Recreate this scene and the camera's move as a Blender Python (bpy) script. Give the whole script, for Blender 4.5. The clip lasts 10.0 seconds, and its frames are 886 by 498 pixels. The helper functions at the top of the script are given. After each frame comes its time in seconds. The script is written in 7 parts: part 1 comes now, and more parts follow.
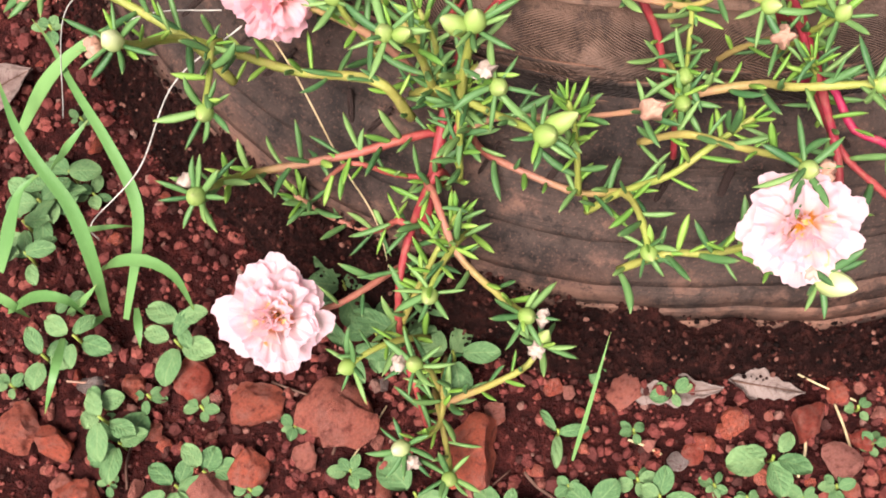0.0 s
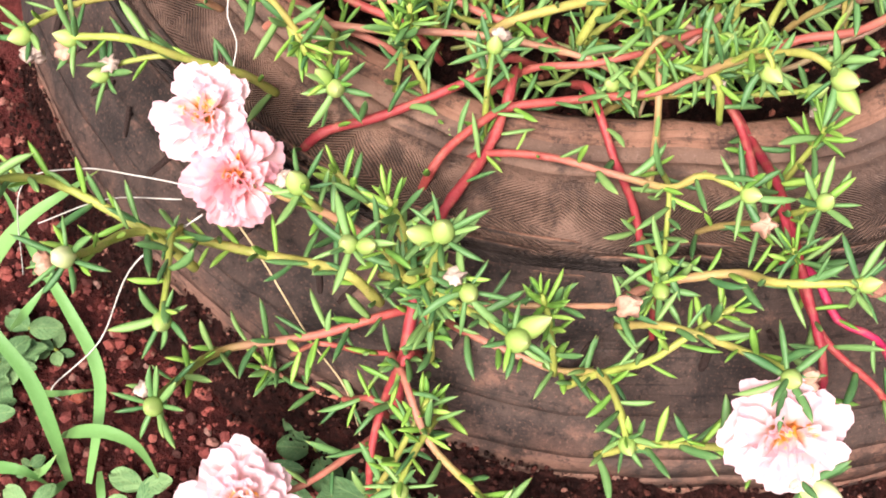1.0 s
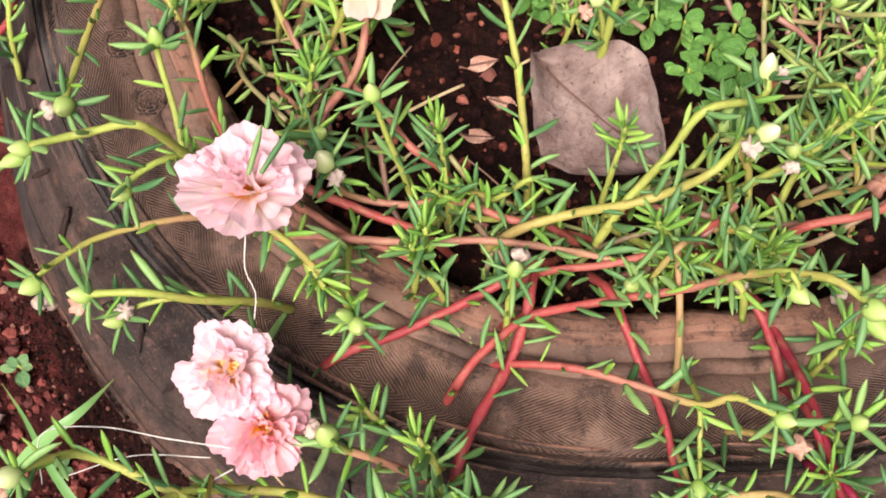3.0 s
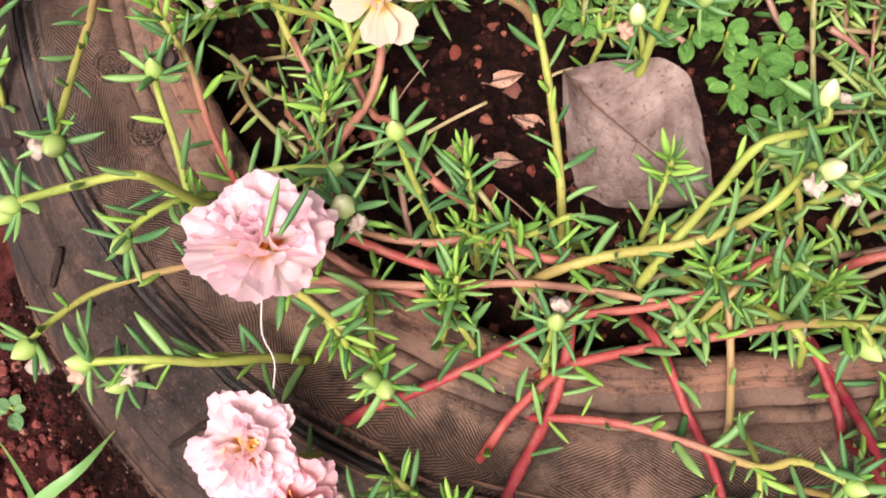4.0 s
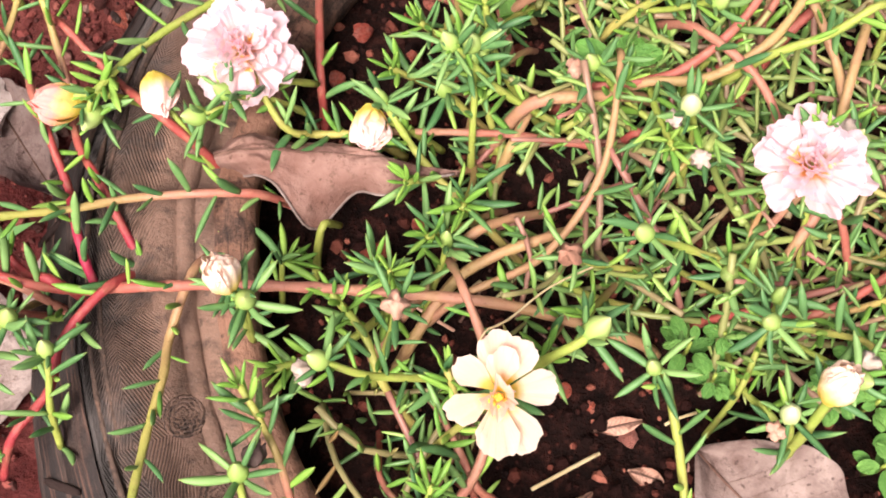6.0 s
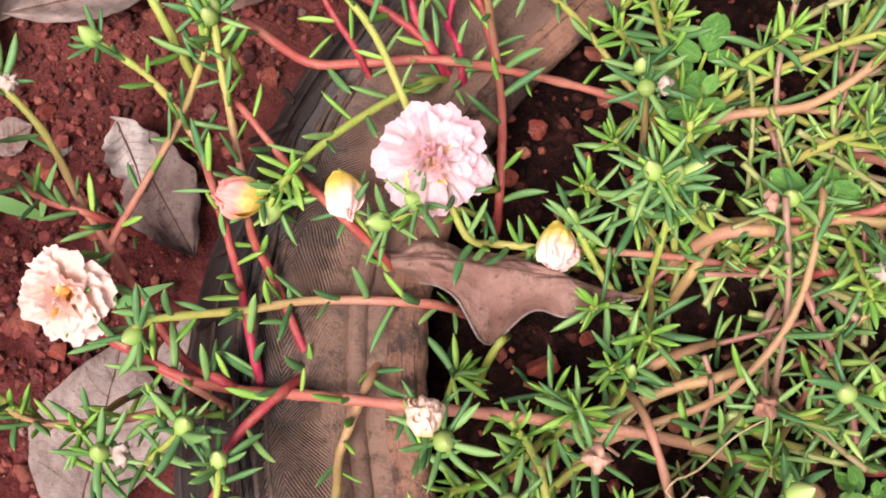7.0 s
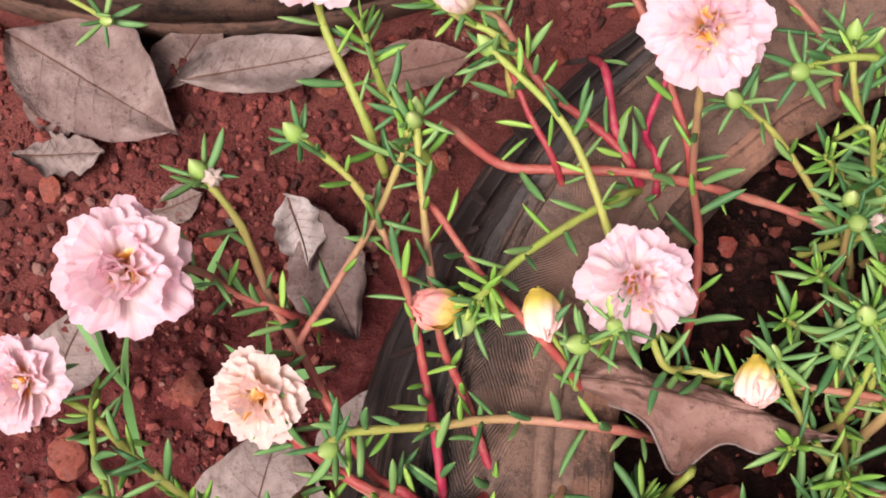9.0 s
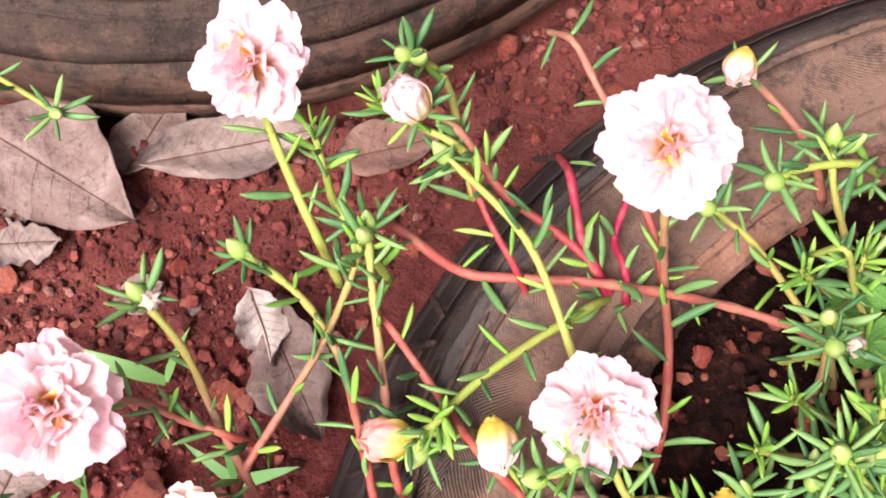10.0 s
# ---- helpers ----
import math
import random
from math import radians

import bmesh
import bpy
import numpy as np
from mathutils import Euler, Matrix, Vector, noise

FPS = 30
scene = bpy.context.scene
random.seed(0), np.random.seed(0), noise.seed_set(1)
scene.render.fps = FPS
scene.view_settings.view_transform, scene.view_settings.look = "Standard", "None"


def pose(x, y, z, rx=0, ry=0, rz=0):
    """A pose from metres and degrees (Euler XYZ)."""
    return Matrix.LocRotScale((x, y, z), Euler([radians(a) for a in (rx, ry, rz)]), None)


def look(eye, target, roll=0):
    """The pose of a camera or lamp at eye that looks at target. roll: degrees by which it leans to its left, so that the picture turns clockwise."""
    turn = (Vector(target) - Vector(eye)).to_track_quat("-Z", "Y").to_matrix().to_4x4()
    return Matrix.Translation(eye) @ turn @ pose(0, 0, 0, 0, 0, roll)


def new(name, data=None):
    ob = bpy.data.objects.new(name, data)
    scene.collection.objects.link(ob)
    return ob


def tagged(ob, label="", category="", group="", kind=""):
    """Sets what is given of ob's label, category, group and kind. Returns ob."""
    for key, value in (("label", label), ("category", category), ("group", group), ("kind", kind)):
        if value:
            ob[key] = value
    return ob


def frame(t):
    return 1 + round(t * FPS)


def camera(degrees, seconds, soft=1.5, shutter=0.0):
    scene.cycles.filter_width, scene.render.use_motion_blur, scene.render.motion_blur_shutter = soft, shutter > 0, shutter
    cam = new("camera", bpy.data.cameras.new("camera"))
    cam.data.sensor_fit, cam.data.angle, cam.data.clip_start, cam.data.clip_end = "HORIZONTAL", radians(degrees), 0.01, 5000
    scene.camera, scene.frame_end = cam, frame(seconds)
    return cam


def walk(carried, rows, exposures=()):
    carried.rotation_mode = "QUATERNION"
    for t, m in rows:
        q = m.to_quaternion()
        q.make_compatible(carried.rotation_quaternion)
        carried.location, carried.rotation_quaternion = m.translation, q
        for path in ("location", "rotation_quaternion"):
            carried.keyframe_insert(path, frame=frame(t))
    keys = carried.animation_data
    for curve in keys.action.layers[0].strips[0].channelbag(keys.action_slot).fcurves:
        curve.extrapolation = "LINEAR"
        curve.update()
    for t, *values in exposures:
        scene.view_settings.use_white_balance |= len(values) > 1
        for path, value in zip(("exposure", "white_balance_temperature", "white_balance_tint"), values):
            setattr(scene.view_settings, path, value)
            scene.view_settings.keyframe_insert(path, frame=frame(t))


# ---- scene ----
cam = camera(40, 10.0, soft=1.85)
PATH = [
    (0, look((0.0000, -0.2663, 0.5635), (-0.0068, -0.1137, 0.0874), -2.26)),
    (0.5, look((0.0007, -0.2489, 0.5621), (-0.0026, -0.0920, 0.0874), -1.20)),
    (1, look((0.0059, -0.1995, 0.5672), (0.0047, -0.0396, 0.0935), -0.61)),
    (1.5, look((-0.0001, -0.1725, 0.5745), (0.0038, -0.0090, 0.1020), 1.03)),
    (2, look((0.0045, -0.1565, 0.5773), (0.0108, 0.0049, 0.1041), 1.35)),
    (2.5, look((0.0025, -0.1406, 0.5782), (0.0108, 0.0128, 0.1024), 0.92)),
    (3, look((-0.0090, -0.1035, 0.5923), (-0.0011, 0.0437, 0.1145), -0.79)),
    (3.2, look((-0.0159, -0.1049, 0.5919), (-0.0070, 0.0450, 0.1150), -0.72)),
    (4.3, look((-0.0237, -0.0344, 0.5522), (-0.0088, 0.0842, 0.0667), 2.08)),
    (4.5, look((-0.0241, -0.0273, 0.5489), (-0.0082, 0.0960, 0.0646), 2.23)),
    (5, look((-0.0197, 0.0047, 0.5493), (-0.0025, 0.1323, 0.0661), 2.79)),
    (5.5, look((-0.0247, 0.0487, 0.5518), (-0.0131, 0.1782, 0.0690), 0.86)),
    (6, look((-0.0463, 0.0903, 0.5433), (-0.0408, 0.2198, 0.0604), -0.17)),
    (6.2, look((-0.0563, 0.1057, 0.5373), (-0.0536, 0.2338, 0.0540), -0.55)),
    (7.3, look((-0.1323, 0.1527, 0.5449), (-0.1275, 0.2662, 0.0579), 5.94)),
    (7.5, look((-0.1440, 0.1523, 0.5451), (-0.1419, 0.2673, 0.0585), 5.35)),
    (8, look((-0.1597, 0.1559, 0.5476), (-0.1654, 0.2736, 0.0617), 2.90)),
    (8.5, look((-0.1700, 0.1611, 0.5470), (-0.1822, 0.2812, 0.0619), 0.48)),
    (9, look((-0.1651, 0.1851, 0.5445), (-0.1824, 0.3012, 0.0585), -2.03)),
    (9.5, look((-0.1573, 0.2166, 0.5382), (-0.1795, 0.3276, 0.0512), -4.97)),
    (10, look((-0.1444, 0.2394, 0.5322), (-0.1733, 0.3478, 0.0449), -8.54)),
]
walk(cam, PATH, [(0, 1.6, 6500, 11.5), (0.5, 1.68, 6500, 11.5), (1, 1.88, 6500, 11.5), (1.5, 1.22, 6500, 11.5), (2.5, 1.26, 6500, 11.5), (3, 1.52, 6500, 11.5), (4.5, 1.52, 6500, 11.5), (5.5, 1.68, 6500, 11.5), (6, 1.76, 6500, 11.5), (7.5, 1.25, 6300, 14), (8.5, 1.2, 6300, 14), (9.5, 1.28, 6350, 14), (10, 1.8, 6350, 14.5)])

# ---- light: bright overcast sky, soft sun from above ----
world = bpy.data.worlds.new("sky")
scene.world = world
world.use_nodes = True
wn, wl = world.node_tree.nodes, world.node_tree.links
sky = wn.new("ShaderNodeTexSky")
sky.sky_type = "NISHITA"
sky.sun_disc = False
sky.sun_elevation = radians(58)
sky.sun_rotation = radians(200)
sky.air_density, sky.dust_density, sky.ozone_density = 1.0, 6.0, 1.0
cloud = wn.new("ShaderNodeHueSaturation")
cloud.inputs["Saturation"].default_value = 0.35
wl.new(sky.outputs[0], cloud.inputs["Color"])
wl.new(cloud.outputs[0], wn["Background"].inputs[0])
wn["Background"].inputs[1].default_value = 0.056
sun = new("sun", bpy.data.lights.new("sun", "SUN"))
sun.data.energy = 2.9
sun.data.angle = radians(30)
sun.data.color = (1.0, 0.95, 0.86)
sun.matrix_basis = look((-0.35, -0.55, 1.3), (0, 0, 0))


# ---- materials ----
class Mat:
    """A small builder for node materials."""

    def __init__(self, name):
        self.m = bpy.data.materials.new(name)
        self.m.use_nodes = True
        self.n, self.l = self.m.node_tree.nodes, self.m.node_tree.links
        self.b = self.n["Principled BSDF"]

    def node(self, kind, **inputs):
        nd = self.n.new(kind)
        for k, v in inputs.items():
            sock = nd.inputs[k.replace("_", " ")]
            if isinstance(v, bpy.types.NodeSocket):
                self.l.new(v, sock)
            else:
                sock.default_value = v
        return nd

    def coord(self, which="Object"):
        return self.n.new("ShaderNodeTexCoord").outputs[which]

    def noise(self, scale, detail=4.0, rough=0.6, vec=None):
        nd = self.node("ShaderNodeTexNoise", Scale=scale, Detail=detail, Roughness=rough)
        self.l.new(vec or self.coord(), nd.inputs["Vector"])
        return nd.outputs["Fac"]

    def ramp(self, fac, stops):
        nd = self.n.new("ShaderNodeValToRGB")
        while len(nd.color_ramp.elements) < len(stops):
            nd.color_ramp.elements.new(0.5)
        for e, (p, c) in zip(nd.color_ramp.elements, stops):
            e.position, e.color = p, (*c, 1)
        self.l.new(fac, nd.inputs[0])
        return nd.outputs[0]

    def mix(self, fac, a, b, kind="MIX"):
        nd = self.n.new("ShaderNodeMix")
        nd.data_type, nd.blend_type = "RGBA", kind
        for k, v in ((0, fac), (6, a), (7, b)):
            if isinstance(v, bpy.types.NodeSocket):
                self.l.new(v, nd.inputs[k])
            elif k == 0:
                nd.inputs[0].default_value = v
            else:
                nd.inputs[k].default_value = (*v, 1)
        return nd.outputs[2]

    def math(self, op, a, b=0.0, c=0.0):
        nd = self.n.new("ShaderNodeMath")
        nd.operation = op
        for k, v in enumerate((a, b, c)):
            if isinstance(v, bpy.types.NodeSocket):
                self.l.new(v, nd.inputs[k])
            else:
                nd.inputs[k].default_value = v
        return nd.outputs[0]

    def random(self):
        return self.n.new("ShaderNodeObjectInfo").outputs["Random"]

    def uv(self):
        s = self.n.new("ShaderNodeSeparateXYZ")
        self.l.new(self.coord("UV"), s.inputs[0])
        return s.outputs[0], s.outputs[1]

    def bump(self, height, distance, strength=1.0):
        nd = self.node("ShaderNodeBump", Strength=strength, Distance=distance, Height=height)
        if self.b.inputs["Normal"].links:
            self.l.new(self.b.inputs["Normal"].links[0].from_socket, nd.inputs["Normal"])
        self.l.new(nd.outputs[0], self.b.inputs["Normal"])

    def done(self, color, rough=0.6, spec=0.5, translucent=0.0):
        for k, v in (("Base Color", color), ("Roughness", rough)):
            if isinstance(v, bpy.types.NodeSocket):
                self.l.new(v, self.b.inputs[k])
            else:
                self.b.inputs[k].default_value = (*v, 1) if k == "Base Color" else v
        self.b.inputs["Specular IOR Level"].default_value = spec
        if translucent:
            tr = self.n.new("ShaderNodeBsdfTranslucent")
            if isinstance(color, bpy.types.NodeSocket):
                self.l.new(color, tr.inputs[0])
            else:
                tr.inputs[0].default_value = (*color, 1)
            mx = self.n.new("ShaderNodeMixShader")
            mx.inputs[0].default_value = translucent
            out = self.n["Material Output"]
            self.l.new(self.b.outputs[0], mx.inputs[1])
            self.l.new(tr.outputs[0], mx.inputs[2])
            self.l.new(mx.outputs[0], out.inputs[0])
        return self.m


def soil_material(name, dark, mid, light, dry=None):
    m = Mat(name)
    big, fine, grit = m.noise(14, 5), m.noise(130, 6, 0.7), m.noise(620, 3, 0.7)
    base = m.ramp(fine, [(0.3, dark), (0.52, mid), (0.72, light)])
    base = m.mix(m.math("MULTIPLY", big, 0.7), base, dark)
    base = m.mix(m.ramp(grit, [(0.62, (0, 0, 0)), (0.7, (0.5, 0.5, 0.5))]), base, light)
    if dry:
        away = m.n.new("ShaderNodeVectorMath")
        away.operation = "DISTANCE"
        away.inputs[1].default_value = (0.0, -0.7, 0.0)
        m.l.new(m.coord(), away.inputs[0])
        reach = m.math("MULTIPLY_ADD", m.math("SUBTRACT", away.outputs["Value"], 0.7), 3.2, m.math("MULTIPLY", m.math("SUBTRACT", m.noise(6, 4), 0.5), 0.9))
        crust = m.ramp(m.noise(75, 6, 0.72), [(0.3, dry[0]), (0.5, dry[1]), (0.68, dry[2])])
        base = m.mix(m.ramp(reach, [(0.15, (0, 0, 0)), (0.75, (0.85,) * 3)]), base, crust)
        base = m.mix(m.ramp(m.math("MULTIPLY", reach, 0.5), [(0.5, (0, 0, 0)), (0.72, (0.55,) * 3)]), base, (0.24, 0.075, 0.062))
    m.bump(fine, 0.006, 1.0)
    m.bump(grit, 0.002, 1.0)
    return m.done(base, m.ramp(big, [(0.3, (0.75,) * 3), (0.7, (0.95,) * 3)]), 0.08)


# darker red in front of the tyre, paler and crusted beyond
SOIL = soil_material("red soil", (0.009, 0.0026, 0.0026), (0.055, 0.0115, 0.0105), (0.2, 0.045, 0.037), ((0.038, 0.0085, 0.0085), (0.115, 0.0235, 0.0225), (0.2, 0.058, 0.052)))
# bed soil: dark red-brown, deepened so its colour holds the shade under the stems
BED_SOIL = soil_material("shade-darkened bed soil", (0.003, 0.0014, 0.0012), (0.019, 0.0062, 0.005), (0.085, 0.025, 0.019))


def stone_material(name, a, b, c):
    m = Mat(name)
    n1, n2 = m.noise(45, 5), m.noise(420, 4, 0.7)
    tone = m.ramp(m.random(), [(0.0, a), (0.5, b), (1.0, c)])
    face, chip = m.noise(2.6, 6, 0.7), m.noise(9, 6, 0.75)
    col = m.mix(m.ramp(face, [(0.38, (0.75,) * 3), (0.52, (0, 0, 0))]), tone, c)
    col = m.mix(m.ramp(chip, [(0.5, (0, 0, 0)), (0.64, (0.8,) * 3)]), col, (0.13, 0.026, 0.021))
    col = m.mix(m.ramp(n1, [(0.42, (0, 0, 0)), (0.72, (0.5,) * 3)]), col, (0.16, 0.03, 0.024))
    col = m.mix(m.ramp(n2, [(0.55, (0, 0, 0)), (0.75, (0.5,) * 3)]), col, (0.5, 0.2, 0.13))
    m.bump(chip, 0.006)
    m.bump(n1, 0.004)
    m.bump(m.noise(150, 5, 0.7), 0.0022)
    m.bump(n2, 0.0018)
    return m.done(col, 0.8, 0.18)


STONE = stone_material("laterite stone", (0.42, 0.07, 0.05), (0.66, 0.15, 0.09), (0.5, 0.2, 0.165))
GREY_STONE = stone_material("grey stone", (0.30, 0.25, 0.24), (0.36, 0.3, 0.28), (0.26, 0.2, 0.19))
m = Mat("gravel")
isl = m.n.new("ShaderNodeNewGeometry").outputs["Random Per Island"]
tone = m.ramp(isl, [(0.0, (0.035, 0.009, 0.007)), (0.4, (0.125, 0.022, 0.02)), (0.78, (0.25, 0.052, 0.043)), (0.94, (0.3, 0.085, 0.065)), (1.0, (0.27, 0.15, 0.125))])
m.bump(m.noise(500), 0.001)
GRAVEL = m.done(m.mix(m.math("MULTIPLY", m.noise(260), 0.7), tone, (0.035, 0.009, 0.007)), 0.85, 0.3)

# grit toned down with the bed soil, plant shade included in its colour
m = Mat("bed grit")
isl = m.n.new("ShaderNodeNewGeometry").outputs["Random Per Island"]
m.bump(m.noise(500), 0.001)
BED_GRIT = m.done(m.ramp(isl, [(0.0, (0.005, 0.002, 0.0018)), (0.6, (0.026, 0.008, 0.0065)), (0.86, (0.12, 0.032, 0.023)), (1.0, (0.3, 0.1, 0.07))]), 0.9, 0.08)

# crumbs on the bank, nearly black to match the shade painted there
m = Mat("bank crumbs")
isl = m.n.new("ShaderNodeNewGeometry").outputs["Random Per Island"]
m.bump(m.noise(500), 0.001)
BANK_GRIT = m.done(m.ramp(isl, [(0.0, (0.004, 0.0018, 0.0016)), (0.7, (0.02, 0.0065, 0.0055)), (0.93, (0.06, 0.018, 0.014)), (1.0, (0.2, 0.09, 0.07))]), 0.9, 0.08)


def rubber(name, dusty, flank_tone, dust_colour, left_dark=False):
    """Old tyre rubber: dusty brown low down, charcoal above, mottled, pitted and finely cracked."""
    m = Mat(name)
    u, v = m.uv()
    big, mid, fine, grain = m.noise(11, 7, 0.7), m.noise(42, 6, 0.72), m.noise(170, 5, 0.75), m.noise(700, 3, 0.7)
    low = m.ramp(m.math("ADD", m.math("MULTIPLY", v, 5.4), m.math("MULTIPLY", big, 0.7)), [(0.8, (1, 1, 1)), (1.02, (0, 0, 0))])
    col = m.mix(low, flank_tone, dusty)
    col = m.mix(m.ramp(big, [(0.38, (0.7,) * 3), (0.5, (0, 0, 0))]), col, (0.018, 0.015, 0.0155))
    col = m.mix(m.ramp(mid, [(0.5, (0, 0, 0)), (0.6, (0.75,) * 3)]), col, (0.02, 0.0155, 0.015))
    col = m.mix(m.ramp(mid, [(0.3, (0.55,) * 3), (0.44, (0, 0, 0))]), col, dust_colour)
    col = m.mix(m.ramp(fine, [(0.55, (0, 0, 0)), (0.64, (0.65,) * 3)]), col, (0.012, 0.01, 0.01))
    col = m.mix(m.ramp(grain, [(0.56, (0, 0, 0)), (0.7, (0.45,) * 3)]), col, dust_colour)
    # scuffs drawn out along the tyre
    streak = m.node("ShaderNodeMapping", Scale=(14.0, 420.0, 1.0), Vector=m.coord("UV"))
    scuff = m.noise(1.0, 4, 0.7, streak.outputs[0])
    col = m.mix(m.ramp(scuff, [(0.57, (0, 0, 0)), (0.68, (0.75,) * 3)]), col, (0.014, 0.0115, 0.0115))
    # darker towards the back left of the tyre, with paler scuffs
    if left_dark:
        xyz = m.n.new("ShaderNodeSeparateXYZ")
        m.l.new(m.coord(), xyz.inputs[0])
        back_left = m.math("MULTIPLY_ADD", xyz.outputs[1], 9.0, m.math("MULTIPLY", m.math("SUBTRACT", big, 0.5), 2.2))
        back_left = m.math("SUBTRACT", back_left, m.math("MULTIPLY", m.math("MAXIMUM", m.math("ADD", xyz.outputs[0], 0.24), 0.0), 15.0))
        back_left = m.math("ADD", back_left, m.math("MULTIPLY", m.math("MAXIMUM", m.math("SUBTRACT", -0.16, xyz.outputs[0]), 0.0), 9.0))
        col = m.mix(m.ramp(back_left, [(0.0, (0, 0, 0)), (0.4, (0.75,) * 3)]), col, (0.024, 0.02, 0.0205))
        col = m.mix(m.math("MULTIPLY", m.ramp(scuff, [(0.36, (0.6,) * 3), (0.46, (0, 0, 0))]), m.ramp(back_left, [(0.0, (0, 0, 0)), (0.4, (0.75,) * 3)])), col, dust_colour)
    m.bump(mid, 0.0016, 0.5)
    m.bump(fine, 0.0016, 0.9)
    m.bump(scuff, 0.0007, 0.7)
    m.bump(grain, 0.0005, 0.8)
    return m.done(col, m.ramp(mid, [(0.3, (0.6,) * 3), (0.7, (0.9,) * 3)]), 0.1)


RUBBER = rubber("worn tyre rubber", (0.2, 0.1, 0.07), (0.075, 0.047, 0.038), (0.22, 0.115, 0.083))
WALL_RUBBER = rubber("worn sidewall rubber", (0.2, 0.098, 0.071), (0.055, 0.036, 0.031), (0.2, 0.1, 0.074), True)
OLD_RUBBER = rubber("old dark rubber", (0.13, 0.069, 0.051), (0.05, 0.033, 0.027), (0.145, 0.082, 0.062))

# the moulded ridges of the upper band, slanting one way outside and the other way inside; u and v are metres along and across
m = Mat("moulded tyre rubber")
u, v = m.uv()
wob = m.math("MULTIPLY", m.math("SUBTRACT", m.noise(16, 2), 0.5), 0.02)
inner = m.math("GREATER_THAN", v, 0.033)
slant = m.math("MULTIPLY_ADD", inner, 1.25, -0.55)
panel = m.math("PINGPONG", m.math("ADD", u, wob), 0.05)
turn = m.math("MULTIPLY_ADD", m.math("GREATER_THAN", panel, 0.03), 0.5, 0.75)
saw = m.math("MULTIPLY_ADD", m.math("MULTIPLY", panel, turn), slant, m.math("ADD", v, m.math("MULTIPLY", wob, 0.3)))
lines = m.math("MULTIPLY", m.math("PINGPONG", saw, 0.00066), 1515.0)
big, mid, fine, grain = m.noise(12, 7, 0.7), m.noise(48, 6, 0.72), m.noise(190, 5, 0.75), m.noise(700, 3, 0.7)
worn = m.ramp(m.noise(26, 4), [(0.36, (0.15,) * 3), (0.5, (1, 1, 1))])
place = m.n.new("ShaderNodeSeparateXYZ")
m.l.new(m.coord(), place.inputs[0])
worn = m.math("MULTIPLY", worn, m.ramp(place.outputs[1], [(0.06, (1, 1, 1)), (0.13, (0.2,) * 3)]))
worn = m.math("MULTIPLY", worn, m.ramp(v, [(0.044, (1, 1, 1)), (0.049, (0, 0, 0))]))
col = m.ramp(big, [(0.34, (0.05, 0.033, 0.029)), (0.45, (0.115, 0.067, 0.052)), (0.6, (0.19, 0.107, 0.079))])
col = m.mix(m.ramp(mid, [(0.5, (0, 0, 0)), (0.62, (0.7,) * 3)]), col, (0.024, 0.018, 0.0175))
col = m.mix(m.ramp(mid, [(0.3, (0.6,) * 3), (0.44, (0, 0, 0))]), col, (0.17, 0.095, 0.072))
edge = m.math("MULTIPLY_ADD", v, 26.0, m.math("MULTIPLY", m.noise(26, 5, 0.75), 1.1))
col = m.mix(m.ramp(edge, [(0.92, (0.8,) * 3), (1.12, (0, 0, 0))]), col, (0.016, 0.0135, 0.014))
col = m.mix(m.ramp(fine, [(0.56, (0, 0, 0)), (0.66, (0.55,) * 3)]), col, (0.015, 0.012, 0.012))
col = m.mix(m.ramp(grain, [(0.58, (0, 0, 0)), (0.7, (0.4,) * 3)]), col, (0.22, 0.15, 0.125))
xyz = m.n.new("ShaderNodeSeparateXYZ")
m.l.new(m.coord(), xyz.inputs[0])
# grey sky sheen painted on the flank of the crown, thinning towards the bead
flank_tone = m.math("SUBTRACT", m.math("MULTIPLY", m.math("SUBTRACT", -0.1, xyz.outputs[0]), 4.5), m.math("MULTIPLY", v, 16.0))
flank_tone = m.math("ADD", flank_tone, m.math("MULTIPLY", m.math("SUBTRACT", big, 0.5), 2.4))
col = m.mix(m.ramp(flank_tone, [(0.0, (0, 0, 0)), (0.4, (0.55,) * 3)]), col, (0.09, 0.076, 0.075))
col = m.mix(m.math("MULTIPLY", m.ramp(lines, [(0.2, (0.8,) * 3), (0.5, (0, 0, 0))]), worn), col, (0.014, 0.0105, 0.01))
m.bump(m.math("MULTIPLY", lines, worn), 0.001, 1.0)
m.bump(mid, 0.0016, 0.5)
m.bump(fine, 0.0013, 0.8)
m.bump(grain, 0.0005, 0.7)
MOULDED = m.done(col, m.ramp(mid, [(0.3, (0.55,) * 3), (0.75, (0.85,) * 3)]), 0.12)

# stems: u runs from green (0) to crimson (1)
m = Mat("moss rose stem")
u, v = m.uv()
col = m.ramp(m.math("MULTIPLY_ADD", m.math("ADD", u, m.math("MULTIPLY", m.math("SUBTRACT", m.noise(55, 3), 0.5), 0.28)), 0.8, 0.05), [(0.05, (0.25, 0.3, 0.055)), (0.28, (0.32, 0.26, 0.07)), (0.48, (0.33, 0.145, 0.1)), (0.68, (0.3, 0.05, 0.044)), (0.85, (0.25, 0.021, 0.033)), (1.0, (0.34, 0.01, 0.065))])
n1, n2 = m.noise(160, 4), m.noise(620, 3, 0.7)
col = m.mix(m.ramp(n1, [(0.5, (0, 0, 0)), (0.7, (0.25,) * 3)]), col, (0.42, 0.25, 0.14))
col = m.mix(m.ramp(n2, [(0.6, (0, 0, 0)), (0.7, (0.4,) * 3)]), col, (0.1, 0.03, 0.02))
m.bump(n1, 0.0009)
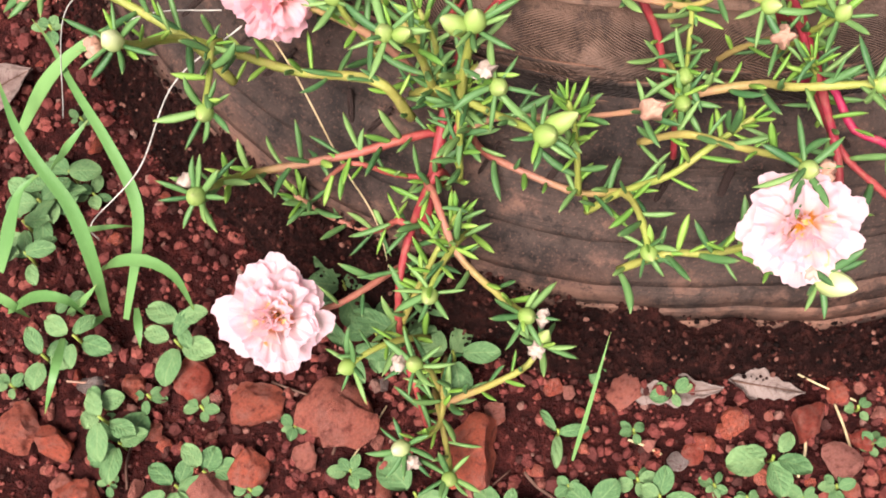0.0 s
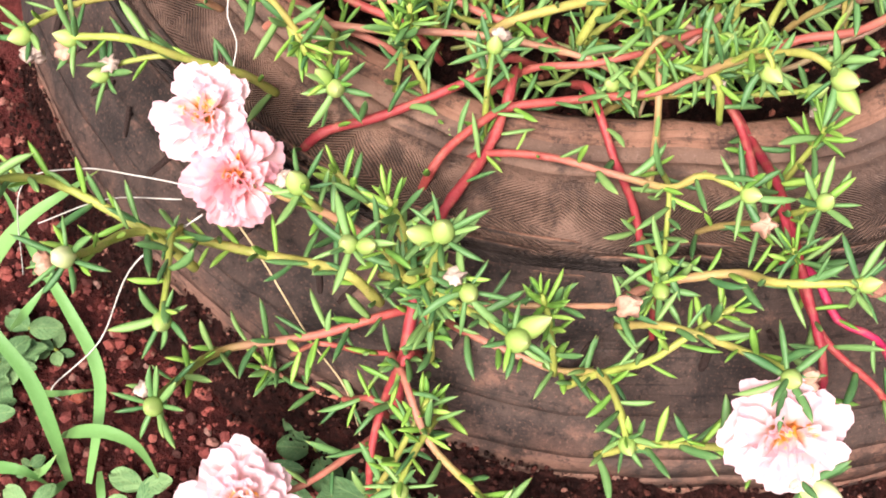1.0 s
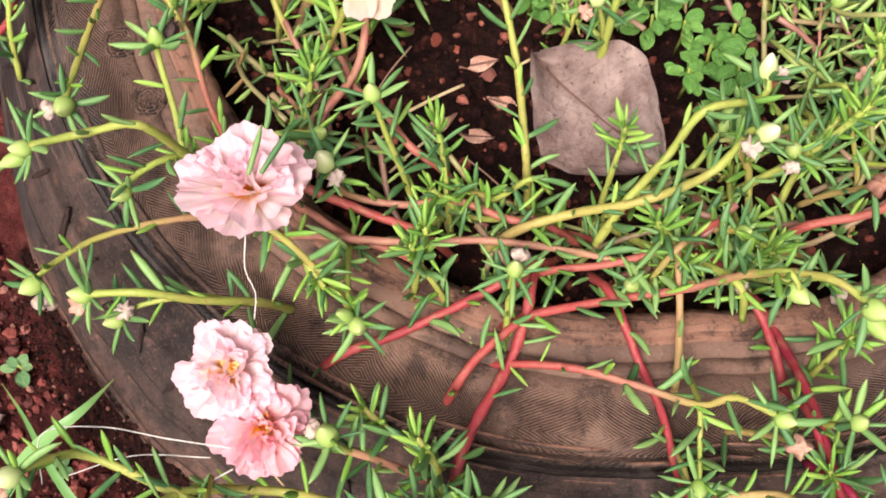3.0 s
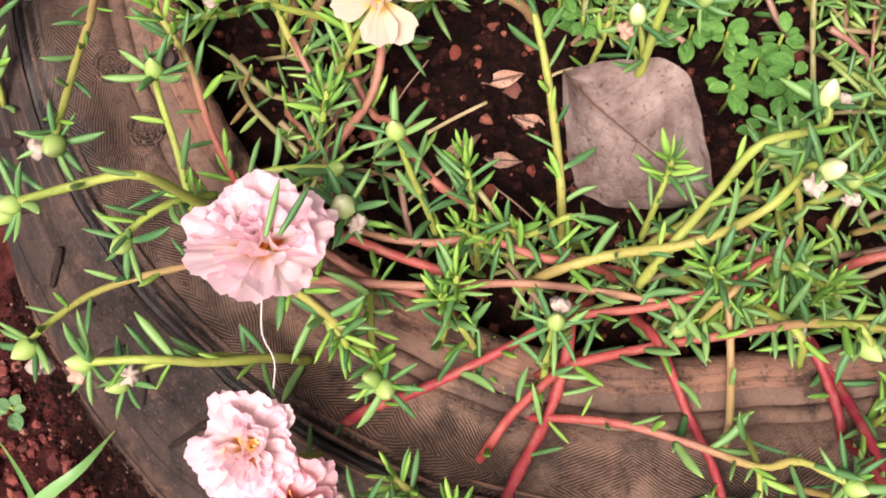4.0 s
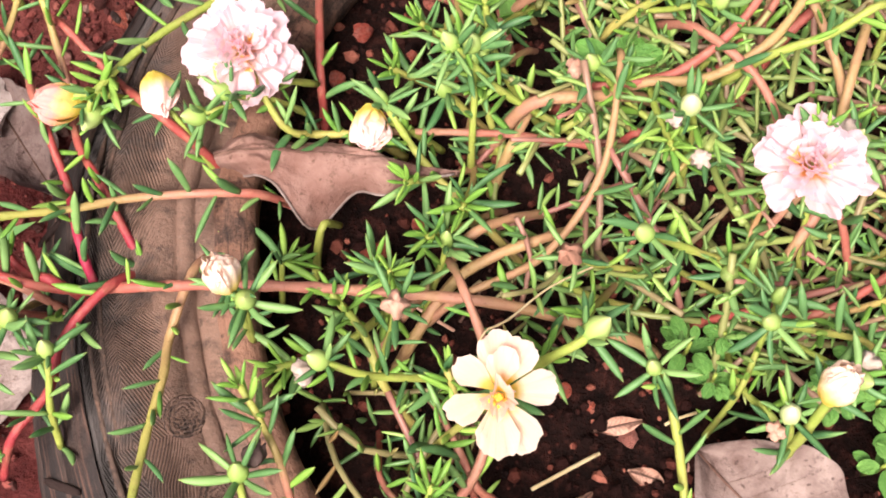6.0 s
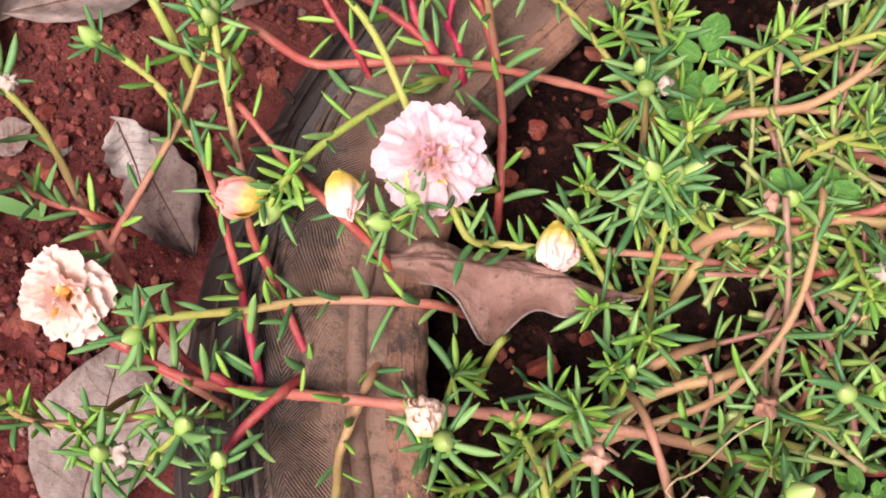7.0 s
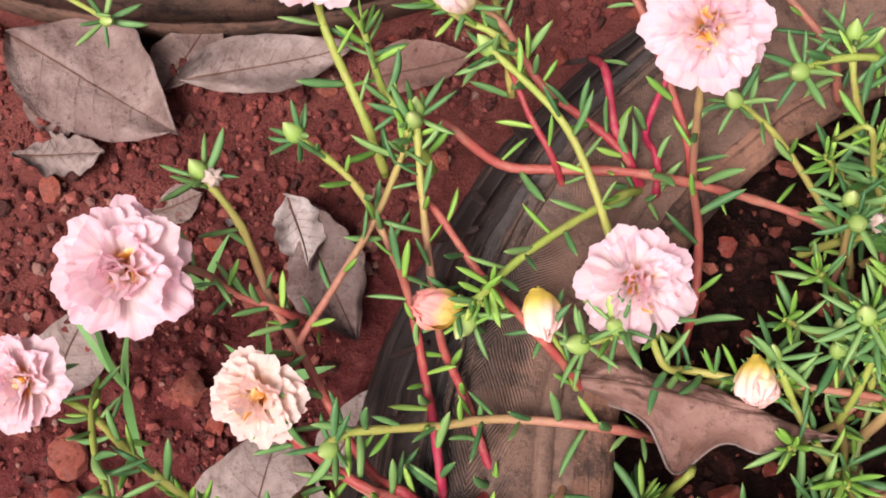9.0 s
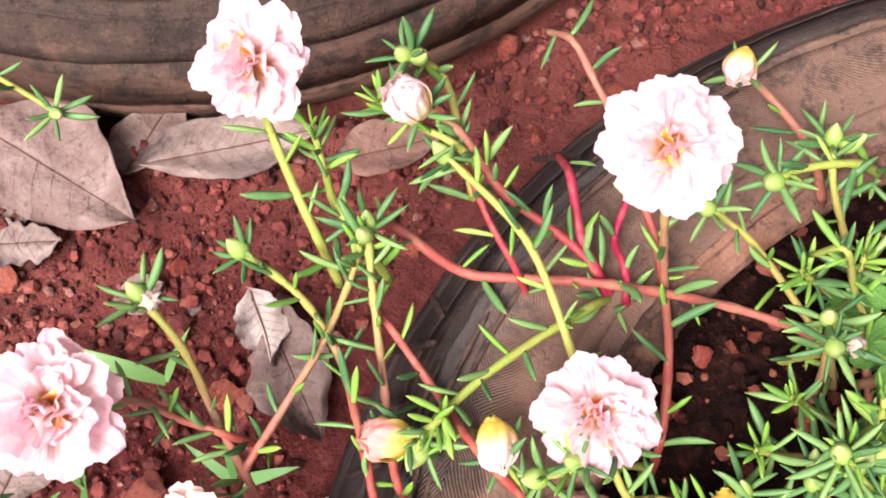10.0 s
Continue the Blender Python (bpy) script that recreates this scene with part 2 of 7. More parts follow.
m.bump(n2, 0.0004)
STEM = m.done(col, 0.52, 0.35, 0.1)


def leaf_material(name, deep, mid, pale, rough=0.58, veined=False):
    m = Mat(name)
    u, v = m.uv()
    tone = m.ramp(m.random(), [(0.0, deep), (0.55, mid), (1.0, pale)])
    tone = m.mix(m.ramp(v, [(0.0, (0.5,) * 3), (0.25, (0, 0, 0))]), tone, pale)
    tone = m.mix(m.ramp(m.noise(70, 3), [(0.45, (0, 0, 0)), (0.7, (0.35,) * 3)]), tone, deep)
    m.bump(m.noise(300, 3), 0.0006, 0.5)
    tone = m.mix(m.ramp(m.noise(240, 3), [(0.5, (0, 0, 0)), (0.8, (0.3,) * 3)]), tone, pale)
    tone = m.mix(m.ramp(v, [(0.88, (0, 0, 0)), (1.0, (0.4,) * 3)]), tone, (0.4, 0.3, 0.09))
    if veined:
        # midrib, side veins, blotches and a few brown specks, on leaves one unit long
        off = m.math("ABSOLUTE", m.math("SUBTRACT", u, 0.5))
        tone = m.mix(m.ramp(m.noise(2.4, 4, 0.65), [(0.42, (0, 0, 0)), (0.66, (0.7,) * 3)]), tone, deep)
        tone = m.mix(m.ramp(m.noise(7, 4, 0.7), [(0.52, (0, 0, 0)), (0.7, (0.55,) * 3)]), tone, pale)
        side = m.math("PINGPONG", m.math("SUBTRACT", m.math("MULTIPLY", v, 11.0), m.math("MULTIPLY", off, 5.0)), 0.5)
        tone = m.mix(m.ramp(side, [(0.0, (0.35,) * 3), (0.1, (0, 0, 0))]), tone, pale)
        tone = m.mix(m.ramp(off, [(0.0, (0.6,) * 3), (0.05, (0, 0, 0))]), tone, pale)
        tone = m.mix(m.ramp(m.noise(16, 3, 0.6), [(0.68, (0, 0, 0)), (0.74, (0.6,) * 3)]), tone, (0.2, 0.13, 0.06))
        m.bump(m.noise(6, 4), 0.0012, 0.6)
        m.bump(side, 0.0004, 0.6)
    return m.done(tone, rough - 0.1, 0.32, 0.2)


LEAF = leaf_material("needle leaf", (0.05, 0.13, 0.046), (0.112, 0.222, 0.072), (0.215, 0.335, 0.105))
FRESH = leaf_material("fresh needle leaf", (0.11, 0.235, 0.042), (0.18, 0.33, 0.05), (0.29, 0.43, 0.085))
WEED = leaf_material("weed leaf", (0.085, 0.18, 0.07), (0.14, 0.25, 0.1), (0.22, 0.33, 0.14), 0.6, True)
BED_WEED = leaf_material("bright weed leaf", (0.07, 0.18, 0.035), (0.115, 0.27, 0.05), (0.19, 0.36, 0.08), 0.6, True)
GRASS = leaf_material("grass blade", (0.095, 0.21, 0.06), (0.13, 0.26, 0.08), (0.17, 0.3, 0.1), 0.5)

m = Mat("bud green")
u, v = m.uv()
col = m.ramp(v, [(0.0, (0.2, 0.3, 0.06)), (0.5, (0.31, 0.41, 0.11)), (0.8, (0.4, 0.46, 0.17)), (1.0, (0.5, 0.46, 0.24))])
col = m.mix(m.math("MULTIPLY", m.random(), 0.45), col, (0.17, 0.3, 0.045))
BUD = m.done(col, 0.52, 0.35, 0.2)
m = Mat("pale bud")
u, v = m.uv()
PALE = m.done(m.ramp(v, [(0.0, (0.33, 0.45, 0.12)), (0.55, (0.5, 0.56, 0.24)), (1.0, (0.72, 0.68, 0.46))]), 0.45, 0.5, 0.15)


def petal_material(name, base, mid, edge):
    m = Mat(name)
    u, v = m.uv()
    rough_v = m.math("ADD", v, m.math("MULTIPLY", m.math("SUBTRACT", m.noise(5, 3), 0.5), 0.12))
    col = m.ramp(rough_v, [(0.28, base), (0.45, mid), (0.66, mid), (0.95, edge)])
    col = m.mix(m.math("MULTIPLY", m.random(), 0.45), col, mid)
    streak = m.math("PINGPONG", m.math("MULTIPLY", m.math("ADD", u, m.math("MULTIPLY", m.noise(3, 2), 0.06)), 13.0), 0.5)
    col = m.mix(m.math("MULTIPLY", streak, 0.2), col, edge)
    m.bump(streak, 0.0004, 0.4)
    m.bump(m.noise(9, 4, 0.7), 0.0016, 0.5)
    return m.done(col, 0.6, 0.15, 0.6)


PETALS = [
    petal_material("blush petal", (0.9, 0.43, 0.04), (0.89, 0.735, 0.74), (0.88, 0.585, 0.67)),
    petal_material("pink and yellow petal", (0.8, 0.58, 0.07), (0.8, 0.5, 0.26), (0.8, 0.40, 0.40)),
    petal_material("peach petal", (0.9, 0.46, 0.06), (0.92, 0.765, 0.68), (0.9, 0.67, 0.65)),
    petal_material("rose petal", (0.9, 0.34, 0.1), (0.91, 0.58, 0.60), (0.89, 0.51, 0.60)),
    petal_material("cream petal", (0.9, 0.56, 0.03), (0.89, 0.67, 0.53), (0.88, 0.63, 0.57)),
]


def furled_material(name, base, middle, tip):
    """Closing petals, yellow at the foot and flushed towards the tip."""
    m = Mat(name)
    u, v = m.uv()
    up = m.math("ADD", v, m.math("MULTIPLY", m.math("SUBTRACT", m.noise(2.2, 3), 0.5), 0.4))
    col = m.ramp(up, [(0.2, base), (0.5, middle), (0.75, tip)])
    col = m.mix(m.ramp(m.noise(11, 4), [(0.55, (0, 0, 0)), (0.75, (0.2,) * 3)]), col, base)
    m.bump(m.noise(8, 4, 0.7), 0.0016, 0.6)
    return m.done(col, 0.55, 0.25, 0.3)


FURLED = [
    furled_material("furled blush petal", (0.82, 0.62, 0.3), (0.9, 0.68, 0.6), (0.89, 0.6, 0.62)),
    furled_material("furled pink and yellow petal", (0.8, 0.56, 0.09), (0.86, 0.52, 0.2), (0.82, 0.33, 0.3)),
    furled_material("furled peach petal", (0.85, 0.6, 0.16), (0.9, 0.66, 0.45), (0.9, 0.62, 0.57)),
    furled_material("furled rose petal", (0.85, 0.5, 0.2), (0.9, 0.5, 0.46), (0.88, 0.45, 0.5)),
    furled_material("furled cream petal", (0.82, 0.58, 0.1), (0.88, 0.66, 0.38), (0.9, 0.68, 0.58)),
]
WILT = furled_material("wilted petal", (0.78, 0.56, 0.1), (0.86, 0.6, 0.42), (0.87, 0.55, 0.52))
m = Mat("stamen")
STAMEN = m.done(m.ramp(m.random(), [(0.0, (0.9, 0.25, 0.02)), (1.0, (0.9, 0.42, 0.04))]), 0.6)


def dry_material(name, a, b, spot):
    m = Mat(name)
    n1, n2, wide = m.noise(60, 5), m.noise(330, 4), m.noise(22, 4, 0.65)
    col = m.ramp(n1, [(0.35, a), (0.65, b)])
    col = m.mix(m.ramp(wide, [(0.5, (0, 0, 0)), (0.66, (0.65,) * 3)]), col, a)
    col = m.mix(m.ramp(n2, [(0.6, (0, 0, 0)), (0.7, (0.8,) * 3)]), col, spot)
    col = m.mix(m.ramp(m.noise(130, 5, 0.75), [(0.56, (0, 0, 0)), (0.66, (0.5,) * 3)]), col, spot)
    m.bump(n1, 0.004, 0.8)
    m.bump(n2, 0.0008, 0.8)
    return m.done(col, 0.75, 0.2, 0.12)


DRY_LEAF = dry_material("dry leaf", (0.115, 0.068, 0.06), (0.27, 0.19, 0.172), (0.05, 0.026, 0.021))
GREY_LEAF = dry_material("bleached leaf", (0.165, 0.112, 0.1), (0.285, 0.215, 0.2), (0.1, 0.06, 0.05))
BROWN_LEAF = dry_material("brown leaf", (0.15, 0.07, 0.055), (0.27, 0.155, 0.13), (0.07, 0.03, 0.02))
RIB = dry_material("leaf rib", (0.085, 0.04, 0.03), (0.15, 0.08, 0.062), (0.05, 0.025, 0.018))
PAPER = dry_material("withered petal", (0.36, 0.17, 0.12), (0.58, 0.35, 0.27), (0.18, 0.075, 0.055))
BROWN_PAPER = dry_material("brown withered petal", (0.2, 0.085, 0.06), (0.4, 0.2, 0.14), (0.07, 0.03, 0.025))
HUSK = dry_material("pale husk", (0.34, 0.24, 0.2), (0.56, 0.44, 0.39), (0.18, 0.11, 0.085))
BLACK_HUSK = dry_material("blackened husk", (0.04, 0.025, 0.022), (0.09, 0.05, 0.045), (0.02, 0.012, 0.01))
STRAW = dry_material("dry straw", (0.5, 0.36, 0.2), (0.62, 0.48, 0.3), (0.3, 0.2, 0.1))
PALE_LEAF = dry_material("pale brown leaf", (0.14, 0.085, 0.077), (0.25, 0.175, 0.16), (0.07, 0.036, 0.03))
SCRAP = dry_material("bleached leaf scrap", (0.36, 0.28, 0.26), (0.54, 0.45, 0.43), (0.24, 0.16, 0.14))
VEIN = dry_material("leaf vein", (0.11, 0.063, 0.053), (0.19, 0.12, 0.102), (0.07, 0.035, 0.028))
THREAD = dry_material("white thread", (0.45, 0.41, 0.38), (0.62, 0.58, 0.55), (0.4, 0.34, 0.3))


# ---- builders ----
def mesh_of(name, bm, material, smooth=True):
    me = bpy.data.meshes.new(name)
    bm.to_mesh(me)
    bm.free()
    me.materials.append(material)
    if smooth:
        me.polygons.foreach_set("use_smooth", [True] * len(me.polygons))
    return me


def part(name, data, material, parent, label="", matrix=None):
    """Links a mesh or a bmesh as one object under a thing or a part."""
    me = data if isinstance(data, bpy.types.Mesh) else mesh_of(name, data, material)
    ob = new(name, me)
    ob.parent = parent
    if matrix is not None:
        ob.matrix_basis = matrix
    return tagged(ob, label) if label else ob


def thing(name, place, label, category, group=""):
    ob = new(name)
    ob.empty_display_size = 0.01
    ob.location = place
    return tagged(ob, label, category, group)


def aim(place, z_axis, roll=0.0, scale=1.0):
    """A pose at place whose z axis points along z_axis."""
    q = Vector(z_axis).normalized().to_track_quat("Z", "X")
    return Matrix.Translation(place) @ q.to_matrix().to_4x4() @ Matrix.Rotation(roll, 4, "Z") @ Matrix.Diagonal((scale, scale, scale, 1))


def smooth_path(points, step=0.004):
    """A Catmull-Rom line through the points."""
    pts = [Vector(p) for p in points]
    if len(pts) == 2:
        pts.insert(1, (pts[0] + pts[1]) / 2)
    ext = [2 * pts[0] - pts[1], *pts, 2 * pts[-1] - pts[-2]]
    out = []
    for a, b, c, d in zip(ext, ext[1:], ext[2:], ext[3:]):
        n = max(2, int((c - b).length / step))
        for k in range(n):
            t = k / n
            out.append(0.5 * (2 * b + (c - a) * t + (2 * a - 5 * b + 4 * c - d) * t * t + (3 * b - a - 3 * c + d) * t ** 3))
    out.append(pts[-1])
    return out


def tube(line, radii, us, sides=8, cap=True):
    """A bmesh tube along a line, with a radius and a texture u for each point."""
    bm = bmesh.new()
    uvl = bm.loops.layers.uv.new("UVMap")
    side, rings = None, []
    for k, p in enumerate(line):
        d = (line[min(k + 1, len(line) - 1)] - line[max(k - 1, 0)]).normalized()
        side = (side - side.dot(d) * d) if side is not None else d.orthogonal()
        side.normalize()
        up = d.cross(side)
        rings.append([bm.verts.new(p + radii[k] * (math.cos(a) * side + math.sin(a) * up)) for a in [2 * math.pi * j / sides for j in range(sides)]])
    for k in range(len(rings) - 1):
        for j in range(sides):
            f = bm.faces.new((rings[k][j], rings[k][(j + 1) % sides], rings[k + 1][(j + 1) % sides], rings[k + 1][j]))
            for lp, kk in zip(f.loops, (k, k, k + 1, k + 1)):
                lp[uvl].uv = (us[kk], j / sides)
    if cap:
        for r, kk in ((rings[0][::-1], 0), (rings[-1], len(line) - 1)):
            f = bm.faces.new(r)
            for lp in f.loops:
                lp[uvl].uv = (us[kk], 0)
    return bm


def lathe(profile, sides=12, lobes=0, depth=0.0):
    """A turned shape about z from (radius, height) pairs; lobes press shallow furrows into it."""
    bm = bmesh.new()
    uvl = bm.loops.layers.uv.new("UVMap")
    rings = []
    for r, z in profile:
        rings.append([bm.verts.new((r * (1 - depth * abs(math.sin(lobes * a / 2))) * math.cos(a), r * (1 - depth * abs(math.sin(lobes * a / 2))) * math.sin(a), z)) for a in [2 * math.pi * j / sides for j in range(sides)]])
    n = len(rings) - 1
    for k in range(n):
        for j in range(sides):
            f = bm.faces.new((rings[k][j], rings[k][(j + 1) % sides], rings[k + 1][(j + 1) % sides], rings[k + 1][j]))
            for lp, kk in zip(f.loops, (k, k, k + 1, k + 1)):
                lp[uvl].uv = (j / sides, kk / n)
    return bm


def needle(length, width, bend, droop):
    """A fleshy, pointed, slightly flattened leaf along z that bends towards x."""
    line, radii = [], []
    for k in range(8):
        t = k / 7
        line.append(Vector((bend * length * t * t, droop * length * t * t * t, length * t * (1 - 0.12 * abs(bend) * t))))
        radii.append(width * 0.56 * (0.55 + 0.8 * t) * (1 - t ** 3.6) if t < 1 else width * 0.04)
    bm = tube(line, radii, [0] * 8, 6)
    uvl = bm.loops.layers.uv.active
    for f in bm.faces:
        for lp in f.loops:
            lp[uvl].uv = (0.5, min(1, max(0, lp.vert.co.z / length)))
    bmesh.ops.scale(bm, vec=(1, 0.66, 1), verts=bm.verts)
    return bm


NEEDLES = [mesh_of("needle leaf", needle(0.018, 0.0034, b, d), LEAF) for b, d in ((0.08, 0.0), (0.18, 0.08), (0.02, -0.08), (0.3, -0.06), (-0.12, 0.08))]
FRESH_NEEDLES = [mesh_of("fresh leaf", needle(0.0142, 0.003, b, d), FRESH) for b, d in ((0.06, 0.0), (0.16, 0.05), (0.01, -0.06), (-0.08, 0.06))]
BUD_MESH = mesh_of("bud", lathe([(0.0006, 0), (0.0028, 0.0006), (0.0045, 0.0028), (0.0049, 0.0052), (0.0041, 0.0082), (0.0025, 0.0108), (0.0009, 0.0128), (0.0001, 0.0136)], 14, 4, 0.06), BUD)
SMALL_BUD = mesh_of("small bud", lathe([(0.0006, 0), (0.0024, 0.0008), (0.0031, 0.003), (0.0024, 0.0062), (0.001, 0.0088), (0.0001, 0.0096)], 10, 4, 0.1), BUD)
PALE_MESH = mesh_of("pale bud", lathe([(0.0006, 0), (0.003, 0.0008), (0.0042, 0.0032), (0.0043, 0.0062), (0.0031, 0.0096), (0.0014, 0.012), (0.0001, 0.0132)], 12, 5, 0.14), PALE)


def petal(length, width, cup, ruffle, seed, fold=0.0, point=0.0):
    """A broad ruffled petal with a frayed tip, growing along y and cupped towards z; fold creases it along its middle."""
    rnd = random.Random(seed)
    nu, nv = 20, 9
    bm = bmesh.new()
    uvl = bm.loops.layers.uv.new("UVMap")
    ph = [rnd.uniform(0, 6.28) for _ in range(6)]
    fray = 0.8 if length > 0.4 else 1.1
    skew, nick = rnd.uniform(-0.12, 0.12), rnd.uniform(-0.6, 0.6)
    grid = []
    half = math.asin(min(0.94, width / (2 * length)))
    for j in range(nv + 1):
        t = j / nv
        row = []
        for i in range(nu + 1):
            s = 2 * i / nu - 1
            rim = 1 - 0.22 * abs(s) ** 4 + skew * s - 0.07 * fray * math.exp(-((s - nick) * 6) ** 2) * (1 - point) + fray * (0.03 * math.sin(5 * s + ph[3]) + 0.022 * math.sin(11 * s + ph[1]) + 0.014 * math.sin(23 * s + ph[4]))
            rim += point * 0.1 * (1 - 2.2 * abs(s))
            d = length * t * (1 + (rim - 1) * t * t)
            z = cup * length * t * t * (1.7 - t) + (0.05 + fold) * width * abs(s) ** 1.5 * t
            z += ruffle * t * t * (1.1 * math.sin(3.4 * s + ph[0]) + 0.6 * math.sin(7.5 * s + ph[2]) + 0.3 * math.sin(15 * s + ph[5])) - 0.6 * length * max(0.0, t - 0.8) ** 2 * (1 + math.sin(2 * s + ph[4]))
            row.append(bm.verts.new((d * math.sin(s * half) * (1 - 0.35 * fold * t), d * math.cos(s * half), z)))
        grid.append(row)
    for j in range(nv):
        for i in range(nu):
            f = bm.faces.new((grid[j][i], grid[j][i + 1], grid[j + 1][i + 1], grid[j + 1][i]))
            for lp, (a, b) in zip(f.loops, ((i, j), (i + 1, j), (i + 1, j + 1), (i, j + 1))):
                lp[uvl].uv = (a / nu, b / nv)
    return bm


PETAL_SETS = {}


def petal_set(tint):
    """Outer, middle, inner, innermost and single-bloom petals, four of each, for a flower one metre across."""
    if tint not in PETAL_SETS:
        PETAL_SETS[tint] = [[mesh_of("petal", petal(ln, wd, cup, rf, 31 * tint + 7 * k + i, fd, pt), PETALS[tint]) for i in range(4)]
                            for k, (ln, wd, cup, rf, fd, pt) in enumerate(((0.5, 0.44, 0.05, 0.02, 0.0, 0.0), (0.44, 0.4, 0.1, 0.027, 0.1, 0.0), (0.37, 0.36, 0.1, 0.034, 0.25, 0.0), (0.31, 0.27, 0.1, 0.04, 0.45, 0.0), (0.5, 0.45, 0.1, 0.018, 0.06, 0.6)))]
    return PETAL_SETS[tint]


m = Mat("orange inner petal")
PETALOID = m.done(m.ramp(m.uv()[1], [(0.1, (0.88, 0.3, 0.02)), (0.6, (0.92, 0.52, 0.07)), (1.0, (0.93, 0.72, 0.4))]), 0.55, 0.2, 0.3)
PETALOIDS = [mesh_of("petaloid", petal(0.25, 0.15, 0.15, 0.025, 400 + i, 0.4), PETALOID) for i in range(3)]
STAMEN_MESH = mesh_of("stamen", lathe([(0.006, 0), (0.006, 0.12), (0.02, 0.13), (0.022, 0.16), (0.01, 0.175), (0.001, 0.178)], 6), STAMEN)


def flower(parent, base, face, size, tint, rnd, single=False, cupped=0):
    """A moss rose blossom of the given width, facing along face."""
    head = part("flower", sepal_cup(), BUD, parent, "", aim(base, face, rnd.uniform(0, 6), size))
    rings = petal_set(tint)
    plan = ((4, 7, 9), (4, 2, 20), (3, 4, 48)) if single else ((0, 8, 2), (0, 7, 9), (1, 7, 19), (1, 6, 31), (2, 6, 45), (2, 5, 60), (3, 5, 76))
    for k, (kind, count, tilt) in enumerate(plan):
        for i in range(count):
            a = 2 * math.pi * (i + 0.5 * k) / count + rnd.uniform(-0.3, 0.3)
            mt = Matrix.Rotation(a, 4, "Z") @ Matrix.Translation((0, 0.02 + rnd.uniform(-0.03, 0.09) * (k > 3 and not single), 0.03 + 0.014 * k)) @ Matrix.Rotation(radians(tilt + cupped + rnd.uniform(-7, 7) * (1 + 0.5 * k)), 4, "X") @ Matrix.Rotation(rnd.uniform(-0.25, 0.25) * (1 + 0.35 * k), 4, "Y")
            sc = rnd.uniform(0.84, 1.06)
            part("petal", rnd.choice(rings[kind]), None, head, "", mt @ Matrix.Diagonal((sc, sc, sc, 1)))
    for i in range(0 if single or cupped else 6):
        at = Vector((rnd.uniform(-0.14, 0.14), rnd.uniform(-0.14, 0.14), 0.1))
        part("petaloid", rnd.choice(PETALOIDS), None, head, "small orange-yellow inner petal", Matrix.Translation(at) @ Matrix.Rotation(rnd.uniform(0, 6.28), 4, "Z") @ Matrix.Rotation(radians(rnd.uniform(45, 80)), 4, "X"))
    for i in range(12 if single else 0):
        a, lean = rnd.uniform(0, 6.28), rnd.uniform(0.1, 0.7) if single else rnd.uniform(0.35, 0.8)
        part("stamen", STAMEN_MESH, None, head, "", Matrix.Translation((0, 0, 0.07 if single else 0.15)) @ Matrix.Rotation(a, 4, "Z") @ Matrix.Rotation(lean, 4, "X") @ Matrix.Diagonal((1.2, 1.2, rnd.uniform(0.7, 1.1), 1)))
    return head


CUP = []


def sepal_cup():
    if not CUP:
        CUP.append(mesh_of("sepal cup", lathe([(0.02, -0.1), (0.045, -0.08), (0.07, -0.03), (0.075, 0.02), (0.04, 0.05), (0.01, 0.055)], 10), BUD))
    return CUP[0]


def crumpled(radius, height, seed, material, furl=0.3, lobes=5):
    """A shrivelled or closing bloom: a lobed, twisted bag of petals along z."""
    rnd = random.Random(seed)
    bm = bmesh.new()
    uvl = bm.loops.layers.uv.new("UVMap")
    nr, ns = 9, 20
    ph = rnd.uniform(0, 6.28)
    rings = []
    for k in range(nr):
        t = k / (nr - 1)
        r0 = radius * (0.25 + 1.0 * math.sin(math.pi * min(1, t * 0.86 + 0.06)) ** 0.8) * (1 - furl * t)
        ring = []
        for j in range(ns):
            a = 2 * math.pi * j / ns
            r = r0 * (1 + 0.26 * math.sin(lobes * a + ph + 2.2 * t) + 0.16 * math.sin((lobes * 2 + 1) * a - 3 * t) * t + rnd.uniform(-0.2, 0.2) * t)
            ring.append(bm.verts.new((r * math.cos(a), r * math.sin(a), height * t + height * t * (0.14 * math.sin(3 * a + ph) + rnd.uniform(-0.05, 0.05)))))
        rings.append(ring)
    for k in range(nr - 1):
        for j in range(ns):
            f = bm.faces.new((rings[k][j], rings[k][(j + 1) % ns], rings[k + 1][(j + 1) % ns], rings[k + 1][j]))
            for lp, kk in zip(f.loops, (k, k, k + 1, k + 1)):
                lp[uvl].uv = (j / ns, kk / (nr - 1))
    bm.faces.new(rings[0][::-1])
    top = bm.verts.new((0, 0, height * 0.8))
    for j in range(ns):
        f = bm.faces.new((rings[-1][j], rings[-1][(j + 1) % ns], top))
        for lp in f.loops:
            lp[uvl].uv = (0.5, 1)
    return mesh_of("crumpled bloom", bm, material)


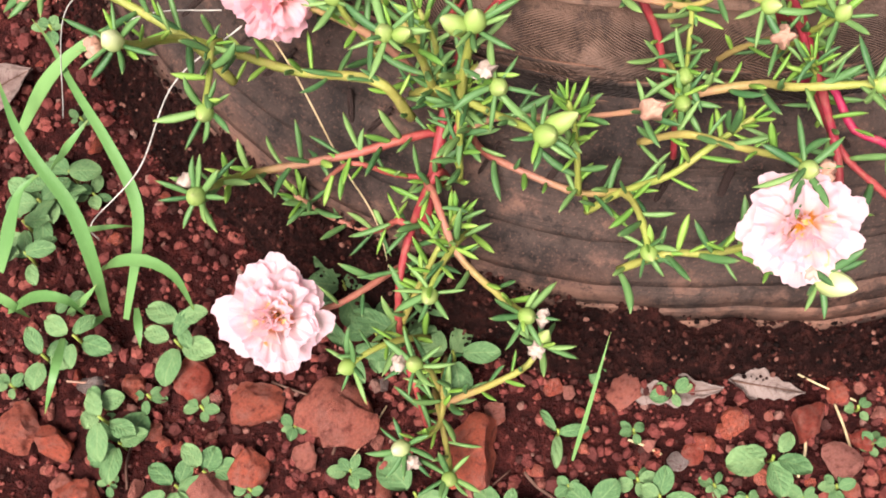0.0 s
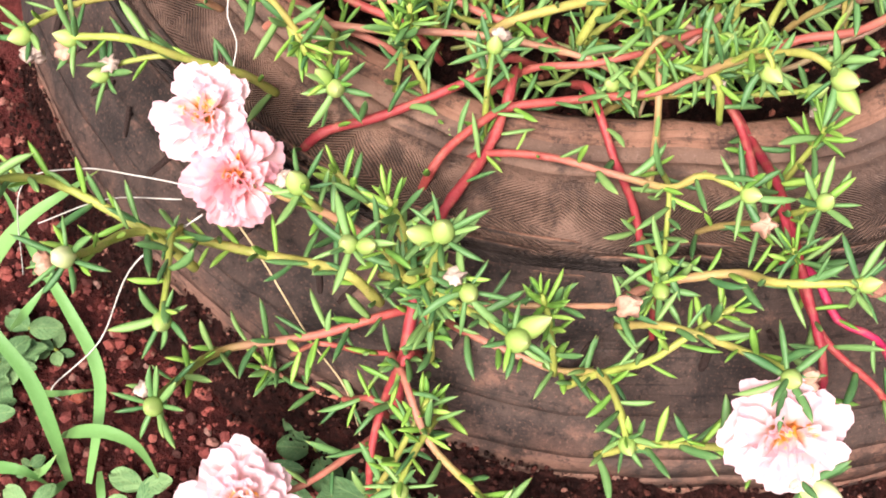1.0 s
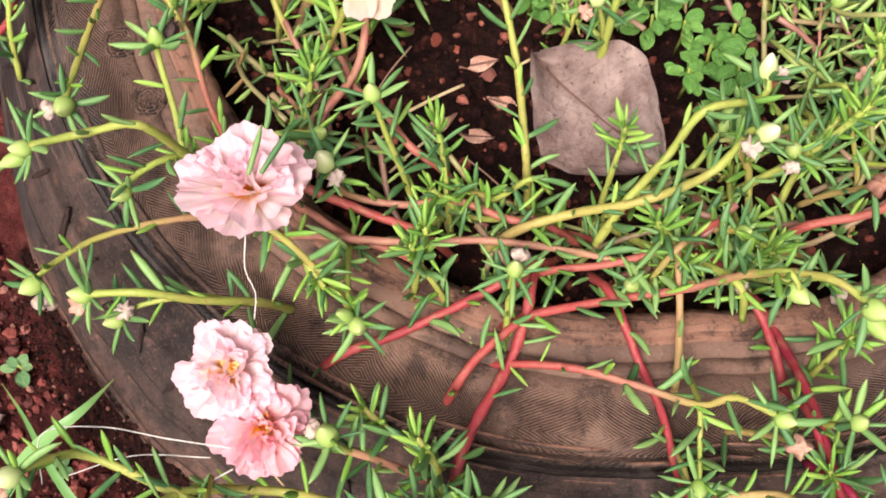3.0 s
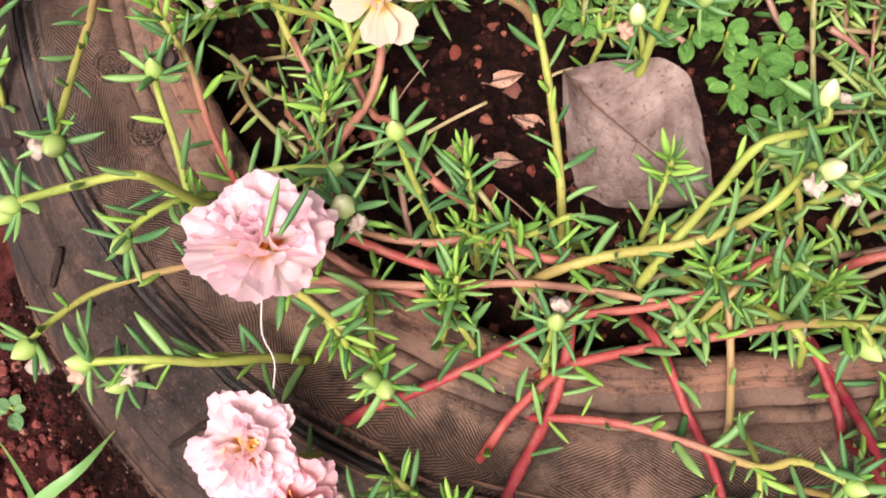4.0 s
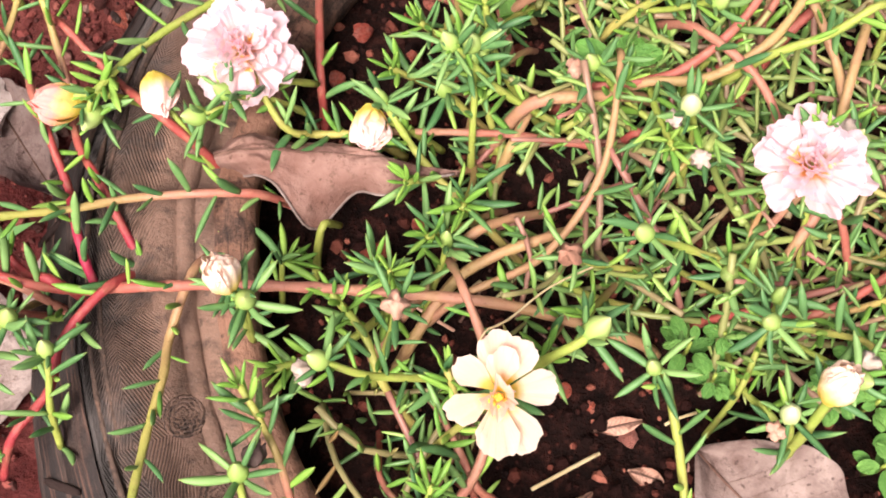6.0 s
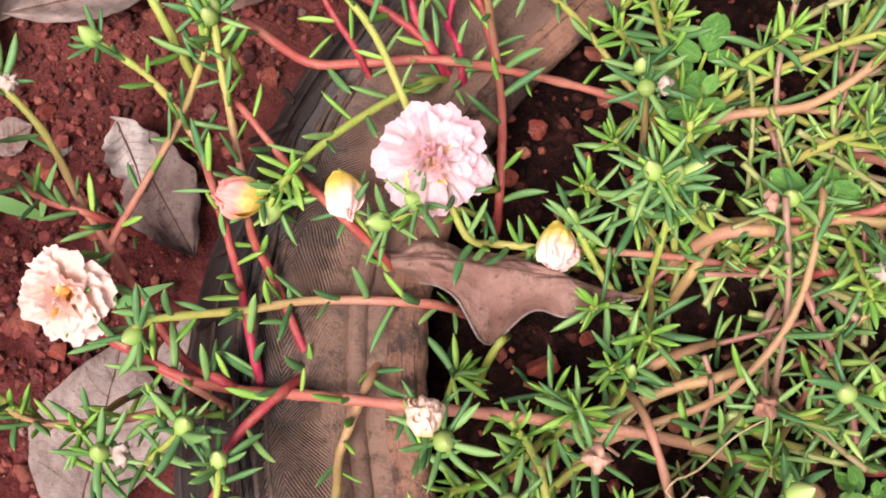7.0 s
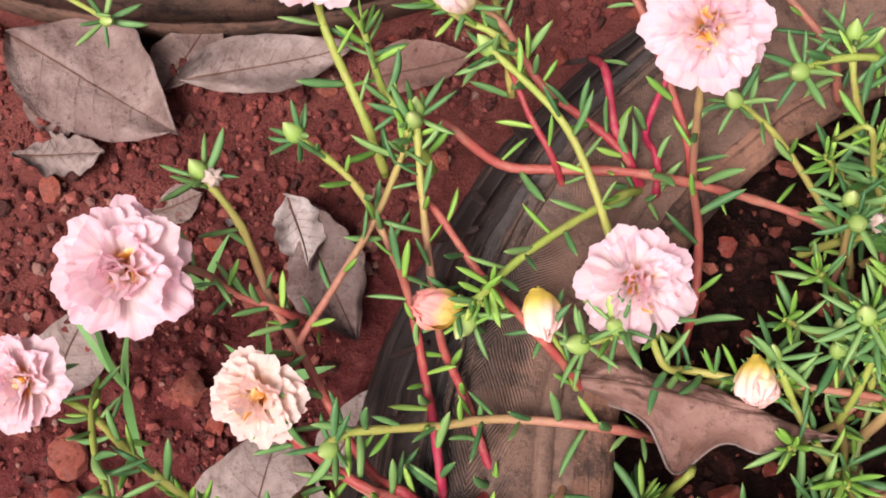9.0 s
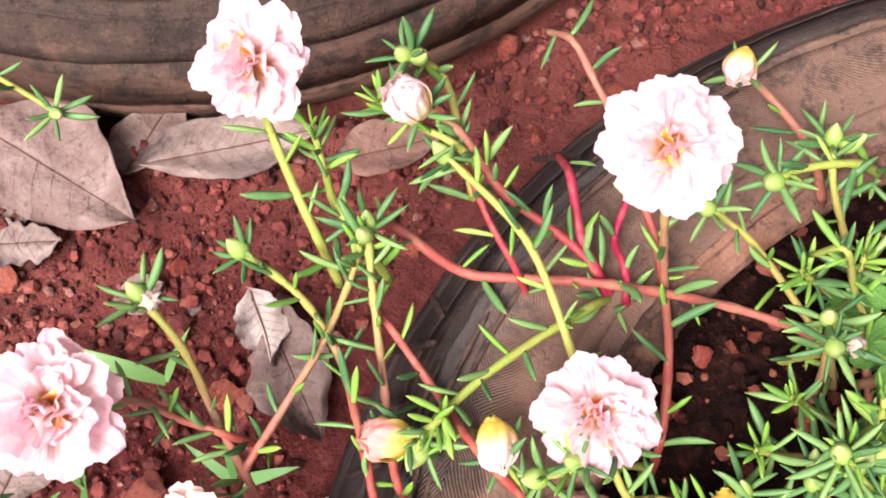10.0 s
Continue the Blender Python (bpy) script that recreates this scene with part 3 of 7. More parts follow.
def furled(seed, material, stretch=1.0, ragged=0.07):
    """A closing bloom: petals wrapped round one another into a soft, slightly crumpled ball along z."""
    rnd = random.Random(seed)
    nu, nv = 20, 10
    made = []
    for p in range(6):
        bm = bmesh.new()
        uvl = bm.loops.layers.uv.new("UVMap")
        a0, wide = p * 2.2 + rnd.uniform(-0.3, 0.3), rnd.uniform(2.9, 3.5)
        ph, tall = rnd.uniform(0, 6.28), rnd.uniform(0.82, 1.04)
        grid = []
        for j in range(nv + 1):
            t = j / nv
            row = []
            for i in range(nu + 1):
                q = 2 * i / nu - 1
                rim = tall - 0.1 * abs(q) ** 3 + ragged * (math.sin(5 * q + ph) + 0.3 * math.sin(12 * q + 2 * ph))
                h = t * rim
                r = 0.45 * math.sin(math.pi * min(0.99, 0.11 + 0.86 * h)) ** 0.44 * (1.0 - 0.13 * p) + 0.045 * (q + 1) * t * (1.1 - h) + ragged * (0.7 * math.sin(5 * q + 4 * t + ph) + 0.5 * math.sin(13 * q - 3 * t + ph)) * t
                a = a0 + q * wide * 0.5 * (1 - 0.25 * t) + 0.35 * t
                row.append(bm.verts.new((r * math.cos(a), r * math.sin(a), stretch * (1.05 * h - 0.04 * p * (1 - t)))))
            grid.append(row)
        for j in range(nv):
            for i in range(nu):
                f = bm.faces.new((grid[j][i], grid[j][i + 1], grid[j + 1][i + 1], grid[j + 1][i]))
                for lp, (x, y) in zip(f.loops, ((i, j), (i + 1, j), (i + 1, j + 1), (i, j + 1))):
                    lp[uvl].uv = (x / nu, y / nv)
        made.append(mesh_of("furled petal", bm, material))
    heart = bmesh.new()
    bmesh.ops.create_uvsphere(heart, u_segments=18, v_segments=12, radius=0.36)
    uvl = heart.loops.layers.uv.new("UVMap")
    off = Vector((seed, 2.0 * seed, 0))
    for v in heart.verts:
        v.co = v.co * (1 + 0.3 * noise.noise(v.co * 5 + off) + 0.14 * noise.noise(v.co * 13 + off)) + Vector((0, 0, 0.56))
        v.co.z *= stretch
    for f in heart.faces:
        for lp in f.loops:
            lp[uvl].uv = (0.5, min(1.0, max(0.0, lp.vert.co.z / stretch)))
    made.append(mesh_of("inner petals", heart, material))
    return made


WILTED = [furled(5 + i, WILT, 0.95, 0.11) for i in range(3)]
CLOSING = [furled(15 + k, mt, 1.45 if k == 4 else 0.95) for k, mt in enumerate(FURLED)]
DEAD = [crumpled(0.0032, 0.0085, 40 + i, mt, 0.35, 4) for i, mt in enumerate((PAPER, PAPER, BROWN_PAPER))]
TUFTS = [crumpled(0.002, 0.005, 60 + i, mt, -0.7, 7) for i, mt in enumerate((HUSK, PAPER, HUSK))]
DEAD_BLACK = crumpled(0.0027, 0.007, 71, BLACK_HUSK, 0.3, 5)

TIP_WORDS = {
    "": "fleshy moss rose stem trailing over the tyre and its bed", "rosette": "moss rose shoot ending in a tuft of fresh needle leaves",
    "bud": "moss rose stem with a round green bud at its tip", "small_bud": "thin moss rose shoot with a small green bud",
    "twin_bud": "moss rose stem with a pair of green buds", "pale_bud": "moss rose stem with a pale, nearly open bud",
    "dry_bud": "moss rose stem with a green seed bud and a dry husk", "dead_bud": "moss rose stem with a green bud and a brown withered bloom",
    "dead_flower": "moss rose stem with a brown, papery withered bloom", "closing_flower": "moss rose stem with a furled bloom",
    "wilted_flower": "moss rose stem with a wilted cream and pink bloom", "flower": "moss rose stem with an open double blossom",
    "yellow_flower": "moss rose stem with a cream blossom and yellow centre"}
TINT_WORDS = ("blush pink", "pink and yellow", "peach", "deep rose pink", "cream yellow")
COUNT = [0]


def sprig(points, tip="", red=(0.5, 0.1), rad=1.6, leaf=1.0, big=1.0, face=None, size=0.04, tint=0, dark=0.62, dip=True):
    """One moss rose stem through the points, from its root end to its tip, with leaves along it and a bud or bloom at the end."""
    COUNT[0] += 1
    rnd = random.Random(1000 + COUNT[0])
    label = TIP_WORDS[tip]
    if tip in ("flower", "closing_flower"):
        label = label.replace("a furled", "a furled " + TINT_WORDS[tint]).replace("an open", "an open " + TINT_WORDS[tint])
    if not tip:
        label = ("crimson " if red[0] > 0.7 else "tan ") + label
    pts = [Vector(p) for p in points]
    away = (pts[0] - pts[1]).normalized()
    if dip:
        pts.insert(0, pts[0] + Vector((away.x * 0.016, away.y * 0.016, -0.022)))
        if not tip:
            away = (pts[-1] - pts[-2]).normalized()
            pts.append(pts[-1] + Vector((away.x * 0.016, away.y * 0.016, -0.022)))
    points = pts
    base = Vector(points[0])
    root = thing("moss_rose_stem", base, label, "plant", "moss rose stems")
    line = [p - base for p in smooth_path(points)]
    n = len(line)
    length = sum((b - a).length for a, b in zip(line, line[1:]))
    radii = [rad * 0.001 * (1.0 - 0.25 * k / (n - 1)) * (1 + 0.07 * math.sin(k * 1.7) + (0.16 if k % 4 == 2 else 0.0) + rnd.uniform(-0.04, 0.04)) for k in range(n)]
    part("stem", tube(line, radii, [red[0] + (red[1] - red[0]) * (k / (n - 1)) ** 1.6 for k in range(n)]), STEM, root)
    # leaves along the stem, in loose alternation
    count = int(length / 0.0052 * leaf)
    reach = 0.72 if "flower" in tip else 1.0
    spin = rnd.uniform(0, 6.28)
    for i in range(count):
        k = min(n - 2, int((i + rnd.uniform(0.2, 0.8)) / max(1, count) * (n - 1) * reach))
        d = (line[k + 1] - line[k]).normalized()
        spin += 2.4 + rnd.uniform(-0.5, 0.5)
        side = (Matrix.Rotation(spin, 3, d) @ d.orthogonal()).normalized()
        if side.z < -0.35:
            side.z *= -0.6
        way = d * rnd.uniform(0.2, 0.85) + side + Vector((0, 0, rnd.uniform(0.0, 0.45)))
        fresh = rnd.random() > dark
        part("leaf", rnd.choice(FRESH_NEEDLES if fresh else NEEDLES), None, root, "", aim(line[k] + side * radii[k] * 0.7, way, rnd.uniform(0, 6.28), rnd.uniform(0.62, 1.12)))
    end, d = line[-1], (line[-1] - line[max(0, n - 4)]).normalized()
    up = (d + Vector((0, 0, 0.7))).normalized()

    def whorl(number, spread, meshes, low=0.7, high=1.1, at=end):
        for i in range(number):
            a = 2 * math.pi * i / number + rnd.uniform(-0.25, 0.25)
            side = (Matrix.Rotation(a, 3, up) @ up.orthogonal()).normalized()
            s = spread * rnd.uniform(0.6, 1.3)
            part("leaf", rnd.choice(meshes), None, root, "", aim(at + side * 0.001, up * math.cos(s) + side * math.sin(s), rnd.uniform(0, 6.28), rnd.uniform(low, high)))

    def bud(mesh, way, scale, offset=Vector()):
        part("bud", mesh, None, root, "", aim(end + offset - Vector(way) * 0.001, way, rnd.uniform(0, 6), scale * rnd.uniform(0.92, 1.06)))

    def wrapped(name, petals, at, way):
        head = part(name, sepal_cup(), None, root, "", aim(at, way, rnd.uniform(0, 6), size))
        for me in petals:
            part("petal", me, None, head)

    centred = up * -0.005 * big
    if tip == "rosette":
        turn = rnd.uniform(0, 6.28)
        for i in range(13):
            q = i / 12
            at = line[max(0, n - 1 - int((1 - q) * 3.4))]
            turn += 2.4 + rnd.uniform(-0.4, 0.4)
            side = (Matrix.Rotation(turn, 3, up) @ up.orthogonal()).normalized()
            s = 1.3 - 1.0 * q + rnd.uniform(-0.25, 0.25)
            young = FRESH_NEEDLES if q > 0.35 or rnd.random() > dark else NEEDLES
            part("leaf", rnd.choice(young), None, root, "", aim(at + side * 0.001, up * math.cos(s) + side * math.sin(s), rnd.uniform(0, 6.28), rnd.uniform(0.75, 1.15) * (1 - 0.4 * q * q)))
    elif tip in ("bud", "twin_bud", "dry_bud", "dead_bud", "pale_bud", "small_bud"):
        whorl(7, 1.35, NEEDLES, 0.65, 1.05, end + centred)
        if tip == "pale_bud":
            bud(PALE_MESH, up, big * 0.95, centred)
        elif tip == "small_bud":
            bud(SMALL_BUD, up, 1.0, centred)
        else:
            bud(BUD_MESH, up, big * 0.74, centred)
        if tip == "twin_bud":
            side = up.cross(Vector((rnd.uniform(-1, 1), rnd.uniform(-1, 1), 0.2))).normalized()
            bud(SMALL_BUD, (up + side * 0.9).normalized(), big * 1.15, centred + side * 0.004)
        if tip in ("dry_bud", "dead_bud", "pale_bud"):
            side = up.cross(Vector((rnd.uniform(-1, 1), rnd.uniform(-1, 1), 0.2))).normalized()
            dry = rnd.choice(DEAD[::2] + [DEAD_BLACK]) if tip == "dead_bud" else rnd.choice(TUFTS + TUFTS[:1])
            part("husk", dry, None, root, "dry withered husk", aim(end + centred + side * 0.0045, up * 0.5 + side, 0, rnd.uniform(0.9, 1.25)))
    elif tip == "dead_flower":
        whorl(5, 1.3, NEEDLES, 0.6, 1.0, end + centred)
        part("withered_bloom", rnd.choice(DEAD), None, root, "papery brown withered bloom", aim(end + centred, up, 0, 1.2))
    elif tip == "closing_flower":
        whorl(5, 1.3, NEEDLES, 0.6, 0.9, end - up * size * 0.6)
        wrapped("furled_bloom", CLOSING[tint], end - up * size * 0.5, up)
    elif tip == "wilted_flower":
        whorl(5, 1.3, NEEDLES, 0.6, 0.9, end - up * size * 0.4)
        low = Vector((rnd.uniform(-0.3, 0.3), -0.8, 0.1))
        wrapped("wilted_bloom", rnd.choice(WILTED), end - low.normalized() * size * 0.5, low)
    elif tip in ("flower", "yellow_flower"):
        fv = Vector(face).normalized()
        if fv.y > 0.25:
            for lean in (0.25, 0.55):
                part("leaf", NEEDLES[0], None, root, "", aim(end + Vector((0.014 * lean, -0.006, 0.021)), (lean, 0.75, 0.1), 0, 1.0))
        else:
            whorl(5, 1.9, NEEDLES, 0.7, 1.05, end - fv * size * 0.26)
        flower(root, end - fv * size * 0.18, fv, size, 4 if tip == "yellow_flower" else tint, rnd, tip == "yellow_flower", 12 if fv.y > 0.25 else 0)
    return root


# ---- ground ----
TYRE_FOOT, TYRE_TOP = Vector((0.098, 0.182)), Vector((0.085, 0.21))
SECOND = Vector((-0.345, 0.716))


def ground_height(x, y):
    """The lie of the soil: rough, banked up a little against both tyres, trenched round the second."""
    p = Vector((x, y, 0))
    z = 0.009 * noise.noise(p * 9) + 0.006 * noise.noise(p * 27) + 0.0035 * noise.noise(p * 75) + 0.0022 * noise.noise(p * 160)
    for c in (TYRE_FOOT, SECOND):
        r = (Vector((x, y)) - c).length
        # added trench, shaped to make a dark gap at the second tyre's foot
        if c is SECOND:
            z -= 0.034 * max(0.0, 1 - abs(r - 0.311) / 0.016) ** 0.7
        front = 0.5 - 0.5 * (y - c.y) / max(r, 0.01)
        z += (0.004 - 0.006 * front * (c is TYRE_FOOT)) * max(0.0, 1 - abs(r - 0.31) / 0.028) ** 0.6
    return z - 0.002


def axis(lo, hi, step, far):
    near = list(np.arange(lo, hi, step))
    out, d = [], step
    while (out[-1] if out else hi) < far:
        d *= 1.45
        out.append((out[-1] if out else near[-1]) + d)
    back, d = [], step
    while (back[-1] if back else lo) > -far:
        d *= 1.45
        back.append((back[-1] if back else near[0]) - d)
    return back[::-1] + near + out


def sheet(name, xs, ys, height, material):
    verts = [(x, y, height(x, y)) for y in ys for x in xs]
    w = len(xs)
    faces = [(j * w + i, j * w + i + 1, (j + 1) * w + i + 1, (j + 1) * w + i) for j in range(len(ys) - 1) for i in range(w - 1)]
    me = bpy.data.meshes.new(name)
    me.from_pydata(verts, [], faces)
    me.materials.append(material)
    me.polygons.foreach_set("use_smooth", [True] * len(faces))
    return new(name, me)


def far_height(x, y):
    return ground_height(x, y) if abs(x) < 3 and abs(y) < 3 else 0.0


ground = tagged(sheet("ground", axis(-0.46, 0.3, 0.0028, 400), axis(-0.3, 0.54, 0.0028, 400), far_height, SOIL), "rough red laterite soil", "soil", kind="structure")


def bed_height(r, a, x, y):
    p = Vector((x, y, 3))
    return 0.079 + 0.008 * noise.noise(p * 16) + 0.005 * noise.noise(p * 40) + 0.0035 * noise.noise(p * 100) + 0.002 * noise.noise(p * 190) - 0.01 * (r / 0.2) ** 6 - 0.016 * min(1.0, max(0.0, (y - 0.26) / 0.1)) * (y < 0.5)


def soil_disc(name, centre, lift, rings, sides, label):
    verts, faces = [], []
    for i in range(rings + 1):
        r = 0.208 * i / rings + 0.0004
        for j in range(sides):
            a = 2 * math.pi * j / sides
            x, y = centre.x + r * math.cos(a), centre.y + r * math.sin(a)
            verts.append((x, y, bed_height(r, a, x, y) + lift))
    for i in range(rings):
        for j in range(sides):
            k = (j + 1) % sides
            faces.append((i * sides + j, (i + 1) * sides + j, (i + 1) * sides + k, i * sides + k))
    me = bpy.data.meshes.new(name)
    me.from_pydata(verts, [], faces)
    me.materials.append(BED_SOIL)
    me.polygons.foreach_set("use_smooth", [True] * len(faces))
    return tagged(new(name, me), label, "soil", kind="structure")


soil_disc("bed_soil", TYRE_TOP, 0.0, 80, 330, "crumbly bed soil filling the tyre, darkened for shade")
soil_disc("bed_soil", SECOND + Vector((0, 0.01)), 0.0, 20, 80, "crumbly soil filling the second tyre, in the same shade-darkened colour")


def bulge(a):
    """How far the front tyre is pressed outwards at an angle."""
    return 0.012 * max(0.0, math.sin(min(1.0, max(0.0, (a - 4.8) / 0.95)) * math.pi)) ** 0.8


# fine soil washed up against the tyre foot, its colour darkened as overhang shade
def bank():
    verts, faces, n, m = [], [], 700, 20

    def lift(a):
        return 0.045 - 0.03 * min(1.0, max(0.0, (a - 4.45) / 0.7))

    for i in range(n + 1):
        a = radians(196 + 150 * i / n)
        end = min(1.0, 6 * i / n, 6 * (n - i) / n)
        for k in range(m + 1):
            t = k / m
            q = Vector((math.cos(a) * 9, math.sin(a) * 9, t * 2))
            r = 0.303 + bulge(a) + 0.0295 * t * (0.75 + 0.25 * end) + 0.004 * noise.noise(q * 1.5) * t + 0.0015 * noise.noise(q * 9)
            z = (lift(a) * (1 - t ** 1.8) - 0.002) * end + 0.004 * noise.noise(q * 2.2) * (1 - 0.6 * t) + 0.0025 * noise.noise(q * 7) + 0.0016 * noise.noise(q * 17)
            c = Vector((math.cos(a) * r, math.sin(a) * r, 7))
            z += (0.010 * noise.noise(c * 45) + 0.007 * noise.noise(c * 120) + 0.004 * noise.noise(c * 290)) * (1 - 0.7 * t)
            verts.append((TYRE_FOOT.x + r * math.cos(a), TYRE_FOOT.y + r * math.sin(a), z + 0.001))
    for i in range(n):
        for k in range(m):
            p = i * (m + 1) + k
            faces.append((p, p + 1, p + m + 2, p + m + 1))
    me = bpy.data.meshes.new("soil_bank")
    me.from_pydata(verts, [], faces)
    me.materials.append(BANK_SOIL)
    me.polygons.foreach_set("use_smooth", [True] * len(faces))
    return tagged(new("soil_bank", me), "fine soil banked against the tyre, overhang shade in its colour", "soil", kind="structure")


# shadow below the tyre's overhang is part of this soil colour
BANK_SOIL = soil_material("shaded bank soil", (0.005, 0.002, 0.0019), (0.028, 0.008, 0.007), (0.1, 0.028, 0.022))
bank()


# ---- the tyres ----
def ring_bm(profile, foot, top, sides, v0=0.0, rough=0.0, wear=0.0, drop=0.0):
    """A ring swept about the vertical; profile rows are radius, height and how far the centre has moved from foot to top."""
    bm = bmesh.new()
    uvl = bm.loops.layers.uv.new("UVMap")
    vs = [v0]
    for (r0, z0, *_), (r1, z1, *_) in zip(profile, profile[1:]):
        vs.append(vs[-1] + math.hypot(r1 - r0, z1 - z0))
    rings = []
    for j in range(sides):
        a = 2 * math.pi * j / sides
        ring = []
        for r, z, k in profile:
            c = foot.lerp(top, k)
            q = Vector((math.cos(a) * 3, math.sin(a) * 3, z * 12))
            rr = r + rough * noise.noise(q * 2.5) + wear * noise.noise(q * 14) + (bulge(a) if drop else 0.0)
            sag = 1 - drop * min(1.0, max(0.0, (math.sin(a) - 0.1) / 0.55)) * max(0, z) / 0.11
            ring.append(bm.verts.new((c.x + rr * math.cos(a), c.y + rr * math.sin(a), z * sag + rough * 0.6 * noise.noise(q * 2 + Vector((5, 0, 0))))))
        rings.append(ring)
    for j in range(sides):
        for k in range(len(profile) - 1):
            n = (j + 1) % sides
            f = bm.faces.new((rings[j][k], rings[n][k], rings[n][k + 1], rings[j][k + 1]))
            for lp, (jj, kk) in zip(f.loops, ((j, k), (j + 1, k), (j + 1, k + 1), (j, k + 1))):
                lp[uvl].uv = (jj / sides * 1.65, vs[kk])
    return bm


def grooved(rows, at_fractions, depth, half):
    """Cuts narrow grooves into a profile at the given fractions of its length."""
    cum = [0.0]
    for (r0, z0, _), (r1, z1, _) in zip(rows, rows[1:]):
        cum.append(cum[-1] + math.hypot(r1 - r0, z1 - z0))

    def point(s):
        for i in range(len(rows) - 1):
            if s <= cum[i + 1] or i == len(rows) - 2:
                t = (s - cum[i]) / (cum[i + 1] - cum[i])
                a, b = rows[i], rows[i + 1]
                nr, nz = (b[1] - a[1]), -(b[0] - a[0])
                ln = math.hypot(nr, nz)
                return [a[q] + (b[q] - a[q]) * t for q in range(3)], (nr / ln, nz / ln)
    stops = {s: 0.0 for s in cum}
    for fr in at_fractions:
        s = fr * cum[-1]
        stops.update({s - half: 0.0, s - half * 0.4: depth, s + half * 0.4: depth, s + half: 0.0})
    out = []
    for s in sorted(stops):
        (r, z, k), (nr, nz) = point(min(max(s, 0), cum[-1]))
        out.append((r - nr * stops[s], z - nz * stops[s], k))
    return out


WALL = [(0.300, -0.04, 0), (0.310, -0.008, 0), (0.3125, 0.018, 0), (0.3105, 0.038, 0.06), (0.305, 0.056, 0.18), (0.296, 0.072, 0.36), (0.284, 0.087, 0.62), (0.270, 0.099, 0.9), (0.264, 0.1035, 1)]
CROWN = [(0.2665, 0.0985, 1), (0.262, 0.1045, 1), (0.252, 0.108, 1), (0.238, 0.110, 1), (0.222, 0.110, 1), (0.211, 0.108, 1)]
BEAD = [(0.2125, 0.1055, 1), (0.2105, 0.109, 1), (0.206, 0.1105, 1), (0.200, 0.109, 1), (0.1965, 0.104, 1), (0.197, 0.09, 1), (0.203, 0.06, 1)]


def tyre(foot, top, label, sides, drop, skin):
    t = thing("tyre", (foot.x, foot.y, 0), label, "tyre", "old tyres used as planters")
    o, f0, f1 = Vector((foot.x, foot.y, 0)), Vector((0, 0)), top - foot
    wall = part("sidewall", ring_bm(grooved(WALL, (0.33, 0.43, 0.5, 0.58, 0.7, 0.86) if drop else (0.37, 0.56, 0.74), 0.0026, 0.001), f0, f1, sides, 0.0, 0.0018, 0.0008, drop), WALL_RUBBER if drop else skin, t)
    part("crown", ring_bm(grooved(grooved(CROWN, (0.15, 0.225), 0.0034, 0.0011), (0.8, 0.9), 0.0018, 0.0008), f0, f1, sides, 0.0, 0.0018, 0.0008, drop), MOULDED, t, "dusty rubber band with moulded herringbone ridges")
    part("bead", ring_bm(grooved(BEAD, (0.1,), 0.001, 0.0012), f0, f1, sides, 0.0, 0.0018, 0.0008, drop), skin, t)
    # two small round marks moulded in the crown
    if drop:
        ridges = [(0.0078 - 0.0008 * k, 0.001 if k % 2 else 0.0) for k in range(10)]
        for x, y in ((-0.136, 0.149), (-0.123, 0.121)):
            mark = lathe([(0.0082, -0.002), *ridges, (0.0001, 0.0004)], 28)
            for f in mark.faces:
                for lp in f.loops:
                    lp[mark.loops.layers.uv.active].uv.y = 0.036 + 0.006 * lp[mark.loops.layers.uv.active].uv.y
            part("moulded_mark", mark, MOULDED, t, "round ribbed mark moulded in the rubber", Matrix.Translation((x - o.x, y - o.y, 0.1108)))
    # raised ribs along the edge of the crown, broken into lengths
    if drop:
        rib_rnd = random.Random(8)
        for r, z in ((0.2585, 0.1062), (0.2535, 0.1077), (0.2655, 0.1020)):
            a = 2.2
            while a < 5.9:
                span = rib_rnd.uniform(0.1, 0.3)
                steps = max(3, int(span / 0.02))
                line = []
                for q in range(steps + 1):
                    w = a + span * q / steps
                    sag = 1 - drop * min(1.0, max(0.0, (math.sin(w) - 0.1) / 0.55)) * z / 0.11
                    line.append(Vector((f1.x + (r + bulge(w)) * math.cos(w), f1.y + (r + bulge(w)) * math.sin(w), z * sag)))
                part("rib", tube(line, [0.0004] + [rib_rnd.uniform(0.0009, 0.0013) for _ in line[2:]] + [0.0004], [0] * len(line), 6), RUBBER, t)
                a += span + rib_rnd.uniform(0.015, 0.12)
    # moulded slots across the shoulder
    slot = bmesh.new()
    bmesh.ops.create_cube(slot, size=1)
    bmesh.ops.bevel(slot, geom=slot.edges[:], offset=0.2, segments=1, affect="EDGES")
    me = mesh_of("shoulder slot", slot, BLACK_HUSK)
    rnd = random.Random(4)
    for i in range(72):
        a = 2 * math.pi * (i + rnd.uniform(-0.3, 0.3)) / 72
        if drop and 0.2 < a < 2.4:
            continue
        k = 0.64
        c = f0.lerp(f1, k)
        r = 0.2845
        p = Vector((c.x + r * math.cos(a), c.y + r * math.sin(a), 0.0872 + 0.003 * noise.noise(Vector((math.cos(a) * 6, math.sin(a) * 6, 1)))))
        rot = Matrix.Rotation(a, 4, "Z") @ Matrix.Rotation(radians(48), 4, "Y") @ Matrix.Rotation(radians(rnd.choice((-24, -18, 22))), 4, "Z")
        part("slot", me, None, wall, "", Matrix.Translation(p) @ rot @ Matrix.Diagonal((rnd.uniform(0.014, 0.028), rnd.uniform(0.0018, 0.0034), 0.002, 1)))
    return t


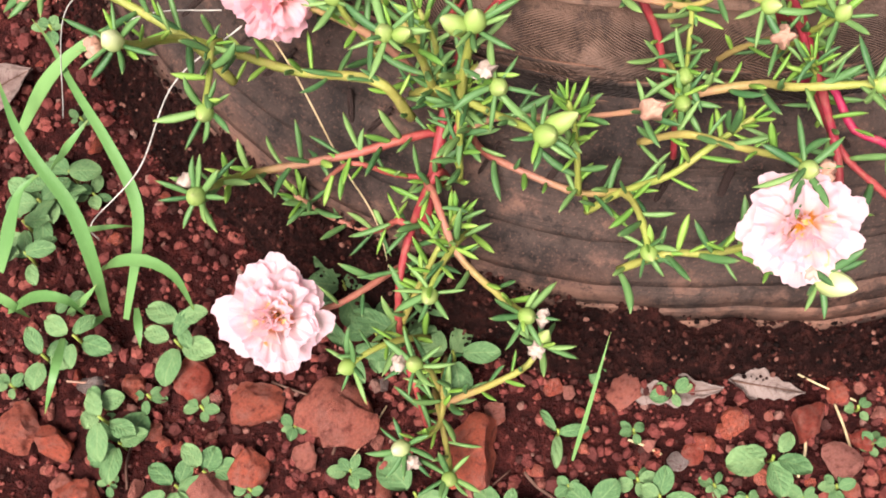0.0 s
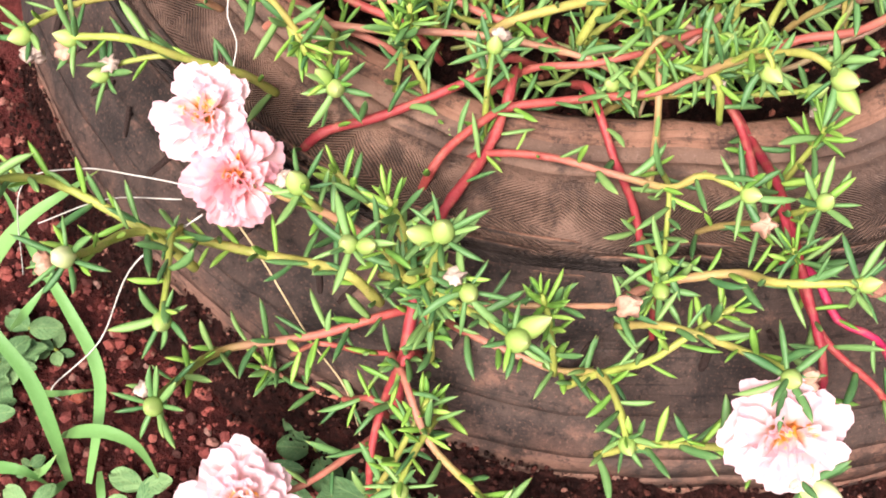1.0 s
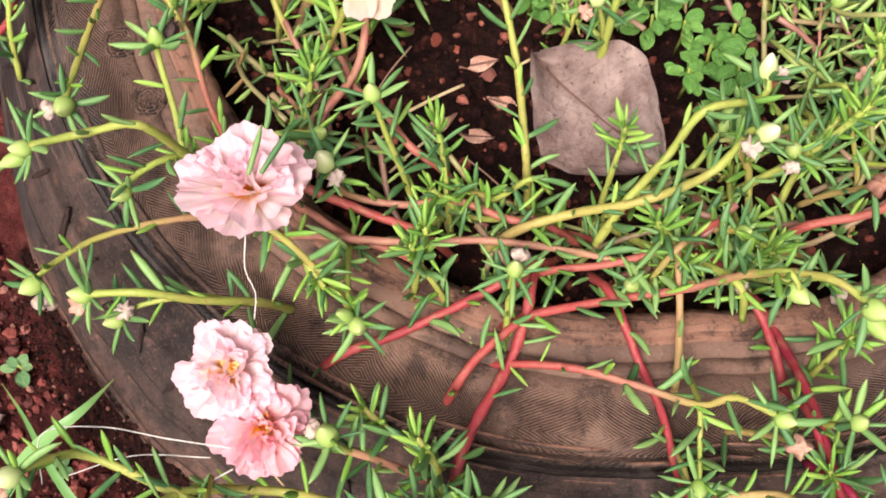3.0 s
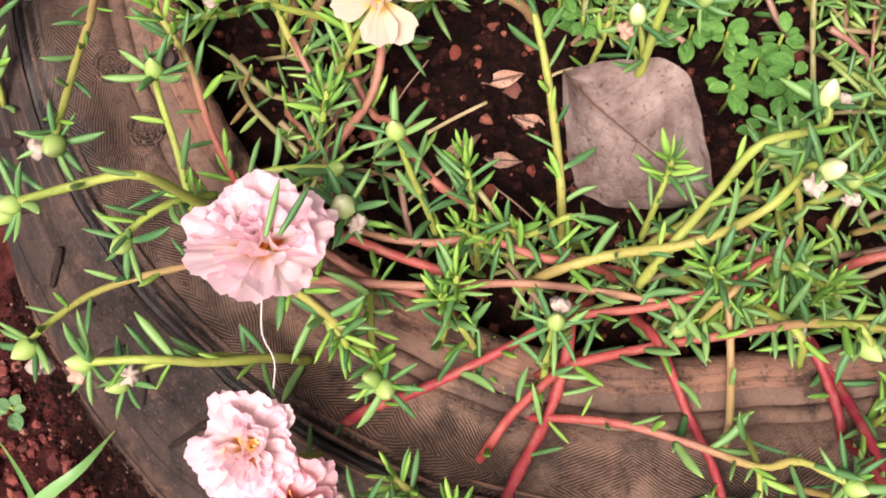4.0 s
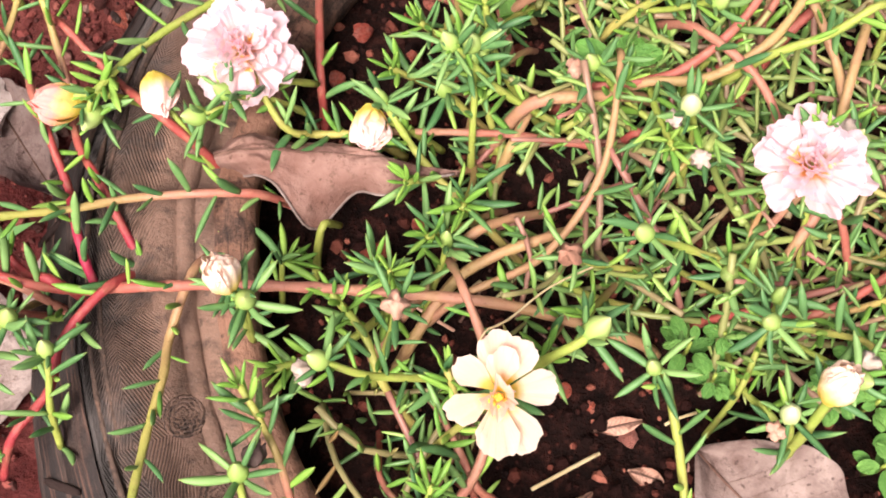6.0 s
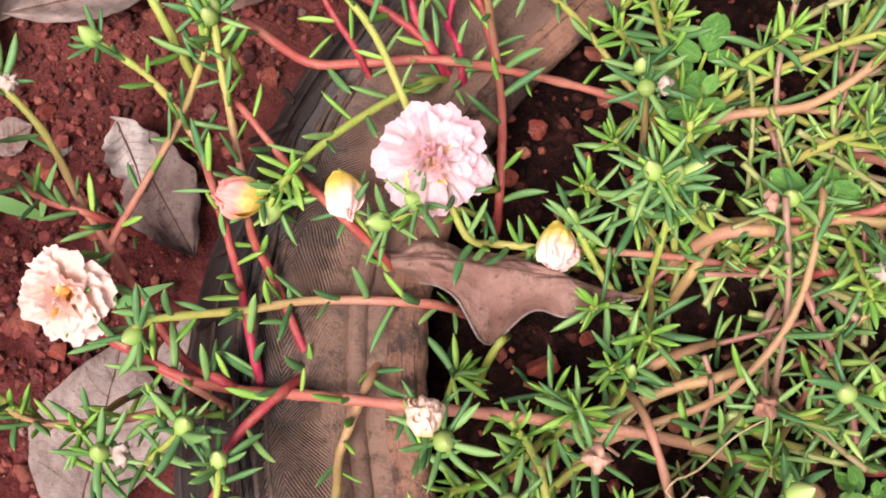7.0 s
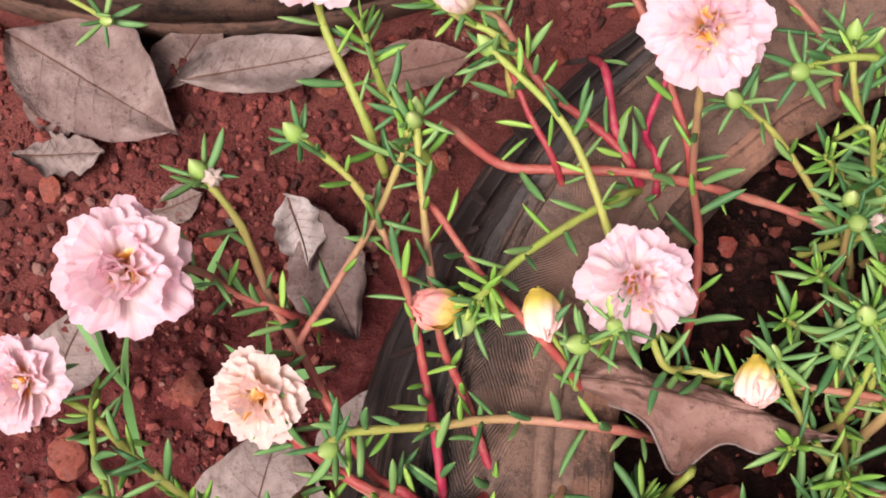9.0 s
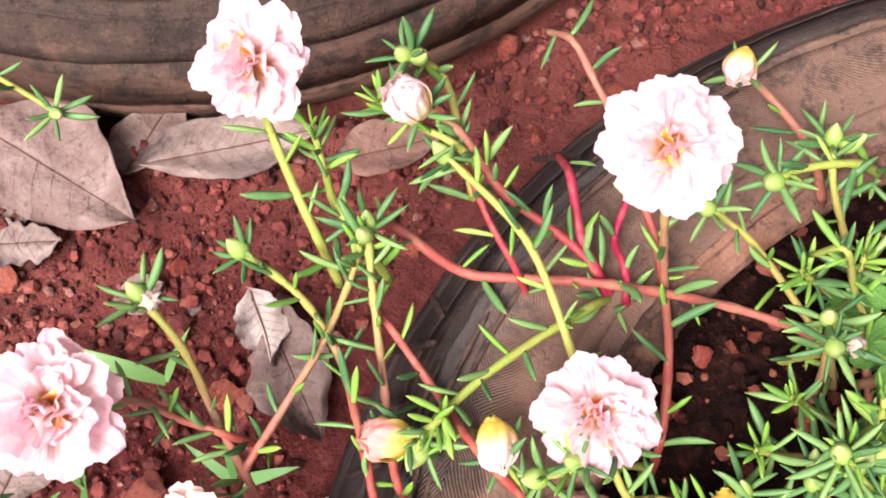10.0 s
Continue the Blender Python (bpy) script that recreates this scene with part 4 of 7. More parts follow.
tyre(TYRE_FOOT, TYRE_TOP, "worn brown car tyre lying flat, used as a planter", 240, 0.26, RUBBER)
tyre(SECOND, SECOND + Vector((0, 0.015)), "second worn tyre lying flat on the red soil", 160, 0.0, OLD_RUBBER)


# ---- stones and gravel ----
def stone_mesh(seed, material, flat=0.65):
    rnd = random.Random(seed)
    bm = bmesh.new()
    bmesh.ops.create_icosphere(bm, subdivisions=3, radius=0.5)
    off = Vector((rnd.uniform(0, 50), rnd.uniform(0, 50), rnd.uniform(0, 50)))
    cuts = [(Vector((rnd.gauss(0, 1), rnd.gauss(0, 1), rnd.gauss(0, 1))).normalized(), rnd.uniform(0.19, 0.36)) for _ in range(13)]
    for v in bm.verts:
        p = v.co * (1 + 0.3 * noise.noise(v.co * 1.6 + off))
        for n, d in cuts:
            over = p.dot(n) - d
            if over > 0:
                p -= n * over
        p += v.co.normalized() * (0.055 * noise.noise(v.co * 5 + off) + 0.04 * noise.noise(v.co * 14 + off) + 0.02 * noise.noise(v.co * 30 + off))
        v.co = (p.x, p.y * rnd.uniform(0.995, 1.005), p.z * flat * 1.1)
    return mesh_of("stone", bm, material, False)


STONES = [stone_mesh(s, STONE, f) for s, f in ((1, 0.6), (2, 0.7), (3, 0.5), (4, 0.75), (5, 0.6), (6, 0.55), (7, 0.7), (8, 0.62))]
GREYS = [stone_mesh(s, GREY_STONE, 0.5) for s in (21, 22, 23)]
stone_rnd = random.Random(77)


def stone(x, y, z, size, kind=None, grey=False, label="rough red laterite stone lying on the soil"):
    me = (GREYS if grey else STONES)[stone_rnd.randrange(3 if grey else 8) if kind is None else kind]
    ob = new("stone", me)
    s = Vector((1, stone_rnd.uniform(0.75, 1.05), stone_rnd.uniform(0.85, 1.1))) * size
    ob.matrix_basis = Matrix.Translation((x, y, z)) @ Euler((stone_rnd.uniform(-0.3, 0.3), stone_rnd.uniform(-0.3, 0.3), stone_rnd.uniform(0, 6.28))).to_matrix().to_4x4() @ Matrix.Diagonal((*s, 1))
    return tagged(ob, "pale grey stone half sunk in red soil" if grey else label, "stone", "stones on the soil")


for x, y, s, k in ((-0.127, -0.150, 0.023, 0), (-0.095, -0.164, 0.031, 1), (-0.052, -0.170, 0.044, 2), (0.006, -0.186, 0.038, 3), (-0.095, -0.190, 0.024, 4),
                   (0.077, -0.157, 0.022, 5), (0.160, -0.170, 0.024, 6), (0.113, -0.180, 0.013, 7), (0.127, -0.172, 0.016, 0), (0.174, -0.189, 0.024, 1),
                   (-0.206, -0.174, 0.028, 2), (-0.188, -0.181, 0.02, 3), (-0.171, -0.205, 0.027, 4), (-0.111, -0.208, 0.026, 5), (-0.151, -0.154, 0.016, 6),
                   (-0.142, -0.176, 0.013, 7), (-0.071, -0.186, 0.017, 0), (0.186, -0.177, 0.014, 2)):
    stone(x, y, ground_height(x, y) + 0.3 * s, s * 1.15, k)
for x, y, s, k in ((-0.339, 0.205, 0.026, 0), (-0.337, 0.185, 0.024, 1), (-0.290, 0.238, 0.024, 2), (-0.295, 0.337, 0.012, 3), (-0.358, 0.346, 0.013, 4),
                   (-0.290, 0.306, 0.014, 5), (-0.157, 0.462, 0.024, 6), (-0.304, 0.305, 0.015, 7), (-0.264, 0.284, 0.019, 0), (-0.367, 0.321, 0.017, 1),
                   (-0.276, 0.223, 0.012, 2), (-0.139, 0.414, 0.011, 3), (-0.318, 0.19, 0.013, 5), (-0.285, 0.17, 0.016, 6), (-0.31, 0.16, 0.014, 7), (-0.19, 0.355, 0.013, 2), (-0.105, 0.44, 0.012, 1)):
    stone(x, y, ground_height(x, y) + 0.22 * s, s, k)
stone(-0.173, -0.155, ground_height(-0.173, -0.155) + 0.003, 0.019, 0, True)
stone(0.100, -0.188, ground_height(0.1, -0.188) + 0.003, 0.013, 1, True)
for x, y, s in ((0.026, 0.138, 0.011), (0.003, 0.156, 0.009), (-0.015, 0.195, 0.01), (-0.038, 0.124, 0.008), (-0.016, 0.199, 0.009), (-0.067, 0.213, 0.016), (0.012, 0.15, 0.006), (0.02, 0.165, 0.007), (-0.08, 0.289, 0.01), (-0.05, 0.30, 0.008), (0.03, 0.1, 0.007), (0.012, 0.09, 0.009), (-0.07, 0.31, 0.012), (-0.04, 0.33, 0.01), (-0.06, 0.275, 0.008), (-0.03, 0.29, 0.012), (-0.015, 0.34, 0.009), (-0.085, 0.3, 0.007), (-0.02, 0.225, 0.011), (-0.05, 0.225, 0.009), (-0.005, 0.3, 0.008), (-0.045, 0.35, 0.012)):
    stone(x, y, bed_height(0, 0, x, y) + 0.2 * s, s, label="small red stone on the shade-darkened bed soil")

for i in range(90):
    x, y, s = stone_rnd.uniform(-0.215, 0.2), stone_rnd.uniform(-0.235, -0.15), stone_rnd.choice((0.005, 0.006, 0.007, 0.008, 0.01, 0.012, 0.015))
    stone(x, y, ground_height(x, y) + 0.25 * s, s)

# smaller loose stones, scattered
placed = 0
while placed < 120:
    x, y = stone_rnd.uniform(-0.45, 0.3), stone_rnd.uniform(-0.27, 0.5)
    if (Vector((x, y)) - TYRE_FOOT).length < 0.322 or (Vector((x, y)) - SECOND).length < 0.318:
        continue
    if y > -0.12 and x > -0.12 and y < 0.36:
        continue
    s = stone_rnd.choice((0.005, 0.006, 0.007, 0.008, 0.010, 0.012))
    stone(x, y, ground_height(x, y) + 0.22 * s, s, grey=stone_rnd.random() < 0.06)
    placed += 1


def gravel(name, count, seed, inside, label, banked=False, coarse=False):
    """Fine loose grit, as one mesh of many small pebbles."""
    rnd = random.Random(seed)
    base = bmesh.new()
    bmesh.ops.create_icosphere(base, subdivisions=1, radius=0.5)
    bv = [v.co.copy() for v in base.verts]
    bf = [[v.index for v in f.verts] for f in base.faces]
    base.free()
    verts, faces = [], []
    made = 0
    while made < count:
        if inside:
            a, r = rnd.uniform(0, 6.28), 0.2 * math.sqrt(rnd.random())
            x, y = TYRE_TOP.x + r * math.cos(a), TYRE_TOP.y + r * math.sin(a)
            z = bed_height(r, a, x, y)
        elif banked:
            a, t = radians(rnd.uniform(200, 342)), rnd.random()
            r = 0.306 + bulge(a) + 0.03 * t
            x, y = TYRE_FOOT.x + r * math.cos(a), TYRE_FOOT.y + r * math.sin(a)
            z = (0.045 - 0.03 * min(1.0, max(0.0, (a - 4.45) / 0.7))) * (1 - t ** 1.8) + 0.001
        else:
            x, y = rnd.uniform(-0.44, 0.26), rnd.uniform(-0.26, 0.52)
            if x > -0.1 and -0.05 < y < 0.36:
                continue
            if (Vector((x, y)) - TYRE_FOOT).length < 0.333 or (Vector((x, y)) - SECOND).length < 0.312:
                continue
            z = ground_height(x, y)
        s = 0.001 + 0.0028 * rnd.random() ** 2.5 if banked else 0.0018 + 0.0062 * rnd.random() ** 2.6
        s = rnd.uniform(0.005, 0.0105) if coarse else s
        q = Euler((rnd.uniform(0, 6), rnd.uniform(0, 6), rnd.uniform(0, 6))).to_matrix()
        n0 = len(verts)
        for c in bv:
            k = 1 + rnd.uniform(-0.22, 0.22)
            p = q @ Vector((c.x * k, c.y * k * 0.85, c.z * k * 0.7))
            verts.append((x + p.x * s, y + p.y * s, z + 0.28 * s + p.z * s))
        faces += [[n0 + i for i in f] for f in bf]
        made += 1
    me = bpy.data.meshes.new(name)
    me.from_pydata(verts, [], faces)
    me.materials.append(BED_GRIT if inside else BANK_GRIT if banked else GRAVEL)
    return tagged(new(name, me), label, "gravel", kind="stuff")


gravel("gravel", 13000, 5, False, "fine red grit scattered over the soil")
gravel("pebbles", 420, 11, False, "loose red pebbles lying on the soil", False, True)
gravel("gravel", 3800, 6, True, "fine grit on the shade-darkened bed soil")
gravel("gravel", 4200, 8, False, "soil crumbs along the tyre foot, coloured with the bank's shade", True)


# ---- fallen leaves ----
def two_sided(bm, thickness):
    """Gives a sheet an underside of its own, a little below it."""
    bm.normal_update()
    twin = {v: bm.verts.new(v.co - v.normal * thickness) for v in list(bm.verts)}
    uvl = bm.loops.layers.uv.active
    for f in list(bm.faces):
        g = bm.faces.new([twin[v] for v in reversed(f.verts)])
        if uvl:
            for lp, src in zip(g.loops, reversed(f.loops)):
                lp[uvl].uv = src[uvl].uv
    return bm


def dry_leaf(place, heading, length, width, curl=0.2, wave=0.1, material=None, seed=0, tilt=(0, 0), label="dry brown fallen leaf lying flat", teeth=0.018, name="fallen_leaf"):
    """A dried leaf with a midrib and side veins, lying along its heading."""
    rnd = random.Random(seed + 300)
    t = thing(name, place, label, "leaf", "fallen leaves")
    rot = Euler((radians(tilt[0]), radians(tilt[1]), radians(heading))).to_matrix().to_4x4()
    ph = [rnd.uniform(0, 6.28) for _ in range(5)]
    lop = rnd.uniform(0.72, 1.1)

    def surface(u, s):
        """u along the leaf 0..1, s across -1..1."""
        w = width * 0.5 * (math.sin(math.pi * u ** lop) ** 0.95) * (1 + 0.14 * s * math.sin(4 * u + ph[4])) * (1 + teeth * math.sin(37 * u + ph[0]) + teeth * 1.6 * math.sin(13 * u + 3 * s + ph[1]))
        x = length * (u - 0.5)
        y = s * w
        z = curl * abs(s) ** 1.6 * width + wave * width * (0.5 * math.sin(7 * u + ph[2] + 1.5 * s) + 0.35 * math.sin(4 * s + 5 * u + ph[3])) * (0.35 + abs(s))
        z += 0.25 * curl * length * (2 * u - 1) ** 2
        q = Vector((x * 60 + seed, y * 60, seed * 3.1))
        z += (0.035 * noise.noise(q) + 0.022 * noise.noise(q * 2.7) + 0.01 * noise.noise(q * 6)) * width - 0.018 * width * math.exp(-(abs(s) / 0.08) ** 2)
        return rot @ Vector((x, y, z))

    bm = bmesh.new()
    nu, ns = 44, 24
    top = [[bm.verts.new(surface(i / nu, 2 * j / ns - 1)) for j in range(ns + 1)] for i in range(nu + 1)]
    for i in range(nu):
        for j in range(ns):
            if i in (0, nu - 1) and j in (0, ns - 1):
                continue
            bm.faces.new((top[i][j], top[i + 1][j], top[i + 1][j + 1], top[i][j + 1]))
    part("blade", two_sided(bm, 0.0004), material or DRY_LEAF, t)
    up = rot @ Vector((0, 0, 0.0004))
    part("midrib", tube([surface(k / 14, 0) + up for k in range(15)], [0.0006 * (1 - 0.6 * k / 14) for k in range(15)], [0] * 15, 6), RIB, t)
    for k in range(1, 8):
        for sgn in (-1, 1):
            u0 = 0.1 + 0.1 * k
            part("vein", tube([surface(min(0.98, u0 + 0.13 * q / 5), sgn * 0.85 * q / 5) + up * 0.6 for q in range(6)], [0.00012 - 0.000015 * q for q in range(6)], [0] * 6, 5), VEIN, t)
    return t


def curled_leaf(place, heading, length):
    """A withered leaf, arched over, whose near margin rolls down into one deep fold."""
    t = thing("fallen_leaf", place, "curled brown fallen leaf with a rolled edge on the tyre rim", "leaf", "fallen leaves")
    rot = Matrix.Rotation(radians(heading), 3, "Z")
    rnd = random.Random(12)
    ph = [rnd.uniform(0, 6.28) for _ in range(3)]

    def surface(u, s):
        near = 0.008 * math.sin(math.pi * u) ** 0.6 + 0.016 * math.exp(-((u - 0.45) / 0.12) ** 2) + 0.005 * math.exp(-((u - 0.72) / 0.09) ** 2)
        far = (0.0125 * math.sin(math.pi * u ** 0.7) ** 0.7 * (1 - 0.75 * u)) * (1 + 0.16 * noise.noise(Vector((u * 30, 1, 1))))
        y = (far * s if s > 0 else near * s) * (1 + 0.06 * math.sin(23 * u + ph[0]))
        z = 0.006 * (1 - s * s) - 0.004 * s + 0.0035 * math.sin(15 * u + ph[1] + s) * (0.3 + abs(s))
        z += 0.007 * max(0.0, -s - 0.55) * 2 * math.cos(11 * (u - 0.42)) - 0.012 * (2 * u - 1) ** 2
        z -= 0.014 * max(0.0, -s) ** 1.5 * math.exp(-((u - 0.45) / 0.16) ** 2)
        z += 0.0025 * noise.noise(Vector((u * 9, s * 2.5, 4))) + 0.0014 * noise.noise(Vector((u * 26, s * 6, 8)))
        return rot @ Vector((length * (u - 0.5), y - 0.004, z))

    bm = bmesh.new()
    nu, ns = 60, 22
    g = [[bm.verts.new(surface(i / nu, 2 * j / ns - 1)) for j in range(ns + 1)] for i in range(nu + 1)]
    for i in range(nu):
        for j in range(ns):
            bm.faces.new((g[i][j], g[i + 1][j], g[i + 1][j + 1], g[i][j + 1]))
    part("blade", two_sided(bm, 0.0005), BROWN_LEAF, t)
    up = Vector((0, 0, 0.0003))
    part("margin", tube([surface(0.02 + 0.96 * k / 40, -1) + up for k in range(41)], [0.00055] * 41, [0] * 41, 6), GREY_LEAF, t, "pale rolled margin")
    part("midrib", tube([surface(k / 14, 0.1) + up for k in range(15)], [0.0006 * (1 - 0.6 * k / 14) for k in range(15)], [0] * 15, 6), RIB, t)
    return t


dry_leaf((0.069, 0.099, 0.113), -50, 0.079, 0.059, 0.1, 0.12, DRY_LEAF, 1, (4, -3), "grey-brown fallen leaf lying among the stems")
curled_leaf((-0.083, 0.246, 0.114), -6, 0.1)
dry_leaf((-0.354, 0.372, 0.0125), -25, 0.098, 0.058, 0.06, 0.12, PALE_LEAF, 3, (3, -2), "large pitted brown fallen leaf on the soil")
dry_leaf((-0.276, 0.392, 0.010), 18, 0.082, 0.03, 0.2, 0.22, GREY_LEAF, 4, (10, 0), "pale curled fallen leaf beside a tyre")
dry_leaf((-0.315, 0.398, 0.004), 70, 0.05, 0.03, 0.1, 0.1, DRY_LEAF, 14, (3, 6), "brown fallen leaf tucked under another")
dry_leaf((-0.236, 0.297, 0.008), -58, 0.07, 0.036, 0.12, 0.22, PALE_LEAF, 5, (3, 3), "torn brown leaf skeleton on the soil", 0.05)
dry_leaf((-0.249, 0.312, 0.012), -65, 0.036, 0.021, 0.1, 0.3, SCRAP, 15, (12, 3), "pale torn leaf fragment on the soil", 0.09)
dry_leaf((-0.252, 0.186, 0.010), 82, 0.085, 0.06, 0.03, 0.05, GREY_LEAF, 6, (2, 2), "broad bleached fallen leaf on the soil")
dry_leaf((-0.213, 0.228, 0.016), 60, 0.05, 0.026, 0.05, 0.05, GREY_LEAF, 7, (0, -30), "pale fallen leaf leaning on the tyre")
dry_leaf((-0.346, 0.246, 0.008), 75, 0.05, 0.034, 0.04, 0.06, GREY_LEAF, 8, (0, 4), "bleached fallen leaf on the soil")
dry_leaf((-0.366, 0.338, 0.008), 10, 0.042, 0.02, 0.1, 0.2, GREY_LEAF, 9, (0, 4), "torn scrap of a dry leaf", 0.12)
dry_leaf((-0.309, 0.322, 0.003), 30, 0.026, 0.018, 0.04, 0.1, DRY_LEAF, 10, (0, 0), "small brown leaf scrap")
dry_leaf((-0.205, 0.40, 0.006), 20, 0.05, 0.026, 0.08, 0.1, BROWN_LEAF, 11, (5, 0), "brown fallen leaf beside a tyre")
dry_leaf((-0.375, 0.362, 0.004), -60, 0.04, 0.026, 0.08, 0.1, DRY_LEAF, 16, (5, 0), "brown leaf scrap on the soil")
dry_leaf((0.101, -0.157, 0.006), 5, 0.042, 0.014, 0.05, 0.2, GREY_LEAF, 12, (0, 0), "thin torn pale leaf scrap on the soil", 0.12)
dry_leaf((0.142, -0.154, 0.006), -10, 0.035, 0.013, 0.05, 0.2, GREY_LEAF, 13, (0, 0), "thin torn pale leaf scrap on the soil", 0.12)
dry_leaf((-0.236, -0.004, 0.006), 30, 0.045, 0.024, 0.08, 0.1, DRY_LEAF, 18, (5, 0), "brown fallen leaf on the soil")


for x, y, head, ln in ((0.022, 0.142, 10, 0.019), (0.031, 0.123, -20, 0.014), (0.002, 0.112, 35, 0.02), (0.018, 0.104, -8, 0.016)):
    dry_leaf((x, y, bed_height(0, 0, x, y) + 0.003), head, ln, 0.0065, 0.1, 0.2, PAPER, int(1000 * x), (0, 4), "small tan scrap of a dry leaf on the bed soil")


# ---- threads, straws and twigs ----
def strand(points, radius, material, name, label, category):
    base = Vector(points[0])
    ob = new(name, mesh_of(name, tube([p - base for p in smooth_path(points, 0.003)], [radius] * len(smooth_path(points, 0.003)), [0] * len(smooth_path(points, 0.003)), 6), material))
    ob.location = base
    return tagged(ob, label, category)


strand([(-0.190, -0.030, 0.03), (-0.162, -0.023, 0.120), (-0.132, -0.026, 0.148), (-0.104, -0.034, 0.160), (-0.081, -0.039, 0.160)], 0.00028, THREAD, "thread", "thin white dry thread caught on the stems", "thread")
strand([(-0.150, -0.041, 0.13), (-0.120, -0.037, 0.145), (-0.09, -0.041, 0.155)], 0.00026, THREAD, "thread", "thin white dry thread caught on the stems", "thread")
strand([(-0.173, -0.085, 0.01), (-0.171, -0.083, 0.030), (-0.140, -0.072, 0.07), (-0.115, -0.055, 0.12), (-0.083, -0.045, 0.150)], 0.00034, THREAD, "thread", "twisted white dry root thread reaching the soil", "thread")
strand([(-0.072, 0.034, 0.180), (-0.073, 0.022, 0.176), (-0.070, 0.014, 0.172), (-0.071, 0.005, 0.170)], 0.00026, THREAD, "thread", "thin white thread hanging from a blossom", "thread")
strand([(-0.075, -0.040, 0.135), (-0.065, -0.053, 0.12), (-0.050, -0.075, 0.085), (-0.036, -0.092, 0.05), (-0.03, -0.12, 0.01)], 0.0004, STRAW, "straw", "long thin dry grass straw leaning on the tyre", "straw")
strand([(0.014, 0.196, 0.118), (-0.005, 0.186, 0.128), (-0.021, 0.173, 0.138), (-0.028, 0.170, 0.139)], 0.0004, STRAW, "straw", "thin pinkish dry root thread among the stems", "straw")
strand([(-0.028, 0.170, 0.139), (-0.031, 0.166, 0.136), (-0.027, 0.163, 0.138), (-0.023, 0.168, 0.141)], 0.0004, STRAW, "straw", "curled end of a dry root", "straw")
twig_rnd = random.Random(9)
for i in range(34):
    inside = i < 20
    if inside:
        x, y = twig_rnd.uniform(-0.05, 0.06), twig_rnd.uniform(0.07, 0.22)
        z = bed_height(0, 0, x, y) + 0.002
    else:
        x, y = twig_rnd.choice((twig_rnd.uniform(-0.22, 0.2), twig_rnd.uniform(-0.2, 0.18))), twig_rnd.uniform(-0.2, -0.15)
        z = ground_height(x, y) + 0.003
    a, ln = twig_rnd.uniform(0, 3.14), twig_rnd.uniform(0.012, 0.032)
    d = Vector((math.cos(a), math.sin(a), twig_rnd.uniform(-0.05, 0.2))) * ln
    c = Vector((x, y, z))
    strand([c - d / 2, c + Vector((twig_rnd.uniform(-0.002, 0.002), 0, 0.001)), c + d / 2], twig_rnd.uniform(0.0003, 0.0009), twig_rnd.choice((STRAW, PAPER, RIB)), "twig", "short dry twig lying on the soil", "twig")


# ---- weeds and grass ----
def blade_bm(length, width, arch, fold=0.2, tipw=0.05, n=12):
    """A grass blade along y that arches over."""
    bm = bmesh.new()
    uvl = bm.loops.layers.uv.new("UVMap")
    rows = []
    for k in range(n + 1):
        t = k / n
        w = width * 0.5 * (min(1, 0.5 + 2.2 * t)) * (1 - t ** 2.4) + width * 0.02 * tipw
        ang = arch * t
        y, z = length * math.sin(ang) / max(arch, 0.01), length * (1 - math.cos(ang)) / max(arch, 0.01)
        rows.append([bm.verts.new((s * w, z, y - fold * w * (1 - abs(s)) * 0.5)) for s in (-1, -0.5, 0, 0.5, 1)])
    for k in range(n):
        for i in range(4):
            f = bm.faces.new((rows[k][i], rows[k][i + 1], rows[k + 1][i + 1], rows[k + 1][i]))
            for lp, (a, b) in zip(f.loops, ((i, k), (i + 1, k), (i + 1, k + 1), (i, k + 1))):
                lp[uvl].uv = (a / 4, b / n)
    return two_sided(bm, 0.0003)


def grass(place, blades, label="tuft of broad green grass blades growing from the soil"):
    """blades: rows of heading in degrees, lean in degrees, length, width and arch."""
    t = thing("grass_tuft", place, label, "grass")
    for head, lean, ln, wd, arch in blades:
        part("blade", blade_bm(ln, wd, arch), GRASS, t, "", Matrix.Rotation(radians(head - 90), 4, "Z") @ Matrix.Rotation(radians(-lean), 4, "X"))
    return t


def ribbon(points, width):
    """A grass blade along a curved line, creased along its middle."""
    bm = bmesh.new()
    uvl = bm.loops.layers.uv.new("UVMap")
    line = smooth_path(points, 0.005)
    rows, n = [], len(line) - 1
    for k, p in enumerate(line):
        t = k / n
        d = (line[min(k + 1, n)] - line[max(k - 1, 0)]).normalized()
        side = d.cross(Vector((0.15, 0.1, 1))).normalized()
        up = side.cross(d)
        w = width * 0.6 * min(1.0, 0.42 + 1.5 * t) * max(0.03, 1 - t ** 2.1)
        rows.append([bm.verts.new(p + side * s * w + up * abs(s) * w * 0.14) for s in (-1, -0.5, 0, 0.5, 1)])
    for k in range(n):
        for i in range(4):
            f = bm.faces.new((rows[k][i], rows[k][i + 1], rows[k + 1][i + 1], rows[k + 1][i]))
            for lp, (a, b) in zip(f.loops, ((i, k), (i + 1, k), (i + 1, k + 1), (i, k + 1))):
                lp[uvl].uv = (a / 4, b / n)
    return two_sided(bm, 0.0003)


def arched_grass(blades, label="tuft of broad arching grass blades growing from the soil"):
    """blades: rows of the points of a blade's line and its width."""
    base = Vector(blades[0][0][0])
    t = thing("grass_tuft", base, label, "grass")
    for points, width in blades:
        part("blade", ribbon([Vector(p) - base for p in points], width), GRASS, t)
    return t


